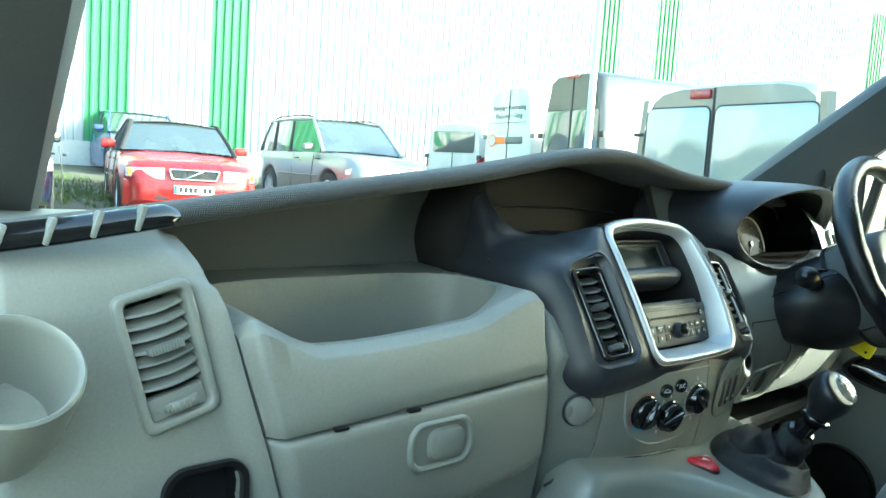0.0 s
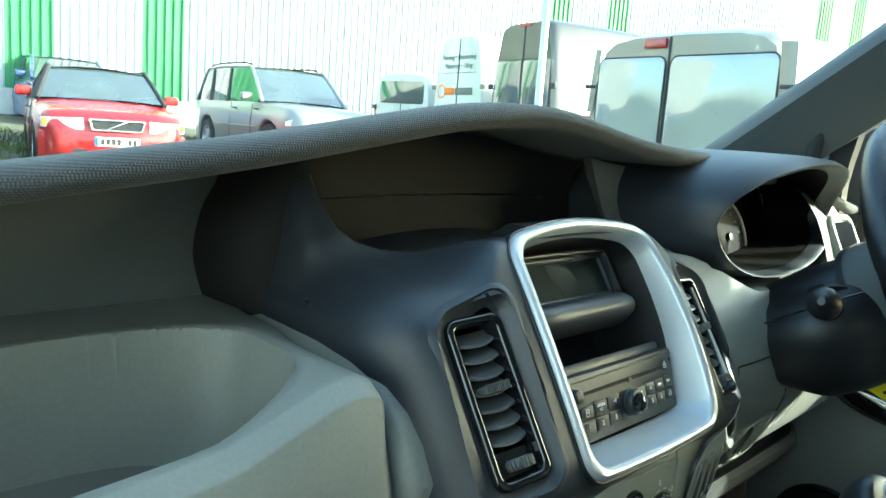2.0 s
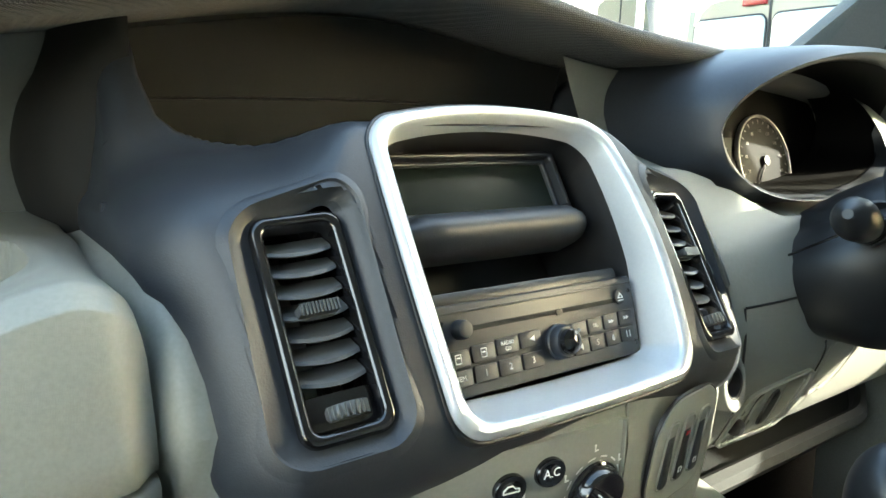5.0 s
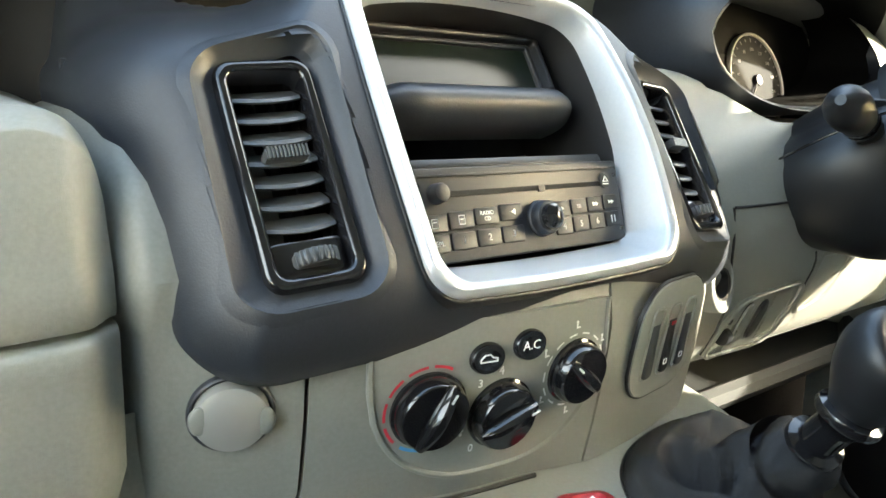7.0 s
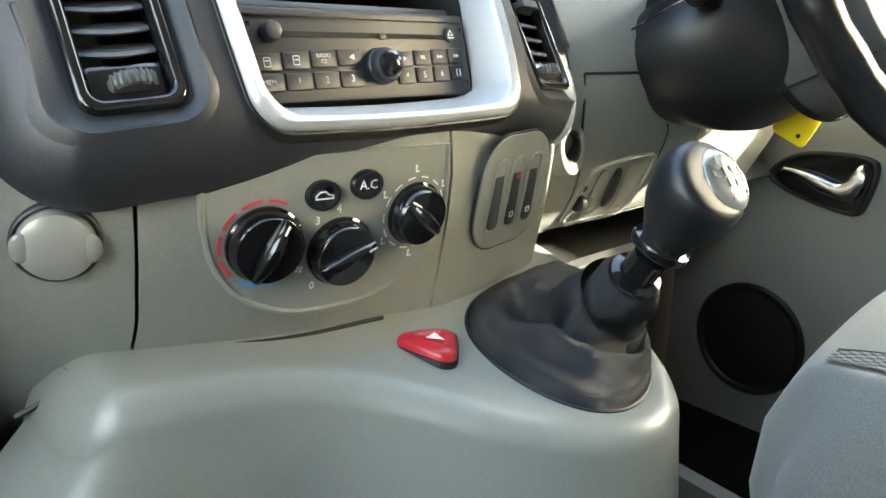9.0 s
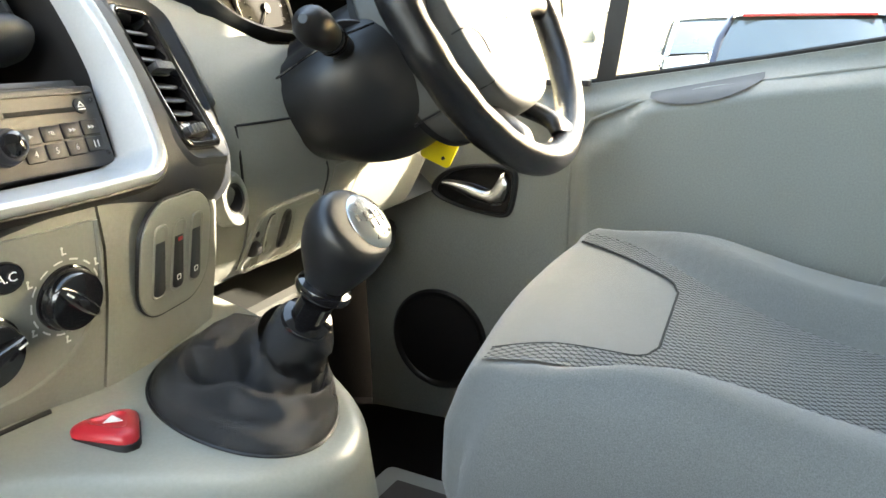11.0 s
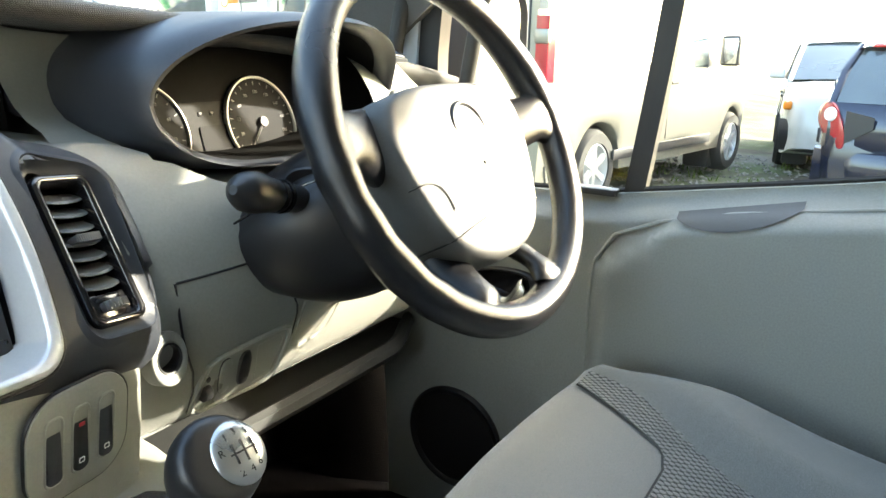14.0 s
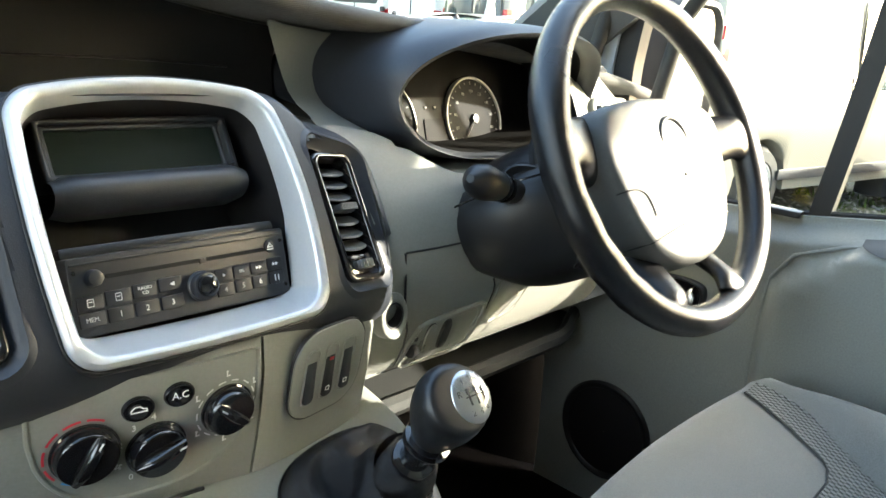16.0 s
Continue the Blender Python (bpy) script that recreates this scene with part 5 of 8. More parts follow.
part("gap", loft([lift(scaled(tri3, 1.06), -0.004), lift(scaled(tri3, 1.06), 0.0006), lift(scaled(tri3, 1.0), 0.0006)], True), BLACK, hz)
part("print", plate([Vector((-0.006, -0.004, 0)), Vector((0.006, -0.004, 0)), Vector((0, 0.006, 0))], 0.0070, 0.0076), WHITE_INK, hz, "white triangle", Matrix.Translation((0.002, 0.002, 0)) @ Matrix.Rotation(radians(-30), 4, "Z"), shade=False)

gear = thing("gear_lever", "gear lever with black knob, silver cap and leather gaiter", "gear lever")
GN = Vector((0, -0.196, 0.98)).normalized()
P1, P2 = Vector((0.116, -0.088, 1.017)), Vector((0.106, -0.110, 1.047))
lever_dir = (P2 - P1).normalized()


PEAR = [(0.068, 0.020), (0.046, 0.000), (0.035, -0.028), (0.033, -0.056), (0.038, -0.084), (0.053, -0.108), (0.077, -0.119), (0.106, -0.115), (0.136, -0.100), (0.160, -0.074), (0.178, -0.040), (0.190, -0.005), (0.188, 0.022), (0.165, 0.036), (0.130, 0.037), (0.096, 0.031)]
pear = [Vector((x, y, 0)) for x, y in PEAR]
for _ in range(3):
    pear = [q for p, p2 in zip(pear, pear[1:] + pear[:1]) for q in (p, (p + p2) / 2)]
    pear = [(a + b * 2 + c) / 4 for a, b, c in zip(pear[-1:] + pear[:-1], pear, pear[1:] + pear[:1])]
PC = sum(pear, Vector()) / len(pear)
NP = len(pear)


def base_ring(k, h):
    out = []
    for p in pear:
        q = PC + (p - PC) * k
        out.append(Vector((q.x, q.y, con_z(q.x, q.y))) + GN * h)
    return out


def crest(a):
    """A sharp ridge and a wide soft valley."""
    return 1 - 2 * abs(math.sin(a / 2)) ** 0.8


part("gaiter_frame", loft([base_ring(1.025, -0.004), base_ring(1.025, 0.0012), base_ring(1.01, 0.0018), base_ring(0.995, 0.0008)], True), BLACK, gear, "thin dark line round the gaiter")
s1 = Vector((1, 0, 0))
s1 = (s1 - lever_dir * s1.dot(lever_dir)).normalized()
s2 = lever_dir.cross(s1)
low = base_ring(1.0, 0.0)
foot = P1 - lever_dir * 0.050
turn = [math.atan2((p - foot).dot(s2), (p - foot).dot(s1)) for p in low]


def away(a, b):
    return (a - b + math.pi) % (2 * math.pi) - math.pi


rows = []
for t in steps(0, 1, 22):
    row = []
    for i in range(NP):
        a = turn[i]
        lip = math.sqrt(min(1.0, t / 0.14))
        q = foot + s1 * 0.0285 * math.cos(a) + s2 * 0.0285 * math.sin(a)
        reach = (q - low[i]).length
        h = 0.013 * lip + 0.016 * smooth((t - 0.1) / 0.9)
        env = smooth((t - 0.10) / 0.25) * smooth((1.02 - t) / 0.22) * min(1.0, reach / 0.045)
        f = 0.0035 * crest(3 * a + 2.6 * t + 0.6) + 0.0022 * crest(5 * a - 4.4 * t + 1.0)
        f += 0.012 * math.exp(-((t - 0.30 - 0.10 * math.sin(2 * a + 0.5)) / 0.13) ** 2) - 0.013 * math.exp(-((t - 0.70 - 0.06 * math.sin(3 * a)) / 0.11) ** 2)
        f += -0.020 * math.exp(-(away(a, 2.65) / 0.30) ** 2 - ((t - 0.72) / 0.25) ** 2) + 0.012 * math.exp(-(away(a, 2.05) / 0.20) ** 2 - ((t - 0.6) / 0.3) ** 2) + 0.010 * math.exp(-(away(a, 3.25) / 0.22) ** 2 - ((t - 0.5) / 0.35) ** 2)
        f += -0.016 * math.exp(-(away(a, -2.0) / 0.45) ** 2 - ((t - 0.80) / 0.25) ** 2) + 0.008 * math.exp(-(away(a, -1.6) / 0.6) ** 2 - ((t - 0.42) / 0.18) ** 2)
        e = lerp(low[i], q, t)
        base_h = (q - Vector((q.x, q.y, con_z(q.x, q.y)))).z
        row.append(Vector((e.x, e.y, con_z(e.x, e.y))) + GN * max(0.001 + 0.004 * t, h * (1 - 0.25 * t) + base_h * t ** 3.2 + env * f))
    rows.append(row)
for d, r, e in ((-0.045, 0.0290, 0.9), (-0.039, 0.0300, 1.3), (-0.033, 0.0285, 1.5), (-0.027, 0.0275, 1.6), (-0.021, 0.0290, 1.5), (-0.015, 0.0275, 1.2), (-0.010, 0.0245, 0.7), (-0.005, 0.0215, 0.2), (-0.001, 0.0195, 0.0), (0.001, 0.0180, 0.0)):
    c = P1 + lever_dir * d
    row = []
    for i in range(NP):
        a = turn[i]
        k = r * (1 + e * (0.08 * crest(2 * a + 46 * d + 0.4) + 0.05 * crest(3 * a - 70 * d + 2.0) + 0.02 * math.sin(7 * a + 120 * d)))
        row.append(c + s1 * k * math.cos(a) + s2 * k * math.sin(a))
    rows.append(row)
part("gaiter", loft(rows, True), LEATHER, gear, "creased black leather gaiter", angle=120)
part("collar", revolve([(0.0165, -0.004), (0.0185, -0.003), (0.0190, 0.000), (0.0180, 0.003), (0.0130, 0.005), (0.0125, 0.020), (0.0130, 0.028)], 32), BLACK_GLOSS, gear, "lower black collar ring", axes(P1, s1, s2, lever_dir))
kd = Vector((0.05, -0.42, 0.90)).normalized()
kx = Vector((1, 0.15, 0)).normalized()
ky = kd.cross(kx).normalized()
KNOB = axes(P2, ky.cross(kd).normalized(), ky, kd)
part("knob_ring", revolve([(0.0130, -0.006), (0.0195, -0.004), (0.0205, -0.001), (0.0195, 0.002), (0.0150, 0.004), (0.0145, 0.008)], 36), BLACK_GLOSS, gear, "upper black collar ring", KNOB)
cn = Vector((-0.12, -0.78, 0.61)).normalized()
cx = Vector((1, -0.06, 0)).normalized()
cx = (cx - cn * cx.dot(cn)).normalized()
cap_at = Vector((0.1165, -0.1405, 1.0945))
CAP = KNOB.inverted() @ axes(cap_at, cx, cn.cross(cx), cn)
rows = []
for h, r in ((-0.002, 0.0135), (0.004, 0.0155), (0.010, 0.0185), (0.018, 0.0228), (0.027, 0.0268), (0.036, 0.0290), (0.044, 0.0297), (0.052, 0.0286), (0.059, 0.0258), (0.064, 0.0220), (0.068, 0.0168), (0.071, 0.009), (0.072, 0.0006)):
    row = []
    for a in steps(0, 2 * math.pi, 48)[:-1]:
        p = KNOB @ Vector((r * math.cos(a), r * math.sin(a), h))
        over = (p - cap_at).dot(cn) + 0.0035
        if over > 0:
            p = p - cn * (over - 0.0035 * (1 - math.exp(-over / 0.0035)))
        row.append(KNOB.inverted() @ p)
    rows.append(row)
kn = part("knob", loft(rows, True), BLACK, gear, "smooth black egg-shaped knob", KNOB, angle=80)
ALLOY_CAP = material("brushed_cap_metal", (0.50, 0.50, 0.49), 0.28, metal=0.85, mottle=0.05)
cp = part("cap", moved(revolve([(0.0185, -0.006), (0.0185, -0.0005), (0.0175, 0.0008), (0.012, 0.0030), (0.0004, 0.0042)], 40), Matrix.Scale(1.14, 4, (0, 1, 0))), ALLOY_CAP, kn, "oval silver cap with shift pattern", CAP)
for s, x, y in (("1", -0.006, 0.0115), ("3", 0.001, 0.0130), ("5", 0.0085, 0.0105), ("2", -0.005, -0.0125), ("4", 0.0025, -0.0125), ("6", 0.009, -0.0105), ("R", -0.0125, 0.0035)):
    part("print", text_bm(s, 0.0068, 0.0005), BLACK, kn, m=CAP @ Matrix.Translation((x, y, 0.0045 - 9 * (x * x + y * y))), shade=False)
pat = bm_new()
for c, s in (((0.001, 0, 0), (0.018, 0.0012, 0.0008)), ((-0.005, 0, 0), (0.0012, 0.013, 0.0008)), ((0.002, 0, 0), (0.0012, 0.014, 0.0008)), ((0.0085, 0, 0), (0.0012, 0.012, 0.0008))):
    add_box(pat, c, s)
part("print", pat, BLACK, kn, m=CAP @ Matrix.Translation((0, 0, 0.0042)), shade=False)

# ---- driver's seat ----
seat = thing("driver_seat", "grey cloth driver's seat with lozenge-pattern centre", "seat")
XC, HW, YF, YB = 0.413, 0.235, -0.150, -0.72
SEAT_SAG = [(-0.72, 0.880), (-0.60, 0.888), (-0.50, 0.900), (-0.44, 0.912), (-0.37, 0.931), (-0.31, 0.947), (-0.25, 0.962), (-0.19, 0.970), (-0.15, 0.962)]


LEFT_SEAM = [(-0.72, 0.285), (-0.50, 0.280), (-0.44, 0.274), (-0.38, 0.268), (-0.30, 0.246), (-0.25, 0.220), (-0.17, 0.208)]
RIGHT_SEAM = [(-0.72, 0.525), (-0.50, 0.520), (-0.43, 0.524), (-0.367, 0.542), (-0.318, 0.572), (-0.28, 0.602), (-0.24, 0.620), (-0.17, 0.628)]


def seam_left(y):
    return soft_at(LEFT_SEAM, y, 0.025)


def seam_right(y):
    return soft_at(RIGHT_SEAM, y, 0.025)


def seat_z(x, y):
    """Sagging centre, padded bolsters outside the seams, rounded edges."""
    z = (soft_at(SEAT_SAG, y, 0.02) + soft_at(SEAT_SAG, y, 0.01)) / 2
    out = max(seam_left(y) - x, x - seam_right(y))
    back = smooth((-0.20 - y) / 0.16)
    z += (0.012 + 0.030 * back) * smooth((out + 0.012) / 0.055) - 0.006 * math.exp(-(out / 0.006) ** 2) * back
    rim = max(XC - HW + 0.035 - x, x - (XC + HW + 0.035) + 0.045)
    z -= 0.030 * (max(0.0, rim) / 0.04) ** 2
    return z - 0.010 * max(0.0, (XC - x) / HW) * smooth((y + 0.24) / 0.06) - 0.016 * smooth((y + 0.185) / 0.035)


rows = []
for x in steps(XC - HW, XC + HW + 0.035, 48):
    k = (x - XC) / (HW if x < XC else HW + 0.035)
    e = smooth((abs(k) - 0.80) / 0.20)
    yf = YF - 0.020 * k * k - 0.030 * e * e
    zt = seat_z(x, yf - 0.03)
    row = [Vector((x * 0.98 + 0.008, yf - 0.05, 0.70)), Vector((x, yf - 0.006, 0.78)), Vector((x, yf + 0.012, 0.85)), Vector((x, yf + 0.010, 0.90)), Vector((x, yf - 0.002, zt - 0.028)), Vector((x, yf - 0.012, zt - 0.010))]
    row += [Vector((x, y, seat_z(x, y))) for y in steps(yf - 0.026, YB, 34)]
    rows.append(row)
for s_, row in ((-1, rows[0]), (1, rows[-1])):
    side = [[Vector((p.x + s_ * dx, p.y + (0.004 if i < 4 else 0), p.z - dz * min(1.0, max(0.0, (p.z - 0.70) / 0.22)))) for i, p in enumerate(row)] for dx, dz in ((0.007, 0.012), (0.014, 0.05), (0.012, 0.12), (-0.004, 0.27))]
    rows = side[::-1] + rows if s_ < 0 else rows + side
part("cushion", loft(rows), CLOTH, seat, "plain grey cloth cushion with padded bolsters", angle=70)


def cloth(edges, n=14):
    """Sheet on the cushion between an inner and an outer edge, given as (y, xa, xb) rows."""
    return loft([[Vector((x, y, seat_z(x, y) + 0.003)) for x in steps(xa, xb, n)] for y, xa, xb in edges])


def nose_half(y):
    """Half width of the plain front panel, with rounded rear corners."""
    t = min(1.0, (-0.185 - y) / 0.128)
    return (0.176 - 0.064 * max(0.0, t)) - 0.030 * (1 - math.sqrt(max(0.0, 1 - max(0.0, (t - 0.84) / 0.16) ** 2)))


main = [(y, seam_left(y), seam_right(y)) for y in steps(-0.3135, YB, 40)]
part("centre_cloth", cloth(main, 44), CELLS, seat, "lozenge-pattern centre cloth")
strip = steps(-0.3135, -0.188, 18)
part("cloth_strip", cloth([(y, XC + nose_half(y), seam_right(y)) for y in strip]), CELLS, seat, "lozenge-pattern strip")
part("cloth_strip", cloth([(y, seam_left(y), XC - nose_half(y)) for y in strip]), CELLS, seat, "lozenge-pattern strip")
nose = [Vector((XC + s_ * nose_half(y), y, 0)) for s_, ys in ((-1, strip[::-1]), (1, strip)) for y in ys]
part("piping", tube([Vector((p.x, p.y, seat_z(p.x, p.y) + 0.0025)) for p in nose], 0.0013, 6), CLOTH_DARK, seat)
rows = []
for z in steps(0.86, 1.55, 16):
    t = (z - 0.86) / 0.69
    w = 0.255 - 0.05 * t ** 3
    c = Vector((XC, YB - 0.02 - 0.16 * t, z))
    rows.append([c + Vector((w * math.copysign(abs(math.cos(a)) ** 0.6, math.cos(a)), 0.07 * math.sin(a) * (1 - 0.3 * t) + 0.035 * smooth((abs(math.cos(a)) - 0.6) / 0.3) * (math.sin(a) > -0.1), 0)) for a in steps(0, 2 * math.pi, 32)[:-1]])
part("backrest", loft(rows, True, True), CLOTH, seat, angle=80)
part("seat_base", box((XC, -0.44, 0.66), (0.40, 0.42, 0.22), 0.02), BLACK, seat)

# ---- driver's door ----
POCKET_SHADE = material("pocket_shade_plastic", (0.042, 0.043, 0.041), 0.5, grain=0.2, bump=0.2, mottle=0.06)
CHROME_DULL = material("satin_chrome", (0.62, 0.63, 0.64), 0.26, metal=1.0, mottle=0.06)
door = thing("driver_door", "closed grey driver's door with moulded card and fixed window", "door", kind="structure")


def pocket_edge(t):
    """Upper edge and height of the pull pocket's dark sheet along its length."""
    return lerp(1.141, 1.173, t), 0.003 + 0.022 * math.sin(math.pi * t) ** 0.7


def door_x(y, z):
    """Inner surface of the door card: a raised rear field, a recessed front field, a shelf at the sill."""
    top = curve_at([(-1.1, 1.235), (-0.60, 1.205), (-0.38, 1.178), (-0.22, 1.150), (-0.15, 1.135), (0.0, 1.128), (0.3, 1.12)], y)
    x = 0.800
    fld = smooth((-0.120 - 0.10 * smooth((z - top + 0.09) / 0.08) - y) / 0.028) * smooth((top - 0.010 - z) / 0.028)
    x -= 0.030 * fld
    x += 0.035 * smooth((z - (top - 0.022)) / 0.03)
    x += 0.035 * smooth((0.93 - z) / 0.35) * 0.6
    x -= 0.03 * smooth((0.78 - z) / 0.1) * smooth((-0.2 - y) / 0.2)
    return x


def sill_z(y):
    return curve_at([(-1.1, 1.262), (-0.588, 1.224), (-0.386, 1.189), (-0.222, 1.163), (-0.125, 1.148), (0.05, 1.14), (0.3, 1.135)], y)


rows = []
for y in steps(-1.05, 0.235, 118):
    s = sill_z(y)
    zs = steps(0.56, s - 0.055, 34) + steps(s - 0.055, s, 14)[1:]
    rows.append([Vector((door_x(y, z), y, z)) for z in zs] + [Vector((door_x(y, s) + 0.025, y, s + 0.001)), Vector((0.864, y, s - 0.002)), Vector((0.88, y, s - 0.05))])
part("door_card", loft(rows), DOOR, door, "grey moulded door card", angle=80)
rows = []
for r, off in ((0.094, -0.004), (0.094, 0.001), (0.090, 0.005), (0.084, 0.004), (0.080, 0.001), (0.05, 0.003), (0.02, 0.004), (0.0005, 0.004)):
    ring = []
    for i in range(56):
        a = 2 * math.pi * i / 56
        y, z = 0.098 + r * 0.93 * math.cos(a), 0.712 + r * math.sin(a)
        ring.append(Vector((door_x(y, z) - 0.002 - off, y, z)))
    rows.append(ring)
part("speaker_grille", loft(rows, True), BLACK, door, "round black speaker grille")


def rounded(pts, n=3):
    for _ in range(n):
        pts = [q for p, p2 in zip(pts, pts[1:] + pts[:1]) for q in (lerp(p, p2, 0.25), lerp(p, p2, 0.75))]
    return pts


dh = axes(Vector((0.798, 0.0, 0.990)), Vector((0, -1, 0)), Vector((0.0, 0.0, 1)), Vector((-1, 0, 0)))
ohl = rounded([Vector(p) for p in ((-0.112, -0.010, 0), (-0.08, 0.026, 0), (-0.02, 0.037, 0), (0.03, 0.036, 0), (0.043, 0.022, 0), (0.034, -0.040, 0), (0.018, -0.050, 0), (-0.04, -0.042, 0), (-0.09, -0.028, 0))][::-1])
part("handle_bezel", ring_frame(ohl, scaled(ohl, 0.86), -0.010, 0.007, 0.004, -0.002), BLACK, door, m=dh)
part("handle_well", plate(scaled(ohl, 0.88), -0.004, 0.0015), BLACK_GLOSS, door, m=dh)
rows = []
for t in steps(0, 1, 20):
    x = lerp(-0.082, 0.026, t)
    c = Vector((x, lerp(0.002, -0.016, smooth(t * 1.3)) + 0.020 * smooth((t - 0.72) / 0.28), 0.008 + 0.004 * math.sin(math.pi * t)))
    w = lerp(0.004, 0.010, smooth(t * 2)) + 0.016 * smooth((t - 0.70) / 0.25)
    w *= math.sqrt(max(0.02, 1 - max(0, (t - 0.9) / 0.105) ** 2))
    rows.append([c + Vector((0, w * math.cos(a), 0.006 * math.sin(a))) for a in steps(0, 2 * math.pi, 14)[:-1]])
part("handle", loft(rows, True, True), CHROME_DULL, door, "dull silver pull lever", dh)
# pull pocket as a dark sheet on the card, its shade in the colour
pk = []
for t in steps(0.03, 0.97, 30):
    y = -0.226 - 0.156 * t
    zt, d = pocket_edge(t)
    pk.append([Vector((door_x(y, z) - 0.0055, y, z)) for z in steps(zt - d, zt, 8)])
part("pull_pocket_shade", loft(pk), POCKET_SHADE, door, "dark sheet for the shade in the sill's pull pocket")
part("card_crease", tube([Vector((door_x(y, z) - 0.0005, y, z)) for y, z in [(-0.13, 0.70), (-0.122, 0.85), (-0.12, 1.0), (-0.125, 1.06), (-0.15, 1.10), (-0.21, 1.126), (-0.30, 1.148), (-0.45, 1.172), (-0.58, 1.190), (-0.615, 1.165), (-0.62, 1.08), (-0.58, 0.97), (-0.52, 0.865)]], 0.003, 8), DOOR, door)
part("seal", tube([Vector((0.848, y, sill_z(y) + 0.003)) for y in steps(-1.05, 0.14, 30)], 0.004, 6), RUBBER, door)
rows = []
for t in steps(0, 1, 10):
    z = lerp(1.150, 1.80, t)
    y = -0.158 - 0.13 * (z - 1.155)
    x = 0.856 - 0.10 * t * t
    rows.append([Vector((x - 0.012, y - 0.014, z)), Vector((x - 0.012, y + 0.014, z)), Vector((x + 0.008, y + 0.014, z)), Vector((x + 0.008, y - 0.014, z))])
part("window_bar", loft(rows, True, True), BLACK, door, "black window divider bar")
part("window_pane", loft([[Vector((0.862 - 0.10 * t * t, y, lerp(sill_z(y) - 0.01, 1.80, t))) for t in steps(0, 1, 6)] for y in steps(-1.05, 0.12, 10)]), WINDOW, door, "clear side window").visible_shadow = False
# unseen header, added to keep direct sun off the cubby and fascia
part("added_sun_header", loft([[Vector((x, y, z)) for x, z in ((0.800, 1.572), (0.795, 1.60), (0.775, 1.80), (0.835, 1.83), (0.865, 1.60), (0.850, 1.570))] for y in steps(-1.05, -0.22, 12)], True, True), PILLAR, door, "added unseen window header that blocks the sun")
part("front_seal", tube([Vector((0.84, 0.115, 1.13)), Vector((0.84, 0.118, 1.25)), Vector((0.825, 0.085, 1.40)), Vector((0.80, 0.0, 1.52))], 0.012, 10), RUBBER, door)
part("sill_switch", plate(rrect(0.085, 0.026, 0.006), -0.004, 0.005, 0.002), BLACK, door, m=axes(Vector((0.838, -0.095, sill_z(-0.09) + 0.004)), Vector((0, -1, 0)), Vector((1, 0, 0)), Vector((0, 0, 1))))
part("lock_pin", revolve([(0.004, 0), (0.004, 0.012), (0.002, 0.015)], 12), BLACK, door, m=Matrix.Translation((0.84, -0.05, 1.142)))

# ---- cab shell ----
for sx, nm in ((1, "pillar_right"), (-1, "pillar_left")):
    rows = []
    for t in steps(-0.45, 1, 20):
        y = lerp(0.40, -0.26, t)
        z = lerp(1.352, 1.83, t)
        x = sx * lerp(0.775, 0.665, t) if sx > 0 else -0.757 - 0.075 * t
        c = Vector((x, y, z))
        low = Vector((sx * 0.03, -lerp(0.165, 0.10, t), -lerp(0.020, 0.05, t)))
        rows.append([c, c + Vector((sx * -0.012, -0.02, -0.006)), c + low * 0.5 + Vector((sx * -0.016, 0, 0)), c + low, c + low + Vector((sx * 0.05, 0.01, 0)), c + Vector((sx * 0.06, 0.03, 0.01))])
    tagged(part(nm, loft(rows, True, True), PILLAR, None, "grey plastic windscreen pillar trim"), category="pillar", kind="structure")
    rows = []
    for z in steps(0.55, 1.36, 10):
        yy = 0.17 + 0.10 * smooth((z - 1.1) / 0.26)
        yy = yy if sx < 0 else max(0.245, yy)
        rows.append([Vector((sx * 0.845, yy, z)), Vector((sx * 0.80, yy + 0.10, z)), Vector((sx * 0.80, 0.50, z)), Vector((sx * 0.92, 0.50, z)), Vector((sx * 0.92, yy - (0.14 if z < 1.1 else 0.0), z))])
    tagged(part("door_post_" + ("right" if sx > 0 else "left"), loft(rows, True, True), CARPET, None, "dark front door post"), category="pillar", kind="structure")
base = lambda x: Vector((x, 0.43 + 0.36 * (1 - (x / 0.82) ** 2), 1.19))
topc = lambda x: Vector((x * 0.86, -0.27 + 0.10 * (1 - (x / 0.82) ** 2), 1.85))
ws = mesh_thing("windscreen", loft([[lerp(base(x), topc(x), t) + Vector((0, 0.03 * math.sin(math.pi * t), 0.02 * math.sin(math.pi * t))) for t in steps(0, 1, 10)] for x in steps(-0.81, 0.81, 20)]), SCREEN, "clear curved van windscreen", "windscreen", kind="structure")
ws.visible_shadow = False
rows = []
for x in steps(-0.80, 0.80, 16):
    c = 0.03 * (1 - (x / 0.8) ** 2)
    rows.append([topc(x * 0.98) + Vector((0, 0.02, 0.0)), Vector((x, -0.35, 1.845 + c)), Vector((x, -0.8, 1.86 + c)), Vector((x, -1.35, 1.86 + c)), Vector((x, -1.35, 1.90 + c)), Vector((x, -0.35, 1.90 + c)), topc(x * 0.98) + Vector((0, 0.02, 0.05))])
mesh_thing("ceiling", loft(rows, True, True), LINING, "pale grey cloth roof lining", "ceiling", kind="structure")
mesh_thing("wall_bulkhead", box((0, -1.36, 1.22), (1.72, 0.04, 1.36), 0.01), LINING, "plain grey bulkhead behind the seats", "wall", kind="structure")
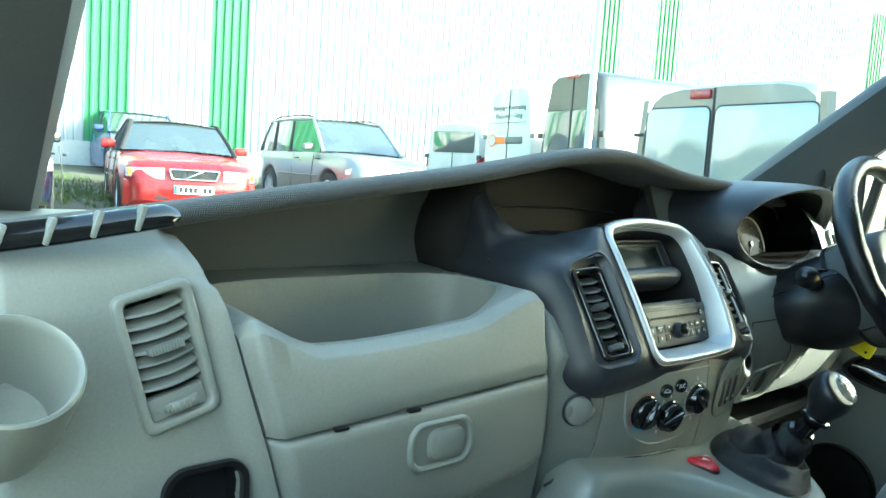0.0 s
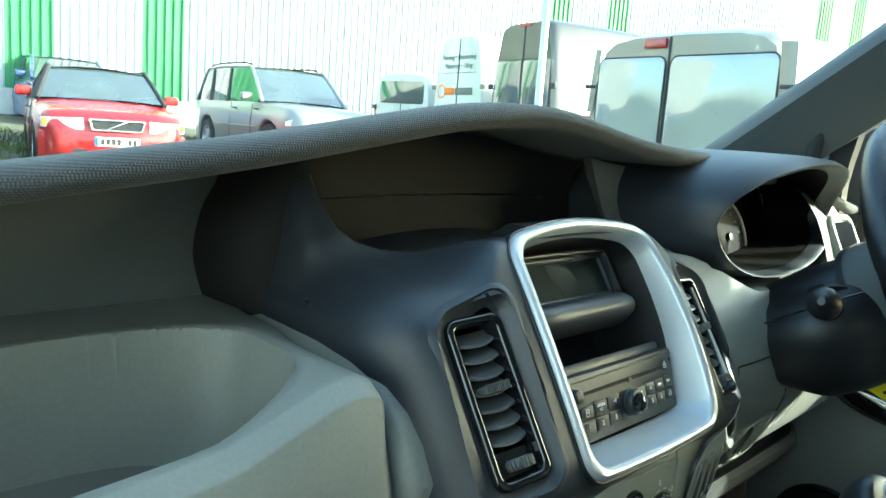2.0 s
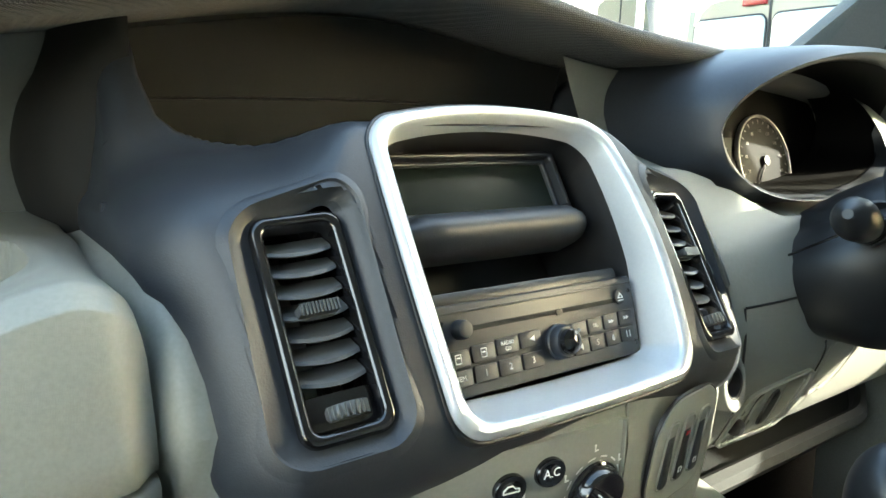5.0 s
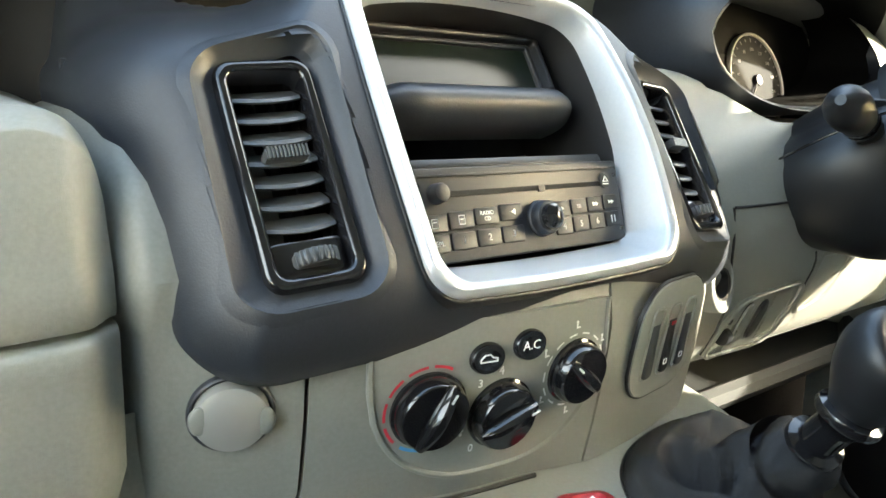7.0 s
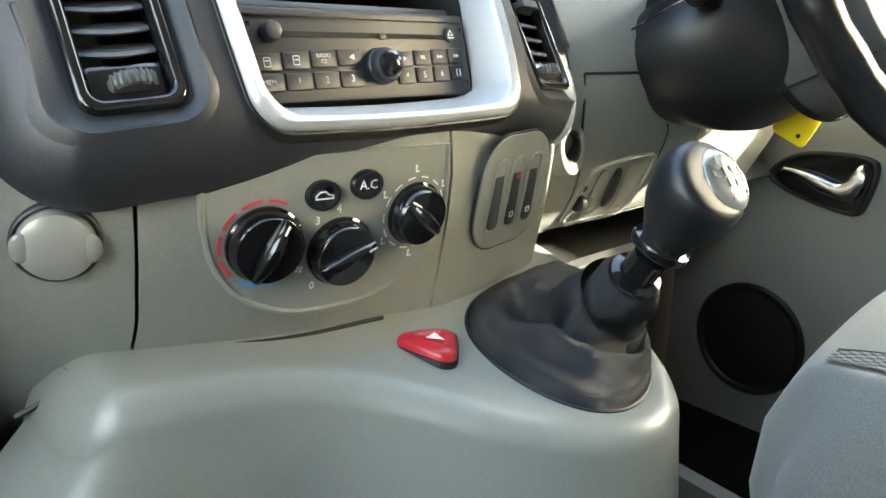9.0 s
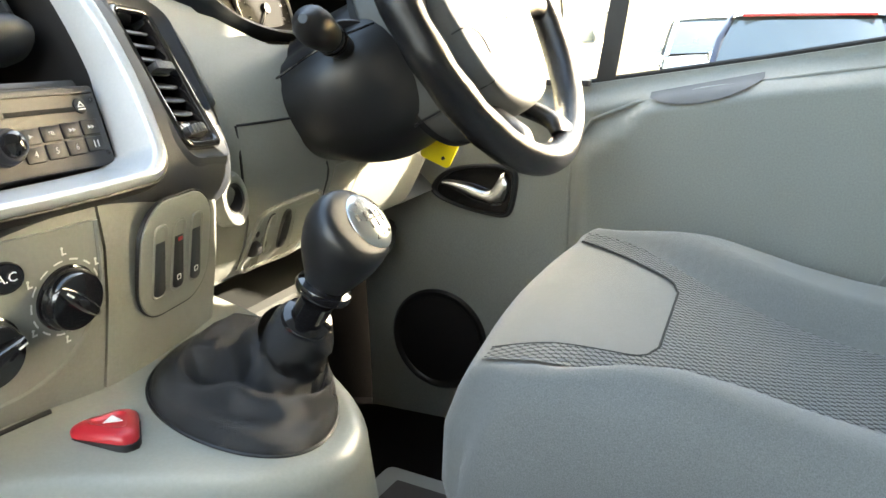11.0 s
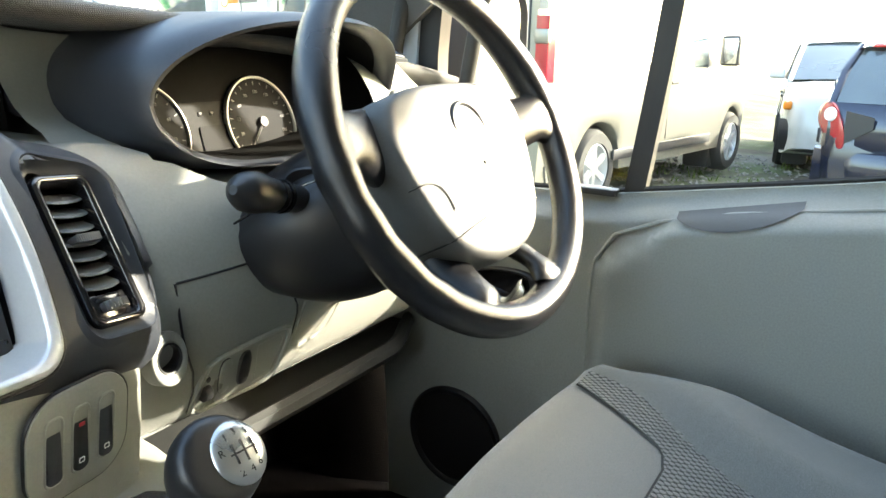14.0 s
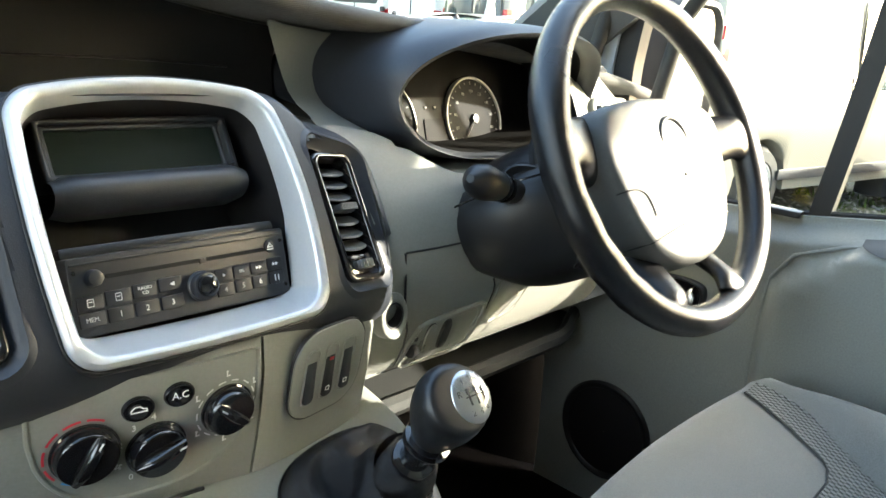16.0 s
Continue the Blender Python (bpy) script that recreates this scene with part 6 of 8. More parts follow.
mesh_thing("wall_right", loft([[Vector((x, y, z)) for x, y in ((0.83, -1.35), (0.89, -1.35), (0.89, f), (0.83, f))] for z, f in ((0.53, -0.60), (1.20, -0.625), (1.35, -0.660), (1.55, -0.712), (1.75, -0.762), (1.87, -0.79))], True, True), PILLAR, "grey trim of the rear door post", "pillar", kind="structure")
for nm, sx in (("trim_right", 1), ("trim_left", -1)):
    mesh_thing(nm, box((sx * 0.79, -0.76, 1.835), (0.20, 1.20, 0.09), 0.03), LINING, "grey trim along the roof edge", "trim", kind="structure")
mesh_thing("wall_sill", box((-0.86, -0.20, 0.81), (0.05, 0.86, 0.52), 0.02), PILLAR, "grey lower side of the cab", "wall", kind="structure")
mesh_thing("wall_left", box((-0.86, -0.98, 1.2), (0.06, 0.72, 1.3), 0.02), PILLAR, "grey trim of the rear door post", "pillar", kind="structure")
PRINT_BROWN = material("brown_print", (0.10, 0.09, 0.088), 0.8, mottle=0.1)
mesh_thing("floor", box((0, -0.42, 0.53), (1.72, 1.9, 0.06), 0.01), CARPET, "black carpeted cab floor", "floor", kind="structure")
mesh_thing("wall_front", box((0, 0.50, 0.80), (1.72, 0.04, 0.60), 0.01), CARPET, "dark carpeted footwell wall", "wall", kind="structure")
mesh_thing("scuttle", loft([[Vector((x, 0.36, lip_z(x) - 0.06)), Vector((x, 0.36, 1.0)), Vector((x, 0.52, 1.0)), base(x) + Vector((0, 0.03, -0.06))] for x in steps(-0.86, 0.86, 12)]), BLACK, "black scuttle under the windscreen", "trim", kind="structure")
mesh_thing("footwell_lining", box((0.190, 0.20, 0.745), (0.010, 0.46, 0.44), 0.003), CARPET, "black carpet beside the driver's footwell", "trim", kind="structure")
MAT = Matrix.Translation((0.45, -0.023, 0.561)) @ Matrix.Rotation(radians(-6), 4, "Z")
paper = mesh_thing("paper_mat", moved(plate(rrect(0.34, 0.30, 0.012), 0, 0.002), MAT), PAPER, "pale paper floor mat with a dark printed panel", "paper mat")
part("printed_panel", moved(plate(rrect(0.28, 0.235, 0.003), 0.002, 0.003), MAT), PRINT_BROWN, paper, "dark brown printed panel")

# ---- passenger end: cup holder, demister slot, lower pocket ----
cup = thing("cup_holder", "grey moulded cup holder at the end of the dash", "cup holder")
CUP = axes(Vector((-0.852, 0.036, 1.200)), Vector((1, 0, 0)), Vector((0, 0.77, 0.64)), Vector((0, -0.64, 0.77)))
rows = []
for r, z in ((0.030, -0.085), (0.038, -0.08), (0.044, -0.05), (0.047, -0.006), (0.0465, 0.0), (0.0445, 0.002), (0.0425, 0.0), (0.041, -0.006), (0.037, -0.05), (0.034, -0.066), (0.001, -0.068)):
    rows.append([Vector((r * math.cos(a), r * 1.0 * math.sin(a), z)) for a in steps(0, 2 * math.pi, 40)[:-1]])
part("pot", loft(rows, True), GREY_SMOOTH, cup, m=CUP)
part("bracket", box((0.0, 0.052, -0.050), (0.040, 0.022, 0.040), 0.008), GREY_SMOOTH, cup, m=CUP)
demist = thing("demister_slot", "dark side demister slot with pale fins", "air vent")
dm = [Vector((x, 0.118 + 0.012 * t, z)) for x, z, t in ((-0.855, 1.276, 0), (-0.80, 1.283, 0), (-0.75, 1.291, 0), (-0.718, 1.296, 0))]
part("slot", tube(dm + [Vector((-0.708, 0.122, 1.297))], [0.0125, 0.0125, 0.0125, 0.012, 0.006], 12, flat=0.55), BLACK_GLOSS, demist)
for i in range(4):
    x = -0.845 + 0.034 * i
    part("fin", box((x, 0.1125, 1.278 + 0.0054 * i), (0.005, 0.012, 0.022), 0.002, Matrix.Rotation(radians(18), 4, "Y")), GREY_SMOOTH, demist)
lp = axes(Vector((-0.690, 0.084, 1.045)), Vector((1, 0, 0)), Vector((0, 0.04, 1)).normalized(), Vector((0, -1, 0.04)).normalized())
part("lower_pocket", loft([lift(rrect(0.080, 0.080, 0.022), 0.0), lift(rrect(0.078, 0.078, 0.021), 0.005), lift(rrect(0.068, 0.068, 0.018), 0.004), lift(rrect(0.066, 0.066, 0.018), -0.03), lift(rrect(0.002, 0.002, 0.0005), -0.031)], True), BLACK, dashboard, m=lp)

# driver's end vent and door mirror
rows = []
for x in steps(0.600, 0.790, 26):
    e = max(0.0, (x - 0.700) / 0.09)
    out = 0.0 if e == 0 else 1 - math.sqrt(max(0.0, 1 - min(1.0, e) ** 2))
    sec = [(0.260, 1.332), (0.190, 1.3325), (0.168, 1.330), (0.150, 1.324), (0.138, 1.314), (0.126, 1.300), (0.114, 1.283), (0.104, 1.262), (0.094, 1.235), (0.086, 1.205), (0.084, 1.170)]
    rows.append([Vector((x - 0.028 * smooth((z - 1.268) / 0.05) * smooth((x - 0.66) / 0.06), y + 0.09 * out, z - 0.02 * out)) for y, z in sec])
part("end_shoulder", loft(rows), GREY_SMOOTH, dashboard, "light grey shoulder at the driver's end", angle=60)
ez = Vector((0.06, -0.90, 0.42)).normalized()
ex = Vector((1, 0.10, -0.04))
ex = (ex - ez * ez.dot(ex)).normalized()
sv_ = thing("air_vent", "oblong slatted air vent in the driver's end shoulder", "air vent", axes(Vector((0.692, 0.1005, 1.2515)), ex, ez.cross(ex), ez), "air vents")
part("frame", ring_frame(rrect(0.122, 0.074, 0.022), rrect(0.102, 0.054, 0.016), -0.010, 0.006, 0.004, -0.014), GREY_SMOOTH, sv_, "light grey surround")
part("well", plate(rrect(0.108, 0.060, 0.016), -0.018, -0.012), BLACK, sv_)
for i in range(6):
    part("slat", box((-0.042 + 0.0168 * i, 0, -0.001), (0.003, 0.052, 0.014), 0.001, Matrix.Rotation(radians(-14), 4, "Z") @ Matrix.Rotation(radians(30), 4, "Y")), GREY_DARK, sv_)
vx = Vector((0.090, 0.010, -0.009)).normalized()
vy = (Vector((0.004, 0.034, 0.016)) - vx * vx.dot(Vector((0.004, 0.034, 0.016)))).normalized()
dv = thing("air_vent", "low black air vent on the driver's end shoulder", "air vent", axes(Vector((0.690, 0.1715, 1.3365)), vx, vy, vx.cross(vy)), "air vents")
part("frame", ring_frame(rrect(0.106, 0.044, 0.008), rrect(0.092, 0.030, 0.004), -0.012, 0.005, 0.002, -0.012), BLACK_GLOSS, dv)
part("well", plate(rrect(0.100, 0.038, 0.006), -0.018, -0.010), BLACK, dv)
part("lip", box((0, -0.024, -0.001), (0.104, 0.005, 0.008), 0.002), GREY_DARK, dv, "rounded front edge")
for i in range(5):
    part("slat", box((-0.036 + 0.018 * i, 0, -0.002), (0.003, 0.032, 0.012), 0.001, Matrix.Rotation(radians(-22), 4, "Z")), GREY_DARK, dv)
# door opening beside the pillar: rubber seal, painted jamb, black window channel
JAMB = material("pale_body_paint", (0.50, 0.55, 0.58), 0.3, mottle=0.05, spec=0.5)


def upright(x, y0, y1, deep, lean):
    rows = []
    for z in steps(1.10, 1.56, 12):
        k = max(0.0, z - 1.34)
        dy, dx = -lean * k - 1.6 * max(0.0, z - 1.44) ** 2 * 4, -0.25 * k
        rows.append([Vector((x + dx, y0 + dy, z)), Vector((x + dx, y1 + dy, z)), Vector((x + deep + dx, y1 + dy, z)), Vector((x + deep + dx, y0 + dy, z))])
    return loft(rows, True, True)


mesh_thing("door_seal", tube([Vector((0.792, 0.214, 1.12)), Vector((0.792, 0.212, 1.25)), Vector((0.790, 0.208, 1.34)), Vector((0.782, 0.188, 1.41)), Vector((0.768, 0.140, 1.49)), Vector((0.752, 0.08, 1.56))], 0.0125, 12), RUBBER, "black rubber seal round the door opening", "door seal", kind="structure")
mesh_thing("door_jamb", upright(0.818, 0.188, 0.232, 0.02, 0.25), JAMB, "pale painted jamb of the door opening", "door jamb", kind="structure")
part("window_channel", upright(0.824, 0.153, 0.1885, 0.03, 0.25), BLACK, door, "black front channel of the window")

# ---- yard ----
def ground_z(x, y):
    """Level round the van, rising gently ahead."""
    return 0.055 * max(0.0, min(y, 21.0) - 1.2) * smooth((y - 1.0) / 3.0) + 0.02 * noise.noise((x * 0.35, y * 0.35, 0.0))


WALL_AZ = radians(12)
WN2 = Vector((math.sin(WALL_AZ), math.cos(WALL_AZ), 0))
WD = Vector((math.cos(WALL_AZ), -math.sin(WALL_AZ), 0))
W0 = Vector((-0.9, -0.45, 0)) + WN2 * 20.0

GRAVEL = material("gravel_and_weeds", (0.12, 0.112, 0.098), 0.95, grain=0.8, grain_size=30, mottle=0.25, mottle_size=0.6, bump=1.0, bump_size=60, spec=0.2)
gn, glink = GRAVEL.node_tree.nodes, GRAVEL.node_tree.links.new
old = gn["Principled BSDF"].inputs["Base Color"].links[0].from_socket
tc = gn.new("ShaderNodeTexCoord")
for scale, lo, hi, tint in ((0.55, 0.42, 0.60, (0.055, 0.075, 0.026)), (0.9, 0.50, 0.66, (0.050, 0.042, 0.033)), (4.0, 0.58, 0.80, (0.17, 0.165, 0.11))):
    nz = gn.new("ShaderNodeTexNoise")
    nz.inputs["Scale"].default_value, nz.inputs["Detail"].default_value = scale, 8
    glink(tc.outputs["Object"], nz.inputs["Vector"])
    mr = gn.new("ShaderNodeMapRange")
    mr.inputs["From Min"].default_value, mr.inputs["From Max"].default_value = lo, hi
    glink(nz.outputs["Fac"], mr.inputs["Value"])
    mx = gn.new("ShaderNodeMix")
    mx.data_type = "RGBA"
    mx.inputs["B"].default_value = (*tint, 1)
    glink(mr.outputs["Result"], mx.inputs["Factor"])
    glink(old, mx.inputs["A"])
    old = mx.outputs["Result"]
glink(old, gn["Principled BSDF"].inputs["Base Color"])
CLAD = material("white_cladding", (0.42, 0.44, 0.44), 0.5, mottle=0.03, mottle_size=0.8, grain=0.05)
CLAD_GREEN = material("green_cladding", (0.06, 0.24, 0.09), 0.45, mottle=0.04, mottle_size=0.8)
CONCRETE = material("concrete_plinth", (0.55, 0.54, 0.5), 0.85, mottle=0.12, grain=0.3, grain_size=25, bump=0.3, bump_size=40)

bm = bm_new()
xs = sorted(set([-400, -150, -60, -30] + steps(-16, 30, 92) + [45, 80, 160, 400]))
ys = sorted(set([-400, -150, -60, -30] + steps(-12, 26, 76) + [45, 80, 160, 400]))
add_loft(bm, [[Vector((x, y, ground_z(x, y))) for y in ys] for x in xs])
mesh_thing("ground", bm, GRAVEL, "gravel yard with patches of weeds", "ground", kind="structure")

hall = thing("warehouse", "white ribbed metal warehouse with green stripes", "warehouse", axes(W0, WD, -WN2, Vector((0, 0, 1))))


def ribs(s0, s1, z0, z1, pitch=0.2, deep=0.05):
    row = []
    s = s0
    while s < s1 - 1e-4:
        for ds, d in ((0.0, 0), (pitch * 0.62, 0), (pitch * 0.70, deep), (pitch * 0.92, deep)):
            if s + ds <= s1 + 1e-6:
                row.append(Vector((s + ds, d, 0)))
        s += pitch
    row.append(Vector((s1, 0, 0)))
    return loft([[p + Vector((0, 0, z0)) for p in row], [p + Vector((0, 0, z1)) for p in row]])


cuts = [2.05, 4.93, 17.45, 20.2, 32.75, 35.4]
edges_ = sorted(cuts)
s = -20.0
for c in edges_:
    part("cladding", ribs(s, c - 0.5, 1.55, 9.5), CLAD, hall, shade=False)
    part("green_stripe", ribs(c - 0.5, c + 0.5, 1.55, 9.5), CLAD_GREEN, hall, "green ribbed stripe", shade=False)
    s = c + 0.5
part("cladding", ribs(s, 60, 1.55, 9.5), CLAD, hall, shade=False)
part("plinth", box((20, -0.05, 0.75), (80, 0.12, 1.6)), CONCRETE, hall)
part("wall", box((20, -0.35, 4.4), (80, 0.25, 9.4)), CLAD, hall)

# plain hall across the yard behind the van
far_hall = thing("gabled_shed", "pale gabled industrial shed across the yard", "shed", Matrix.Translation((-24, -16, 0)) @ Matrix.Rotation(radians(-28), 4, "Z"))
gable = [Vector((0, -9, 0)), Vector((0, 9, 0)), Vector((0, 9, 4.6)), Vector((0, 0, 7.4)), Vector((0, -9, 4.6))]
part("wall", loft([[p + Vector((dx, 0, 0)) for p in gable] for dx in (0, -20)], True, True), CONCRETE, far_hall, shade=False)
part("roof", loft([[Vector((0.3, -9.4, 4.5)), Vector((0.3, 0, 7.5)), Vector((0.3, 9.4, 4.5))], [Vector((-20.3, -9.4, 4.5)), Vector((-20.3, 0, 7.5)), Vector((-20.3, 9.4, 4.5))]]), CLAD, far_hall, shade=False)

# weeds and loose stones
rnd = random.Random(7)
GRASS = material("weed_blades", (0.085, 0.13, 0.03), 0.7, mottle=0.45, mottle_size=0.8, spec=0.3)
verts, faces = [], []


def blade(x, y, h, lean, w):
    a = rnd.uniform(0, 6.283)
    b = rnd.uniform(0, 6.283)
    z = ground_z(x, y) - 0.01
    i = len(verts)
    dx, dy = w * math.cos(a), w * math.sin(a)
    lx, ly = lean * math.cos(b), lean * math.sin(b)
    verts.extend([(x - dx, y - dy, z), (x + dx, y + dy, z), (x + lx * 0.4 + dx * 0.6, y + ly * 0.4 + dy * 0.6, z + h * 0.6), (x + lx * 0.4 - dx * 0.6, y + ly * 0.4 - dy * 0.6, z + h * 0.6), (x + lx, y + ly, z + h)])
    faces.extend([(i, i + 1, i + 2, i + 3), (i + 3, i + 2, i + 4)])


for _ in range(5200):
    x, y = rnd.uniform(-3, 14), rnd.uniform(4.2, 15)
    if noise.noise((x * 0.55, y * 0.55, 3.0)) + 0.35 * noise.noise((x * 2.2, y * 2.2, 5.0)) < -0.02:
        continue
    for _ in range(5):
        h = rnd.uniform(0.05, 0.16)
        blade(x + rnd.gauss(0, 0.05), y + rnd.gauss(0, 0.05), h, rnd.uniform(0.02, 0.10), rnd.uniform(0.006, 0.014))
for _ in range(260):
    blade(rnd.gauss(4.4, 0.9), rnd.gauss(7.0, 0.5), rnd.uniform(0.18, 0.42), rnd.uniform(0.03, 0.14), 0.007)
for _ in range(500):
    x, y = rnd.uniform(3.5, 12), rnd.uniform(-3, 3)
    if noise.noise((x * 0.9, y * 0.9, 9.0)) > 0.12:
        for _ in range(6):
            blade(x + rnd.gauss(0, 0.05), y + rnd.gauss(0, 0.05), rnd.uniform(0.04, 0.14), rnd.uniform(0.02, 0.08), 0.01)
me = bpy.data.meshes.new("weeds")
me.from_pydata(verts, [], faces)
me.materials.append(GRASS)
tagged(new("weeds", me), "patches of green weeds on the yard", "weeds", kind="stuff")
STONE = material("loose_stone", (0.20, 0.19, 0.17), 0.9, mottle=0.4, mottle_size=3.0, grain=0.4, grain_size=60, bump=0.3, bump_size=80)
verts, faces = [], []
for _ in range(3800):
    x, y = rnd.uniform(2.2, 11), rnd.uniform(-3.2, 3.0)
    r = rnd.uniform(0.012, 0.034)
    i, z = len(verts), ground_z(x, y) + r * 0.25
    for dx, dy, dz in ((1, 0, 0), (0, 1, 0), (-1, 0, 0), (0, -1, 0), (0, 0, 0.7), (0, 0, -0.7)):
        verts.append((x + dx * r * rnd.uniform(0.7, 1.3), y + dy * r * rnd.uniform(0.7, 1.3), z + dz * r))
    faces.extend([(i + a, i + (a + 1) % 4, i + 4) for a in range(4)] + [(i + (a + 1) % 4, i + a, i + 5) for a in range(4)])
me = bpy.data.meshes.new("loose_stones")
me.from_pydata(verts, [], faces)
me.materials.append(STONE)
tagged(new("loose_stones", me), "scattered grey loose stones on the ground", "stones", kind="stuff")

# ---- vehicles ----
def paint(name, color, metal=0.0, rough=0.28):
    return material(name, color, rough, metal=metal, mottle=0.03, mottle_size=1.5, coat=0.6, grain=0.0, dust=0.03)


CAR_GLASS = material("car_glass", (0.06, 0.075, 0.078), 0.04, mottle=0.25, mottle_size=2.0, spec=1.0, coat=1.0)
TYRE = material("tyre_rubber", (0.02, 0.02, 0.02), 0.8, grain=0.3, grain_size=60, mottle=0.1)
ALLOY = material("alloy_wheel", (0.6, 0.61, 0.62), 0.3, metal=0.7, mottle=0.06)
LAMP_CLEAR = material("lamp_glass", (0.72, 0.75, 0.76), 0.12, mottle=0.2, mottle_size=14, coat=0.5)
LAMP_RED = material("red_lamp_glass", (0.30, 0.012, 0.02), 0.15, mottle=0.2, mottle_size=14, coat=0.5)
LAMP_AMBER = material("amber_lamp_glass", (0.8, 0.25, 0.03), 0.2, mottle=0.1)
TRIM = material("black_trim", (0.025, 0.025, 0.027), 0.55, mottle=0.1)
PLATE_WHITE = material("white_number_plate", (0.8, 0.8, 0.78), 0.4, mottle=0.02)
PLATE_YELLOW = material("yellow_number_plate", (0.8, 0.6, 0.05), 0.4, mottle=0.02)
PLATE_BLUE = material("blue_plate_band", (0.03, 0.1, 0.5), 0.4, mottle=0.02)
FABRIC_TOP = material("black_soft_top", (0.02, 0.02, 0.022), 0.85, grain=0.4, grain_size=60, bump=0.3, bump_size=80)


def spot(x, y, az):
    """Pose on the ground: local y points towards the compass angle az (clockwise from ahead)."""
    return Matrix.Translation((x, y, ground_z(x, y))) @ Matrix.Rotation(radians(-az), 4, "Z")


def wheel_part(parent, x, y, r, w=0.2, spokes=5, mat=None):
    side = 1 if x > 0 else -1
    m = Matrix.Translation((x, y, r)) @ Matrix.Rotation(radians(90 * side), 4, "Y")
    wh = part("wheel", revolve([(r * 0.62, -w / 2), (r * 0.9, -w / 2), (r, -w * 0.3), (r, w * 0.3), (r * 0.9, w / 2), (r * 0.66, w / 2), (r * 0.62, w * 0.3), (r * 0.62, -w * 0.3)], 36), TYRE, parent, "", m)
    rim = bm_new()
    rim = join(revolve([(r * 0.64, w * 0.1), (r * 0.66, w * 0.44), (r * 0.60, w * 0.46), (r * 0.57, w * 0.2), (r * 0.56, -w * 0.2)], 36), revolve([(0.001, w * 0.1), (r * 0.16, w * 0.1), (r * 0.15, w * 0.42), (0.001, w * 0.44)], 20))
    for k in range(spokes):
        add_box(rim, Matrix.Rotation(2 * math.pi * k / spokes, 3, "Z") @ Vector((r * 0.36, 0, w * 0.34)), (r * 0.5, r * 0.16, w * 0.14), 0.006, Matrix.Rotation(2 * math.pi * k / spokes, 4, "Z"))
    part("rim", rim, mat or ALLOY, wh)
    part("hub_dark", revolve([(r * 0.57, 0.0), (0.001, 0.0)], 24), TRIM, wh)
    return wh


def number_plate(parent, y, z, yellow, face, band=True, tilt=0):
    """A plate with plain dark bars; face 1 looks ahead, -1 behind."""
    m = Matrix.Translation((0, y, z)) @ Matrix.Rotation(radians(180 if face > 0 else 0), 4, "Z") @ Matrix.Rotation(radians(90 + tilt), 4, "X")
    p = part("number_plate", plate(rrect(0.52, 0.112, 0.01), -0.01, 0.004, 0.002), PLATE_YELLOW if yellow else PLATE_WHITE, parent, "number plate with plain dark bars", m)
    for k in range(7):
        if k != 4:
            part("bar", box((-0.17 + 0.062 * k, 0, 0.005), (0.042, 0.07, 0.003)), TRIM, p)
    if band:
        part("band", box((-0.24, 0, 0.005), (0.036, 0.106, 0.003)), PLATE_BLUE, p)


def body_shell(c, w, base, arches, r, top, width):
    """Painted lower body. top, width: tables along y; arches: wheel places."""
    y0, y1 = top[0][0], top[-1][0]
    ys = steps(y0, y1, 72)
    for a in arches:
        ys += [a + (r + 0.06) * math.sin(q) for q in steps(-1.57, 1.57, 14)]
    rows = []
    for y in sorted(set(round(v, 4) for v in ys)):
        hw, zt = w / 2 * curve_at(width, y), curve_at(top, y)
        low = base + 0.10 * smooth((y - y1 + 0.35) / 0.35) + 0.12 * smooth((y0 + 0.35 - y) / 0.35)
        lift_ = low
        for a in arches:
            q = (r + 0.055) ** 2 - (y - a) ** 2
            if q > 0:
                lift_ = max(lift_, r + math.sqrt(q))
        zt = max(zt, low + 0.1)
        mid = lerp(low, zt, 0.55)
        half = [(0, low), (hw * 0.72, low), (hw * 0.74, min(lift_, zt - 0.06)), (hw * 0.975, min(lift_, zt - 0.05)), (hw * 0.995, max(min(lift_ + 0.02, zt - 0.04), mid - 0.12)), (hw, max(mid, min(lift_ + 0.04, zt - 0.03))),
                (hw * 0.985, lerp(mid, zt, 0.5)), (hw * 0.955, zt - 0.035), (hw * 0.90, zt), (hw * 0.55, zt + 0.028), (0, zt + 0.036)]
        rows.append([Vector((x, y, z)) for x, z in half] + [Vector((-x, y, z)) for x, z in half[-2:0:-1]])
    return loft(rows, True, True)


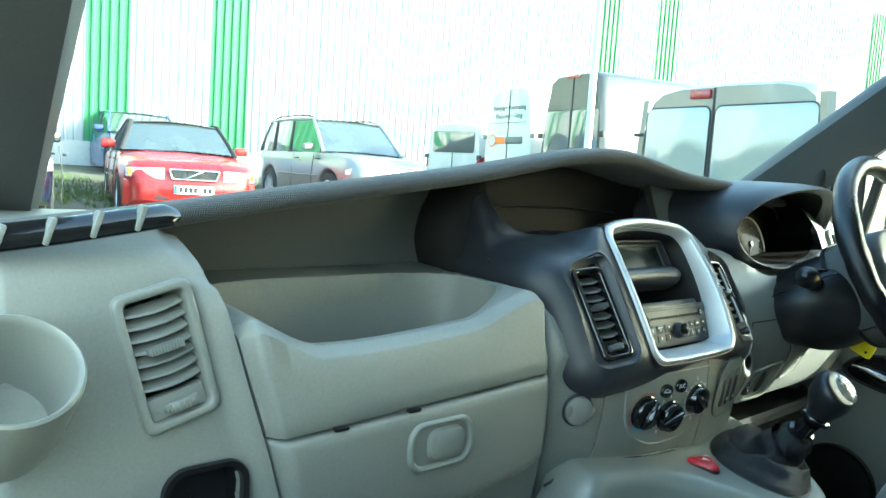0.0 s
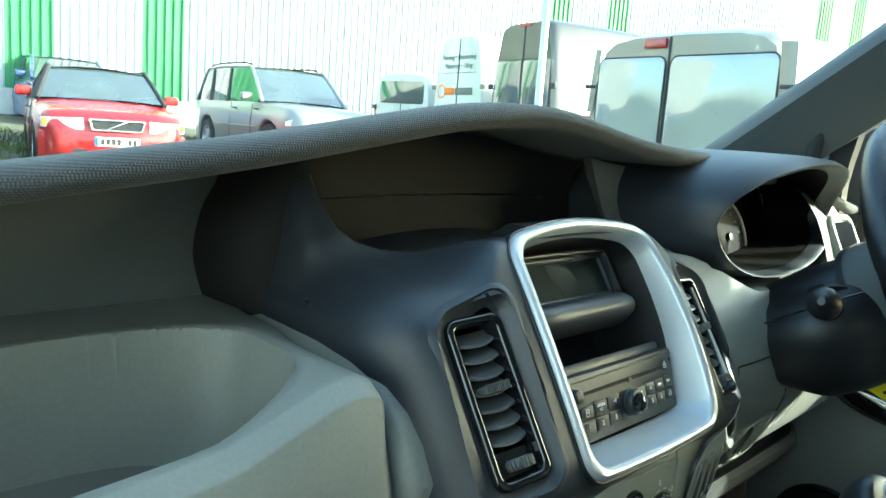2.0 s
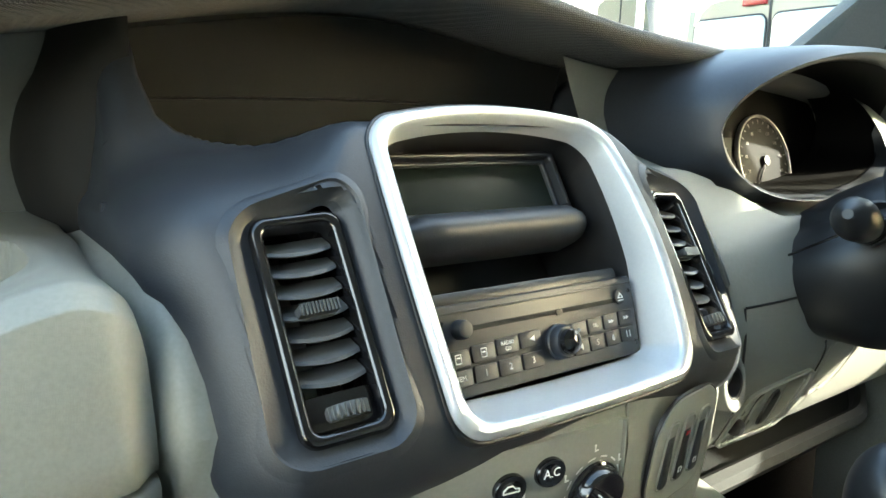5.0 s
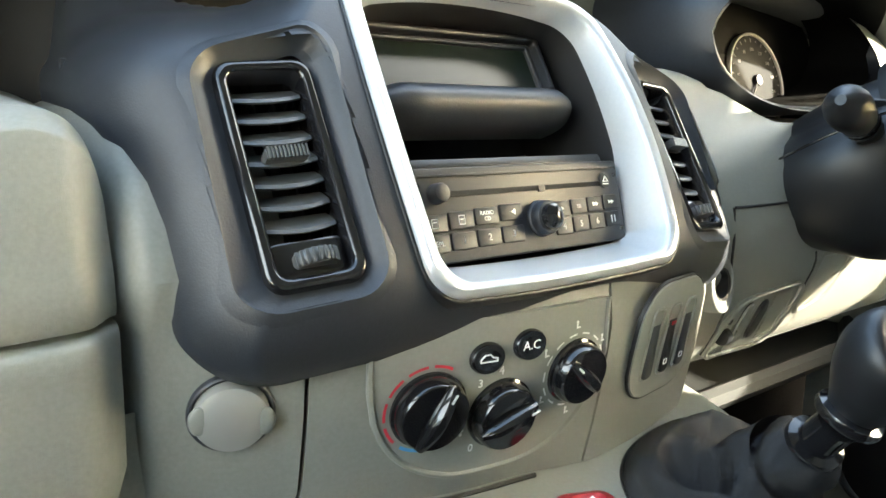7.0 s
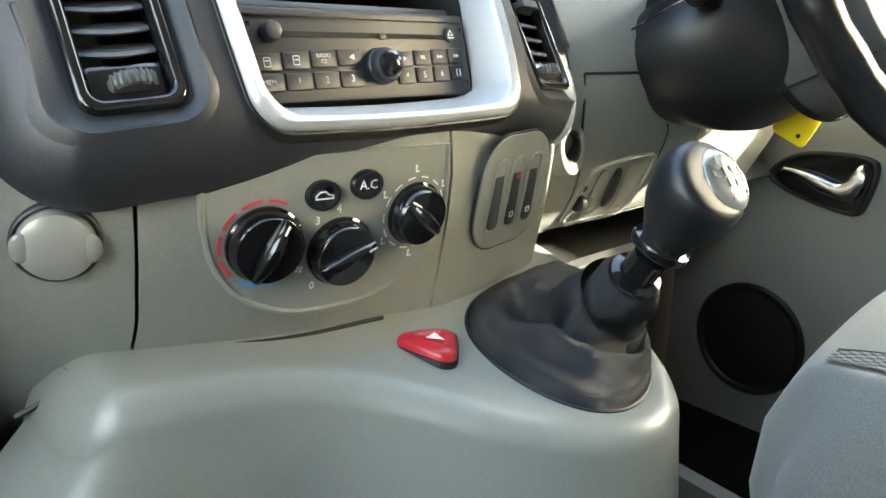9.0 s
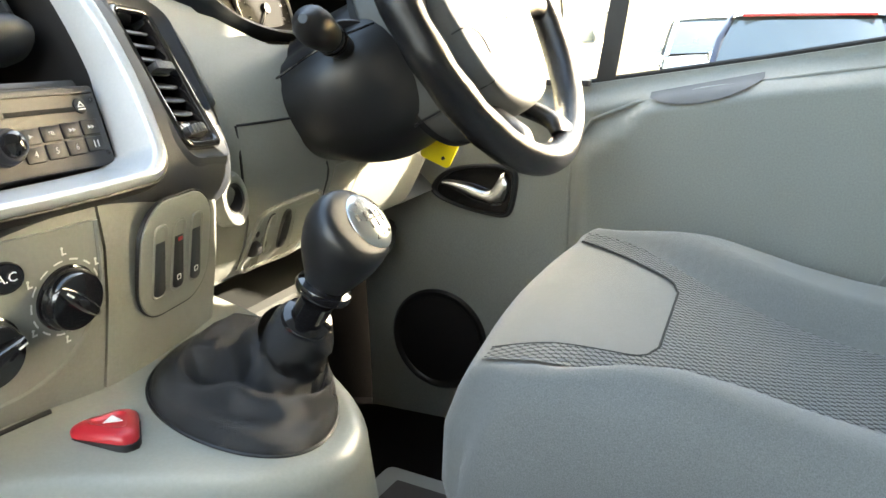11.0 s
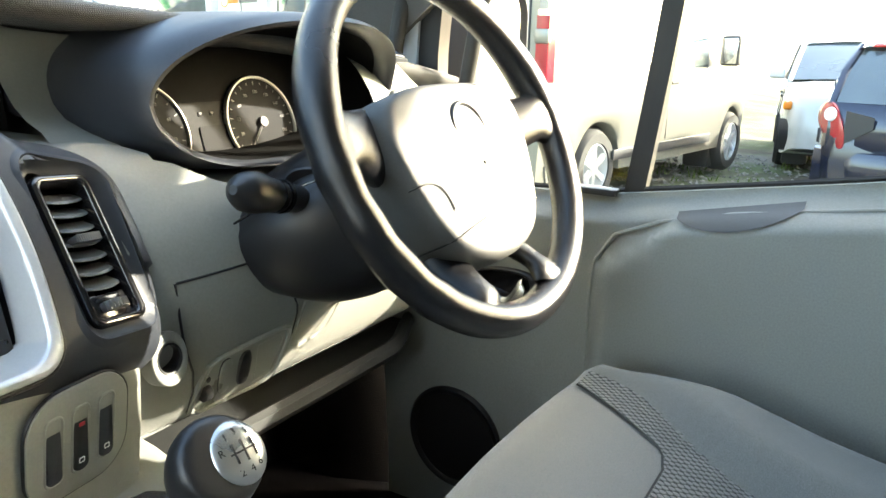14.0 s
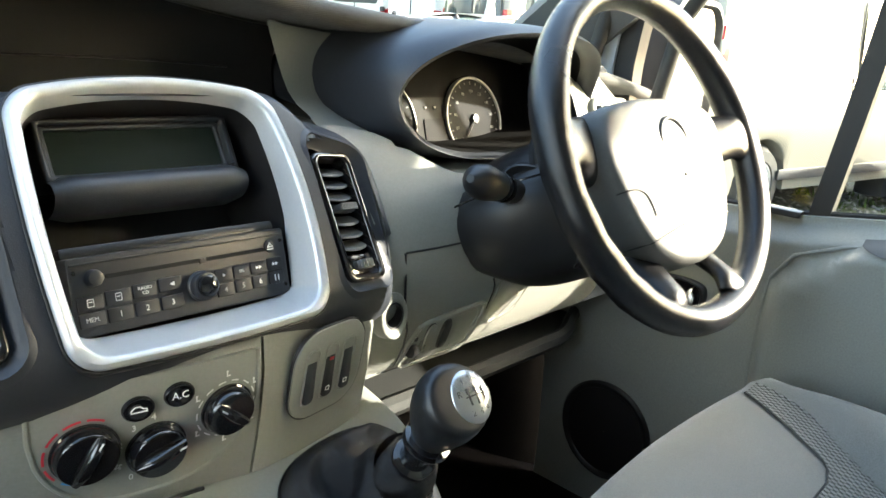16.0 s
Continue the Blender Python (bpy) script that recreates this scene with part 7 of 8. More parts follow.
def saloon(name, label, m, L, W, H, wb, front, r, col, hood, belt, ws, rf, rr, rg, roof_w=0.74, boot=None, roof_mat=None, base=0.2, doors=(0.0, -1.0), spokes=5, rails=False, side_post=None):
    """A passenger car; local origin on the ground under the front bumper, y ahead.
    hood, belt: heights; ws, rf, rr, rg: places of the screen's foot, roof front, roof rear and rear glass foot."""
    c = thing(name, label, "car", m)
    boot = boot or belt
    fy, ry = -front, -front - wb
    top = [(-L, boot - 0.22), (-L + 0.05, boot - 0.06), (-L + 0.16, boot), (rg, boot + 0.005), (lerp(rg, ws, 0.5), belt), (ws, belt - 0.01), (lerp(ws, 0, 0.55), lerp(belt, hood, 0.6)), (-0.22, hood), (-0.07, hood - 0.09), (0, hood - 0.22)]
    width = [(-L, 0.80), (-L + 0.12, 0.90), (-L + 0.5, 0.975), (-L * 0.5, 1.0), (-0.7, 0.985), (-0.3, 0.93), (-0.1, 0.84), (0, 0.72)]
    body = part("body", body_shell(c, W, base, (fy, ry), r, top, width), col, c, "", angle=50)
    hb, hr = W / 2 * 0.90, W / 2 * roof_w
    ring = []
    for y, hwid, z0, z1, k in ((ws + 0.02, hb, belt, belt + 0.02, 0), (lerp(ws, rf, 0.5), lerp(hb, hr, 0.1), belt, lerp(belt, H, 0.54), 0.5), (rf, hb * 0.99, belt, H - 0.035, 1), (lerp(rf, rr, 0.5), hb * 0.99, belt, H - 0.01, 1), (rr, hb * 0.98, belt, H - 0.04, 1),
                            (lerp(rr, rg, 0.55), hb * 0.96, boot, lerp(H, boot, 0.5), 0.5), (rg, hb * 0.92, boot, boot + 0.02, 0)):
        t = lerp(hwid, hr, (z1 - belt) / (H - belt))
        ring.append([Vector((-hwid, y, z0 - 0.02)), Vector((-t, y, z1)), Vector((-t * 0.5, y, z1 + 0.02)), Vector((0, y, z1 + 0.028)), Vector((t * 0.5, y, z1 + 0.02)), Vector((t, y, z1)), Vector((hwid, y, z0 - 0.02))])
    part("glass", loft(ring), CAR_GLASS, c, "tinted car windows", angle=25)
    rmat = roof_mat or col
    rows = []
    for t in steps(0, 1, 10):
        y = lerp(rf + 0.06, rr - 0.08, t)
        z = H - 0.012 - 0.03 * (2 * t - 1) ** 2
        rows.append([Vector((x * (hr + 0.012), y, z + 0.034 - 0.05 * x * x)) for x in steps(-1, 1, 10)])
    part("roof", loft(rows), rmat, c)
    for s in (-1, 1):
        A = [Vector((s * hb * 1.0, ws + 0.05, belt)), Vector((s * lerp(hb, hr, 0.55), lerp(ws, rf, 0.5), lerp(belt, H, 0.54))), Vector((s * hr, rf, H - 0.03))]
        B = [Vector((s * hr, lerp(rf, rr, t), H - 0.012 - 0.03 * (2 * t - 1) ** 2)) for t in steps(0, 1, 6)]
        C = [Vector((s * hr, rr, H - 0.04)), Vector((s * hb * 0.9, lerp(rr, rg, 0.55), lerp(H, boot, 0.5))), Vector((s * hb * 0.95, rg, boot))]
        part("pillar", tube(A + B[1:] + C[1:], 0.032, 8), rmat, c)
        for d in (side_post or (lerp(ws, rg, 0.47), lerp(ws, rg, 0.74))):
            part("pillar", tube([Vector((s * hb * 1.0, d, belt - 0.02)), Vector((s * (hr + 0.004), d - 0.06, H - 0.05))], 0.03, 6), TRIM, c)
        mir = part("mirror", box((s * (W / 2 + 0.06), ws - 0.30, belt + 0.09), (0.20, 0.11, 0.13), 0.035, seg=3), col, c)
        part("mirror_glass", box((s * (W / 2 + 0.06), ws - 0.358, belt + 0.09), (0.16, 0.004, 0.10), 0.001), CHROME, mir)
        for d in doors:
            part("door_seam", tube([Vector((s * W / 2 * 0.955, d, belt - 0.02)), Vector((s * W / 2 * 1.0, d, lerp(base, belt, 0.55))), Vector((s * W / 2 * 0.99, d, base + 0.1))], 0.006, 5), TRIM, c)
            part("door_handle", box((s * W / 2 * 0.99, d + 0.22, belt - 0.12), (0.03, 0.16, 0.03), 0.01), TRIM, c)
        part("side_strip", tube([Vector((s * W / 2 * 1.003, y, lerp(base, belt, 0.48))) for y in (ry + r + 0.1, fy - r - 0.1)], 0.014, 6), col, c)
        for y in (fy, ry):
            wheel_part(c, s * (W / 2 - 0.11), y, r, 0.2, spokes)
            part("arch", box((s * (W / 2 - 0.25), y, r + 0.03), (0.30, r * 2 + 0.05, r * 1.9), 0.05), TRIM, c)
        if rails:
            part("roof_rail", tube([Vector((s * hr * 0.92, lerp(rf - 0.1, rr, t), H + 0.012 + 0.05 * math.sin(math.pi * min(1, max(0, t)) ) ** 0.3)) for t in steps(0, 1, 8)], 0.016, 6), TRIM, c)
    for k in (-0.3, 0.25):
        part("wiper", tube([Vector((k - 0.1, ws + 0.02, belt + 0.035)), Vector((k + 0.38, lerp(ws, rf, 0.10), lerp(belt, H, 0.10) + 0.03))], 0.009, 5), TRIM, c)
    part("underside", box((0, -L / 2, base + 0.04), (W * 0.72, L * 0.86, 0.1), 0.03), TRIM, c)
    return c


RED = paint("red_car_paint", (0.36, 0.012, 0.014))
SILV = paint("silver_car_paint", (0.24, 0.25, 0.25), 0.4, 0.32)
NAVY = paint("dark_blue_car_paint", (0.03, 0.06, 0.18), 0.2)
INK = paint("blue_black_car_paint", (0.012, 0.016, 0.035), 0.2, 0.2)
PEWTER = paint("pewter_car_paint", (0.17, 0.175, 0.17), 0.4, 0.32)
WHITE = paint("white_car_paint", (0.55, 0.56, 0.55))
CHAR = paint("charcoal_van_paint", (0.035, 0.037, 0.037), 0.2, 0.35)
MIST = paint("warm_silver_van_paint", (0.175, 0.168, 0.145), 0.3, 0.35)
HEAD = 188

# red convertible, facing us
red = saloon("red_convertible", "red convertible car with a black soft top", spot(3.36, 9.30, 195), 4.72, 1.82, 1.42, 2.66, 0.93, 0.32, RED, 0.80, 0.93, -1.45, -2.05, -3.05, -3.75, 0.70, roof_mat=FABRIC_TOP, doors=(-1.55, -2.75))
for s in (-1, 1):
    hl = part("headlight", loft([[Vector((s * lerp(0.38, 0.84, t), -0.02 - 0.20 * t * t, z)) for z in (0.585 + 0.01 * t, 0.65, 0.73 - 0.015 * t)] for t in steps(0, 1, 6)]), LAMP_CLEAR, red, "clear headlight")
    hl.location.y += 0.03
    part("indicator", box((s * 0.80, -0.20, 0.66), (0.05, 0.10, 0.09), 0.02), LAMP_AMBER, hl)
    part("fog_lamp", revolve([(0.045, 0), (0.04, 0.02), (0.001, 0.025)], 16, Matrix.Rotation(radians(-90), 4, "X")), LAMP_CLEAR, red, "", Matrix.Translation((s * 0.58, -0.055, 0.36)))
gr = part("grille", ring_frame(rrect(0.62, 0.15, 0.03, 4, wt=0.66), rrect(0.56, 0.10, 0.02, 4, wt=0.60), -0.03, 0.02, 0.01), CHROME, red, "chrome-framed black grille", Matrix.Translation((0, 0.018, 0.655)) @ Matrix.Rotation(radians(180), 4, "Z") @ Matrix.Rotation(radians(90), 4, "X"))
part("mesh", plate(rrect(0.58, 0.12, 0.02, 4, wt=0.62), -0.03, 0.0), TRIM, gr)
for k in range(7):
    part("slat", box((-0.24 + 0.08 * k, 0, 0.004), (0.008, 0.10, 0.008)), CHAR, gr)
part("grille_bar", box((0, 0, 0.014), (0.26, 0.022, 0.012), 0.003, Matrix.Rotation(radians(26), 4, "Z")), CHROME, gr)
part("bumper", loft([[Vector((x, 0.02 - 0.26 * (abs(x) / 0.86) ** 3 + dy, z)) for dy, z in ((-0.06, 0.56), (0.0, 0.54), (0.02, 0.48), (0.015, 0.40), (-0.01, 0.30), (-0.05, 0.22))] for x in steps(-0.86, 0.86, 20)]), RED, red)
part("intake", box((0, -0.012, 0.335), (1.0, 0.03, 0.05), 0.012), TRIM, red)
number_plate(red, 0.035, 0.455, False, 1)

# silver estate-bodied off-roader, facing us
suv = saloon("silver_off_roader", "silver off-road car with black roof rails", spot(7.35, 10.05, HEAD), 4.63, 1.84, 1.76, 2.82, 0.82, 0.37, SILV, 1.02, 1.10, -1.25, -1.95, -4.05, -4.50, 0.78, doors=(-1.5, -2.45), rails=True, base=0.28)
for s in (-1, 1):
    part("headlight", loft([[Vector((s * lerp(0.46, 0.86, t), -0.03 - 0.22 * t * t, lerp(0.80, 0.74, t) + dz * (1 - 0.5 * t * t))) for dz in (-0.02, 0.06, 0.13)] for t in steps(0, 1, 6)]), LAMP_CLEAR, suv, "large clear headlight").location.y += 0.03
    part("fog_lamp", box((s * 0.62, -0.02, 0.50), (0.22, 0.05, 0.07), 0.02), LAMP_CLEAR, suv)
gr = part("grille", ring_frame(rrect(0.74, 0.22, 0.06, 5, wt=0.86), rrect(0.70, 0.18, 0.05, 5, wt=0.82), -0.04, 0.015, 0.01), SILV, suv, "dark slatted grille", Matrix.Translation((0, -0.015, 0.80)) @ Matrix.Rotation(radians(180), 4, "Z") @ Matrix.Rotation(radians(80), 4, "X"))
part("mesh", plate(rrect(0.71, 0.19, 0.05, 5, wt=0.83), -0.03, 0.0), TRIM, gr)
for k in (-1, 0, 1):
    part("slat", box((0, 0.05 * k, 0.006), (0.74, 0.016, 0.012), 0.003), CHAR, gr)
part("badge", ring_frame(circle(0.085, 28), circle(0.072, 28), 0.0, 0.02, 0.005), CHROME, gr, "plain chrome ring badge")
part("badge_bar", join(*[box((0.034 * math.cos(a), 0.034 * math.sin(a), 0.012), (0.07, 0.014, 0.012), 0.003, Matrix.Rotation(a, 4, "Z")) for a in (radians(90), radians(210), radians(330))]), CHROME, gr)
part("bumper", loft([[Vector((x, 0.04 - 0.22 * (abs(x) / 0.88) ** 3 + dy, z)) for dy, z in ((-0.06, 0.68), (0.0, 0.66), (0.02, 0.60), (0.02, 0.50), (0.0, 0.40), (-0.05, 0.32))] for x in steps(-0.88, 0.88, 20)]), SILV, suv)
part("intake", box((0, 0.052, 0.60), (1.05, 0.02, 0.07), 0.01), TRIM, suv)
number_plate(suv, 0.07, 0.47, False, 1, False)

# other parked cars of the far row
saloon("blue_hatchback", "dark blue hatchback parked by the warehouse wall", spot(5.35, 15.7, HEAD), 4.2, 1.74, 1.47, 2.55, 0.85, 0.31, NAVY, 0.88, 0.96, -1.1, -1.85, -3.3, -3.9)
dk = saloon("black_saloon", "black saloon car with chrome mirror caps", spot(0.78, 9.2, HEAD), 4.5, 1.78, 1.46, 2.65, 0.9, 0.32, INK, 0.86, 0.95, -1.2, -1.9, -3.1, -3.8)
for s in (-1, 1):
    part("headlight", box((s * 0.62, -0.10, 0.70), (0.36, 0.14, 0.15), 0.04), LAMP_CLEAR, dk)
    part("mirror_cap", box((s * 0.95, -1.47, 1.05), (0.19, 0.08, 0.11), 0.03), CHROME, dk)
    part("fog_lamp", revolve([(0.06, 0), (0.05, 0.03), (0.001, 0.035)], 16, Matrix.Rotation(radians(-90), 4, "X")), CHROME, dk, "", Matrix.Translation((s * 0.62, -0.06, 0.40)))
saloon("blue_saloon", "mid blue saloon car behind the black one", spot(1.3, 15.4, HEAD), 4.3, 1.75, 1.45, 2.6, 0.85, 0.31, paint("mid_blue_car_paint", (0.04, 0.14, 0.42), 0.2), 0.88, 0.96, -1.1, -1.85, -3.2, -3.8)

# low coupe seen from behind
rear_m = spot(5.55, 6.55, 98) @ Matrix.Translation((0, 4.75, 0))
cp_ = saloon("pewter_coupe", "pewter grey coupe with a long sloping rear window", rear_m, 4.75, 1.85, 1.33, 2.75, 0.9, 0.33, PEWTER, 0.82, 0.95, -1.5, -2.2, -2.9, -4.15, 0.66, boot=1.0)
for s in (-1, 1):
    part("tail_lamp", box((s * 0.66, -4.68, 0.86), (0.34, 0.14, 0.12), 0.04), LAMP_RED, cp_)
    part("reverse_lamp", box((s * 0.50, -4.71, 0.86), (0.10, 0.10, 0.07), 0.02), LAMP_CLEAR, cp_)
part("badge", join(box((0, -4.735, 0.92), (0.20, 0.02, 0.03), 0.008)), CHROME, cp_, "plain chrome rear badge")
number_plate(cp_, -4.765, 0.72, True, -1)

# dark blue hatchback seen from behind, beside the driver's window
hb_m = spot(6.75, -0.68, 92) @ Matrix.Translation((0, 4.0, 0))
ht = saloon("navy_hatchback", "dark navy small hatchback seen from behind", hb_m, 4.0, 1.72, 1.48, 2.5, 0.8, 0.31, INK, 0.88, 0.97, -1.0, -1.75, -3.45, -3.88, 0.72, base=0.22)
part("rear_screen", loft([[Vector((x * lerp(0.70, 0.56, t), lerp(-3.97, -3.62, t) - 0.02 + 0.10 * x * x, lerp(0.99, 1.40, t))) for x in steps(-1, 1, 10)] for t in steps(0, 1, 5)]), CAR_GLASS, ht, "wide rear window")
part("tailgate", loft([[Vector((x * 0.74, -4.0 + 0.10 * x * x + dy, z)) for dy, z in ((0.02, 0.99), (-0.02, 0.94), (-0.05, 0.80), (-0.05, 0.66), (-0.02, 0.60))] for x in steps(-1, 1, 12)]), INK, ht)
part("bumper", loft([[Vector((x * 0.83, -4.05 + 0.24 * abs(x) ** 3 + dy, z)) for dy, z in ((0.06, 0.62), (0.0, 0.60), (-0.03, 0.52), (-0.02, 0.36), (0.04, 0.26))] for x in steps(-1, 1, 14)]), INK, ht)
for s in (-1, 1):
    outline = rounded([Vector(p) for p in ((0.60, 0.60, 0), (0.585, 0.70, 0), (0.63, 0.86, 0), (0.70, 0.985, 0), (0.775, 1.005, 0), (0.835, 0.94, 0), (0.850, 0.84, 0), (0.80, 0.74, 0), (0.70, 0.65, 0))], 2)
    mid = sum(outline, Vector()) / len(outline)
    rows = []
    for k, out in ((1.0, -0.05), (1.0, 0.0), (0.94, 0.018), (0.7, 0.026), (0.3, 0.03), (0.02, 0.03)):
        ring = []
        for p in outline:
            q = mid + (p - mid) * k
            ring.append(Vector((s * q.x, -4.02 + 0.30 * smooth((q.x - 0.58) / 0.34) ** 1.4 - out - 0.03 * (q.z - 0.9), q.y)))
        rows.append(ring if s > 0 else ring[::-1])
    tl = part("tail_lamp", loft(rows, True), LAMP_RED, ht, "teardrop red tail lamp")
    part("lamp_eye", revolve([(0.058, 0), (0.052, 0.018), (0.001, 0.024)], 18, Matrix.Rotation(radians(90), 4, "X") @ Matrix.Rotation(radians(s * 35), 4, "Y")), LAMP_CLEAR, tl, "round white lens", Matrix.Translation((s * 0.725, -3.955, 0.895)))
    part("dark_plinth", loft([[Vector((s * lerp(0.40, 0.61, t), -4.055 + 0.05 * t, z)) for z in (lerp(0.80, 0.66, t), lerp(0.84, 0.78, t), lerp(0.89, 0.93, t))] for t in steps(0, 1, 5)]), TRIM, ht, "black corner beside the lamp")
part("roof_spoiler", box((0, -3.52, 1.445), (1.06, 0.16, 0.03), 0.012), RED, ht)
part("wiper", tube([(0.02, -4.0, 1.0), (0.42, -3.93, 1.05), (0.46, -3.93, 1.05)], 0.012, 6), TRIM, ht)
part("badge", revolve([(0.062, 0), (0.055, 0.012), (0.001, 0.016)], 28, Matrix.Rotation(radians(90), 4, "X")), CHROME, ht, "plain round chrome badge", Matrix.Translation((0.02, -4.045, 0.885)))
part("grip", box((0, -4.06, 0.73), (0.30, 0.03, 0.05), 0.012), CHROME, ht)

# white car beyond the silver van
wc = saloon("white_hatchback", "white hatchback with an amber side lamp", spot(9.6, -0.1, 262), 4.2, 1.78, 1.55, 2.6, 0.85, 0.33, WHITE, 0.95, 1.03, -1.05, -1.75, -3.3, -3.9)
for s in (-1, 1):
    part("indicator", box((s * 0.80, -0.25, 0.78), (0.10, 0.26, 0.10), 0.03), LAMP_AMBER, wc)
part("bumper", loft([[Vector((x * 0.86, 0.02 - 0.26 * abs(x) ** 3 + dy, z)) for dy, z in ((-0.02, 0.62), (0.02, 0.55), (0.02, 0.40), (-0.04, 0.25))] for x in steps(-1, 1, 14)]), TRIM, wc)


# vans
def van(name, label, m, L, W, H, wb, rear, r, col, nose=True):
    """A panel van; local origin on the ground under the middle of its rear doors, y ahead."""
    v = thing(name, label, "van", m)
    top = [(0, H - 0.06), (0.12, H - 0.01), (0.5, H), (L - 2.2, H), (L - 1.75, H - 0.09), (L - 0.95, 1.22), (L - 0.18, 1.0), (L, 0.75)]
    ws_y = L - 1.75
    width = [(0, 0.965), (0.1, 0.995), (0.6, 1.0), (L - 1.2, 1.0), (L - 0.35, 0.92), (L, 0.72)]
    fy = rear + wb
    ys = steps(0, L, 60) + [0.03, 0.06]
    for a in (rear, fy):
        ys += [a + (r + 0.07) * math.sin(q) for q in steps(-1.57, 1.57, 14)]
    rows = []
    for y in sorted(set(round(k, 4) for k in ys)):
        hw, zt = W / 2 * curve_at(width, y), curve_at(top, y)
        low = 0.30
        lift_ = low
        for a in (rear, fy):
            q = (r + 0.065) ** 2 - (y - a) ** 2
            if q > 0:
                lift_ = max(lift_, r + math.sqrt(q))
        belt = min(1.12, zt - 0.08)
        inn = 0.11 * max(0, (zt - 1.12)) / 0.85 * W / 1.9
        half = [(0, low), (hw * 0.72, low), (hw * 0.74, lift_), (hw * 0.985, lift_), (hw, max(lift_ + 0.02, 0.58)), (hw, max(0.80, lift_ + 0.04)), (hw * 0.99, belt), (hw * 0.985 - inn * 0.5, lerp(belt, zt, 0.6)), (hw * 0.96 - inn, zt - 0.09), (hw * 0.86 - inn, zt - 0.02), (hw * 0.5, zt + 0.02), (0, zt + 0.03)]
        rows.append([Vector((x, y, z)) for x, z in half] + [Vector((-x, y, z)) for x, z in half[-2:0:-1]])
    part("body", loft(rows, True, True), col, v, "", angle=50)
    for s in (-1, 1):
        for y in (rear, fy):
            wheel_part(v, s * (W / 2 - 0.12), y, r, 0.22, 6)
            part("arch", box((s * (W / 2 - 0.27), y, r + 0.03), (0.30, r * 2 + 0.05, r * 1.9), 0.05), TRIM, v)
        part("cab_window", loft([[Vector((s * (W / 2 * lerp(0.995, 0.925, t) + 0.004), y, lerp(1.14, H - 0.30, t))) for t in (0, 0.5, 1)] for y in (ws_y - 0.85, ws_y - 0.25, ws_y - 0.05)]), CAR_GLASS, v)
        mir = part("mirror", box((s * (W / 2 + 0.13), ws_y + 0.18, 1.32), (0.20, 0.12, 0.30), 0.04, seg=3), TRIM, v)
        part("mirror_glass", box((s * (W / 2 + 0.13), ws_y + 0.118, 1.32), (0.16, 0.004, 0.25), 0.001), CHROME, mir)
        part("side_moulding", box((s * (W / 2 + 0.004), L * 0.45, 0.43), (0.022, wb - 2 * r - 0.3, 0.09), 0.01), TRIM, v)
        part("slide_rail", tube([Vector((s * (W / 2 * 0.97), 0.35, 1.18)), Vector((s * (W / 2 * 0.985), L * 0.5, 1.18))], 0.014, 6), TRIM, v)
        part("cab_door_seam", tube([Vector((s * W / 2 * 1.0, ws_y - 0.95, 0.5)), Vector((s * W / 2 * 0.99, ws_y - 0.95, 1.1)), Vector((s * W / 2 * 0.95, ws_y - 0.95, H - 0.25))], 0.006, 5), TRIM, v)
        part("door_handle", box((s * (W / 2 + 0.004), ws_y - 0.85, 1.02), (0.03, 0.18, 0.04), 0.012), TRIM, v)
    part("windscreen", loft([[Vector((x * W / 2 * lerp(0.86, 0.74, t), lerp(L - 0.93, ws_y - 0.02, t) - 0.08 * x * x, lerp(1.22, H - 0.11, t) + 0.03)) for t in steps(0, 1, 4)] for x in steps(-1, 1, 8)]), CAR_GLASS, v)
    part("underside", box((0, L * 0.48, 0.30), (W * 0.7, L * 0.9, 0.12), 0.03), TRIM, v)
    return v


def rear_doors(v, W, H, lamp_z, seam=0.0, pane=None, lamp=True, bright=True):
    rows = lambda x0, x1, z0, z1, off: loft([[Vector((x, off - 0.0, z)) for z in steps(z0, z1, 4)] for x in steps(x0, x1, 4)])
    part("door_seam", tube([Vector((seam, -0.006, 0.45)), Vector((seam, -0.008, H * 0.5)), Vector((seam, -0.004, H - 0.04))], 0.010, 6), TRIM, v)
    if pane:
        z0, z1, mat = pane
        for s in (-1, 1):
            x0, x1 = (seam + 0.03, W / 2 - 0.17) if s > 0 else (-W / 2 + 0.17, seam - 0.03)
            c, w, h = (x0 + x1) / 2, abs(x1 - x0), z1 - z0
            p = part("rear_window", plate(rrect(w, h, 0.07, 5), -0.03, 0.012, 0.006), mat, v, "", Matrix.Translation((c, 0, (z0 + z1) / 2)) @ Matrix.Rotation(radians(90), 4, "X"))
            part("window_seal", ring_frame(rrect(w + 0.024, h + 0.024, 0.08, 5), rrect(w, h, 0.07, 5), -0.03, 0.010, 0.004), TRIM, p)
    for s in (-1, 1):
        if lamp:
            part("tail_lamp", loft([[Vector((s * (W / 2 - 0.015 + dx), dy, z)) for dx, dy in ((-0.085, -0.010), (-0.03, -0.012), (0.012, 0.01), (0.018, 0.10))] for z in steps(lamp_z[0], lamp_z[1], 6)]), LAMP_RED, v, "tall red tail lamp")
        for z in (0.75, H * 0.62):
            part("hinge", box((s * (W / 2 - 0.04), -0.012, z), (0.12, 0.05, 0.10), 0.015), MIST if bright else TRIM, v)
    part("bumper", loft([[Vector((x * W / 2 * 0.99, -0.06 + 0.16 * abs(x) ** 4 + dy, z)) for dy, z in ((0.08, 0.50), (0.0, 0.48), (-0.03, 0.42), (0.0, 0.30))] for x in steps(-1, 1, 14)]), TRIM, v)


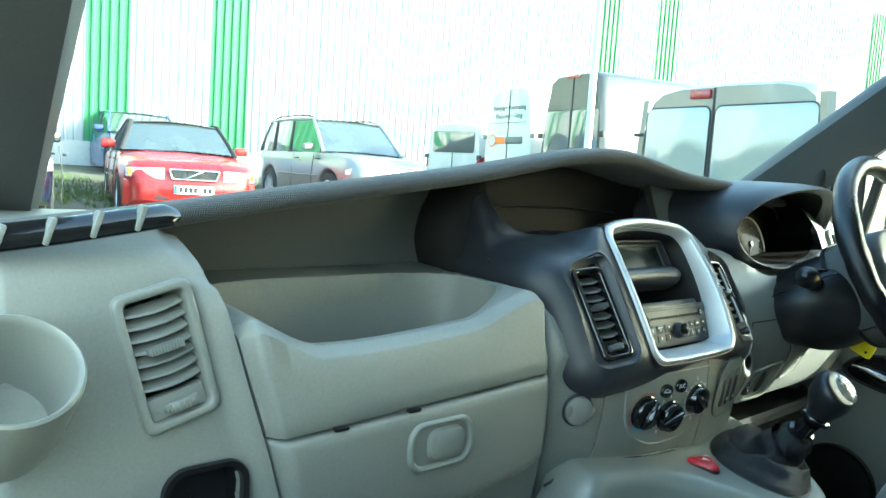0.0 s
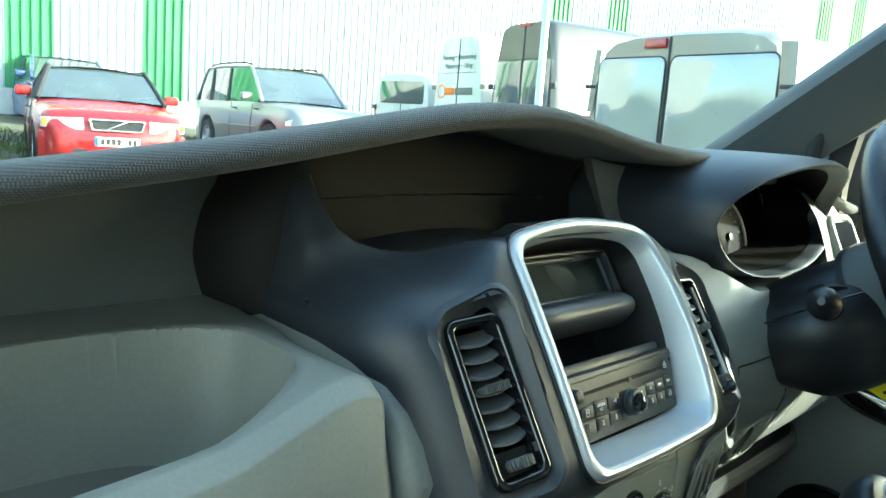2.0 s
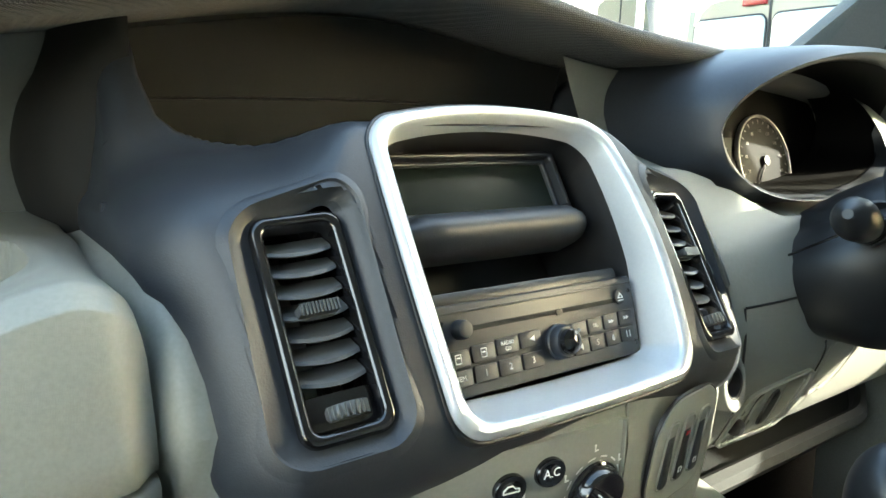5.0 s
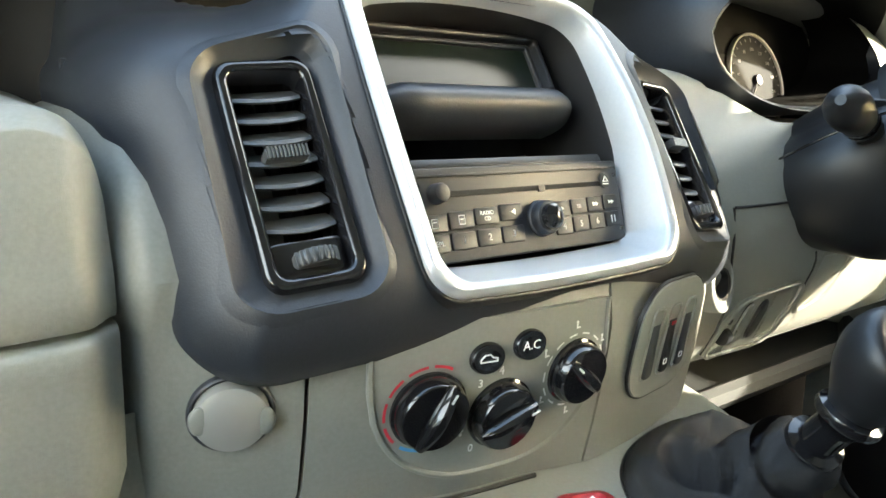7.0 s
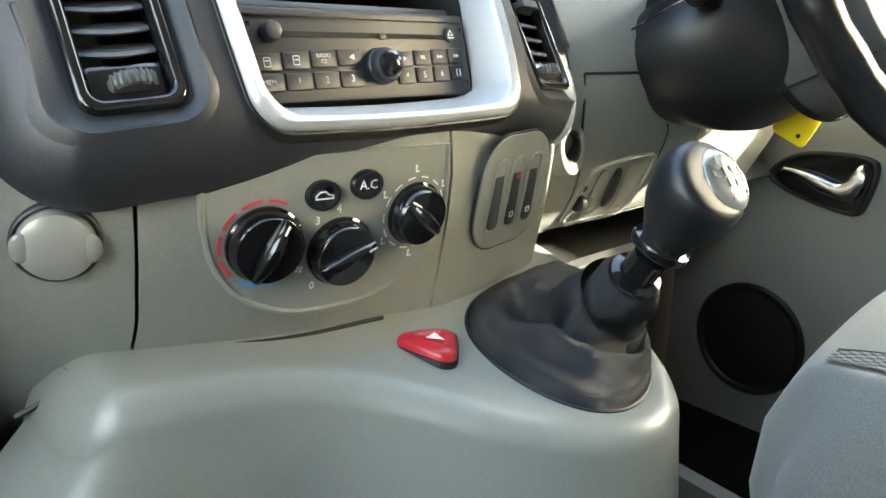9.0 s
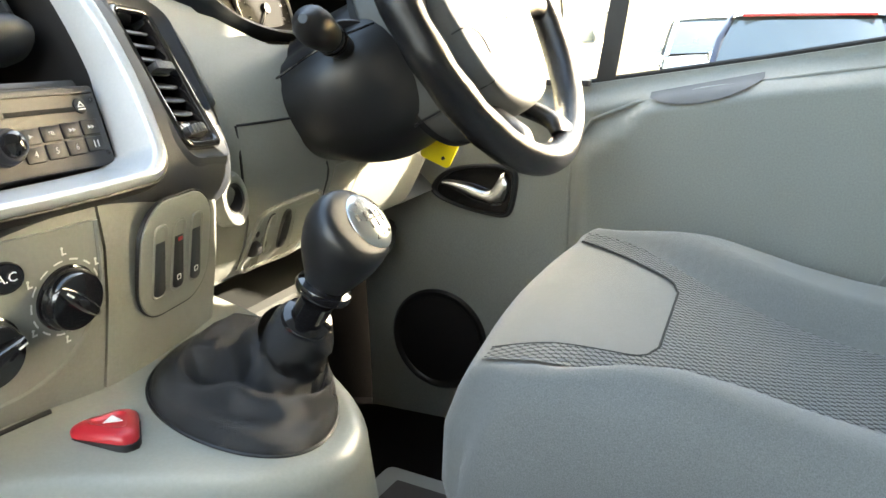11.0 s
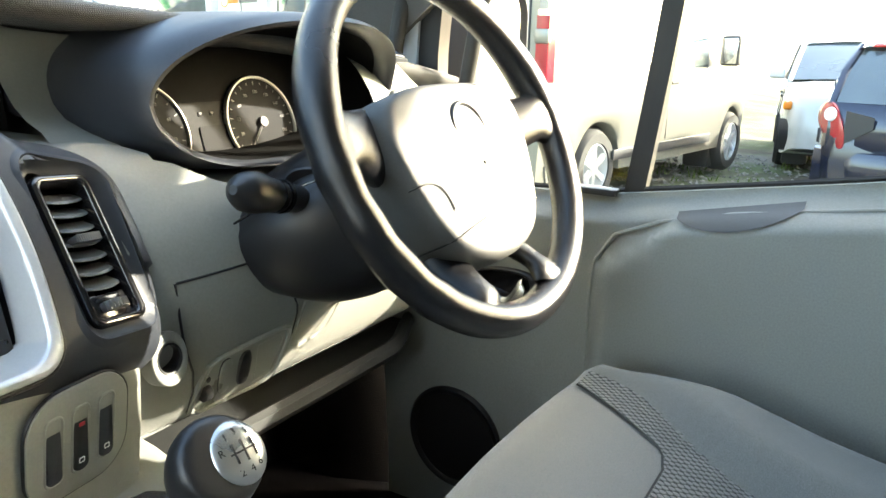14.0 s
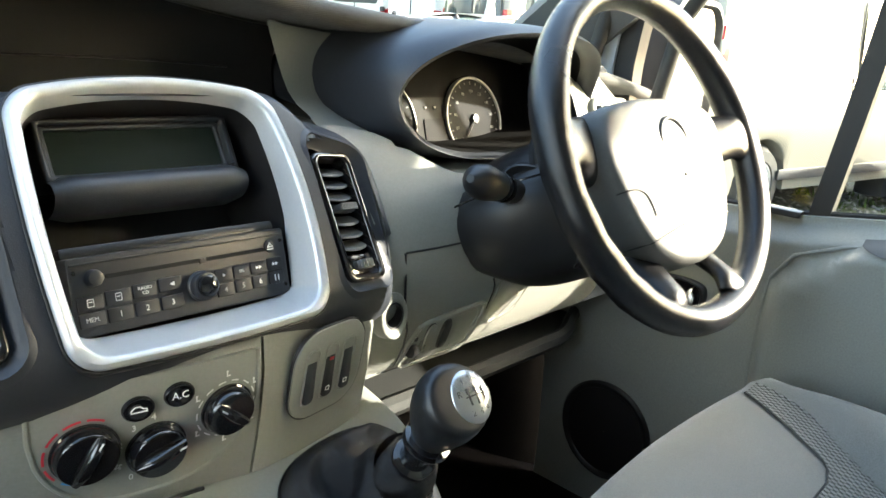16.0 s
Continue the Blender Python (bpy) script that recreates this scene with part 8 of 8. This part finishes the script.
VP = spot(5.16, 2.79, 99)
VP.translation.z = 0.06
sv = van("silver_van", "silver panel van with windowed rear doors", VP, 4.85, 2.04, 2.22, 3.1, 0.87, 0.33, MIST)
PANE = material("van_rear_glass", (0.30, 0.315, 0.295), 0.05, mottle=0.15, mottle_size=1.2, spec=1.0, coat=1.0)
rear_doors(sv, 2.04, 2.22, (1.05, 1.52), -0.12, (1.12, 2.02, PANE))
part("brake_lamp", box((-0.26, -0.008, 2.13), (0.22, 0.04, 0.08), 0.015), LAMP_RED, sv)
for s in (-1, 1):
    part("corner_trim", loft([[Vector((s * (1.012 - 0.075 * (z - 1.2) + dx), dy, z)) for dx, dy in ((-0.10, -0.010), (-0.04, -0.016), (0.004, 0.03))] for z in steps(1.56, 2.10, 4)]), MIST, sv)
    part("trim_joint", box((s * 0.935, 0.0, 1.78), (0.11, 0.05, 0.03), 0.006), TRIM, sv)
number_plate(sv, -0.10, 0.66, True, -1)

dvan = van("charcoal_van", "charcoal high-roofed van with dark rear glass", spot(10.0, 8.36, 106), 5.9, 1.99, 2.90, 3.6, 1.0, 0.34, CHAR)
rear_doors(dvan, 1.99, 2.90, (1.0, 1.42), 0.0, (1.25, 2.25, CAR_GLASS), bright=False)
part("brake_lamp", box((0, -0.01, 2.84), (0.36, 0.03, 0.05), 0.01), LAMP_RED, dvan)

wv = van("white_trade_van", "white high-roofed trade van with sign-written rear doors", spot(11.1, 10.95, 104), 5.6, 1.97, 2.75, 3.4, 1.0, 0.34, WHITE)
rear_doors(wv, 1.97, 2.75, (0.85, 1.25), 0.0)
SIGN_GREY = material("grey_sign_print", (0.12, 0.13, 0.13), 0.5, mottle=0.04)
SIGN_ORANGE = material("orange_sign_print", (0.8, 0.2, 0.02), 0.5, mottle=0.04)
back = Matrix.Translation((0, -0.012, 0)) @ Matrix.Rotation(radians(90), 4, "X")
part("sign", moved(text_bm("Painting \u2022 Decorating", 0.15, 0.004), Matrix.Translation((0, 2.32, 0))), SIGN_GREY, wv, "grey trade lettering", back, shade=False)
part("sign", moved(text_bm("Plastering \u2022 Tiling", 0.15, 0.004), Matrix.Translation((0, 2.14, 0))), SIGN_GREY, wv, "grey trade lettering", back, shade=False)
part("sign_line", box((0, -0.012, 2.0), (1.4, 0.004, 0.012)), SIGN_GREY, wv)
part("sign_bar", box((-0.30, -0.012, 1.62), (0.40, 0.004, 0.15), 0.002), SIGN_ORANGE, wv, "plain orange sign bar")
part("sign_bar", box((0.26, -0.012, 1.62), (0.66, 0.004, 0.15), 0.002), SIGN_GREY, wv, "plain grey sign bar")
part("sign_ring", ring_frame(circle(0.15, 24), circle(0.125, 24), 0, 0.004, 0.001), SIGN_ORANGE, wv, "", back @ Matrix.Translation((-0.62, 1.62, 0)))
part("badge", plate(rrect(0.13, 0.16, 0.05), 0, 0.01, 0.004), MIST, wv, "", back @ Matrix.Translation((-0.42, 0.98, 0)))
part("handle", box((0.05, -0.02, 0.80), (0.18, 0.03, 0.16), 0.02), TRIM, wv)
number_plate(wv, -0.03, 0.66, True, -1)

pk = van("white_pickup", "white pick-up with hard canopy and dark rear window", spot(11.3, 12.9, 88), 5.2, 1.84, 1.90, 3.1, 1.1, 0.38, WHITE)
rear_doors(pk, 1.84, 1.80, (0.86, 1.12), 0.0, None, bright=False)
part("canopy_window", plate(rrect(1.42, 0.50, 0.08), -0.03, 0.012, 0.006), CAR_GLASS, pk, "", Matrix.Translation((0, -0.002, 1.46)) @ Matrix.Rotation(radians(90), 4, "X"))
number_plate(pk, -0.05, 0.62, True, -1)
part("side_window", loft([[Vector((0.875, y, z)) for z in (1.28, 1.60)] for y in (0.4, 1.5)]), CAR_GLASS, pk)

# lamp post
post = thing("lamp_post", "tall pale grey steel lamp post", "lamp post", spot(9.3, 7.4, 0))
STEEL = material("galvanised_steel", (0.5, 0.54, 0.58), 0.45, metal=0.5, mottle=0.1, grain=0.1)
part("shaft", revolve([(0.085, -0.2), (0.085, 1.4), (0.062, 1.5), (0.050, 8.0)], 18), STEEL, post)
part("base", revolve([(0.10, -0.1), (0.10, 0.15), (0.085, 0.18)], 18), STEEL, post)

# driver's door mirror, outside
mir = thing("door_mirror", "dark-cased driver's door mirror outside the window", "mirror", Matrix.Translation((1.02, 0.20, 1.31)))
rows = []
for y, k in ((-0.05, 1.0), (-0.03, 1.05), (0.0, 1.04), (0.05, 0.9), (0.08, 0.5), (0.085, 0.05)):
    rows.append([Vector((p.x * k, y, p.y * k)) for p in rrect(0.19, 0.27, 0.05)])
part("case", loft(rows, True), TRIM, mir)
part("mirror_glass", moved(plate(rrect(0.172, 0.25, 0.045), 0, 0.004), Matrix.Translation((0, -0.046, 0)) @ Matrix.Rotation(radians(90), 4, "X")), CHROME, mir, "mirror glass")
part("rim", loft([[Vector((p.x, -0.055, p.y)) for p in rrect(0.20, 0.28, 0.05)], [Vector((p.x, -0.058, p.y)) for p in rrect(0.184, 0.262, 0.048)], [Vector((p.x, -0.04, p.y)) for p in rrect(0.176, 0.254, 0.046)]], True), TRIM, mir)
part("arm", box((-0.11, 0.02, -0.10), (0.10, 0.05, 0.06), 0.015), TRIM, mir)
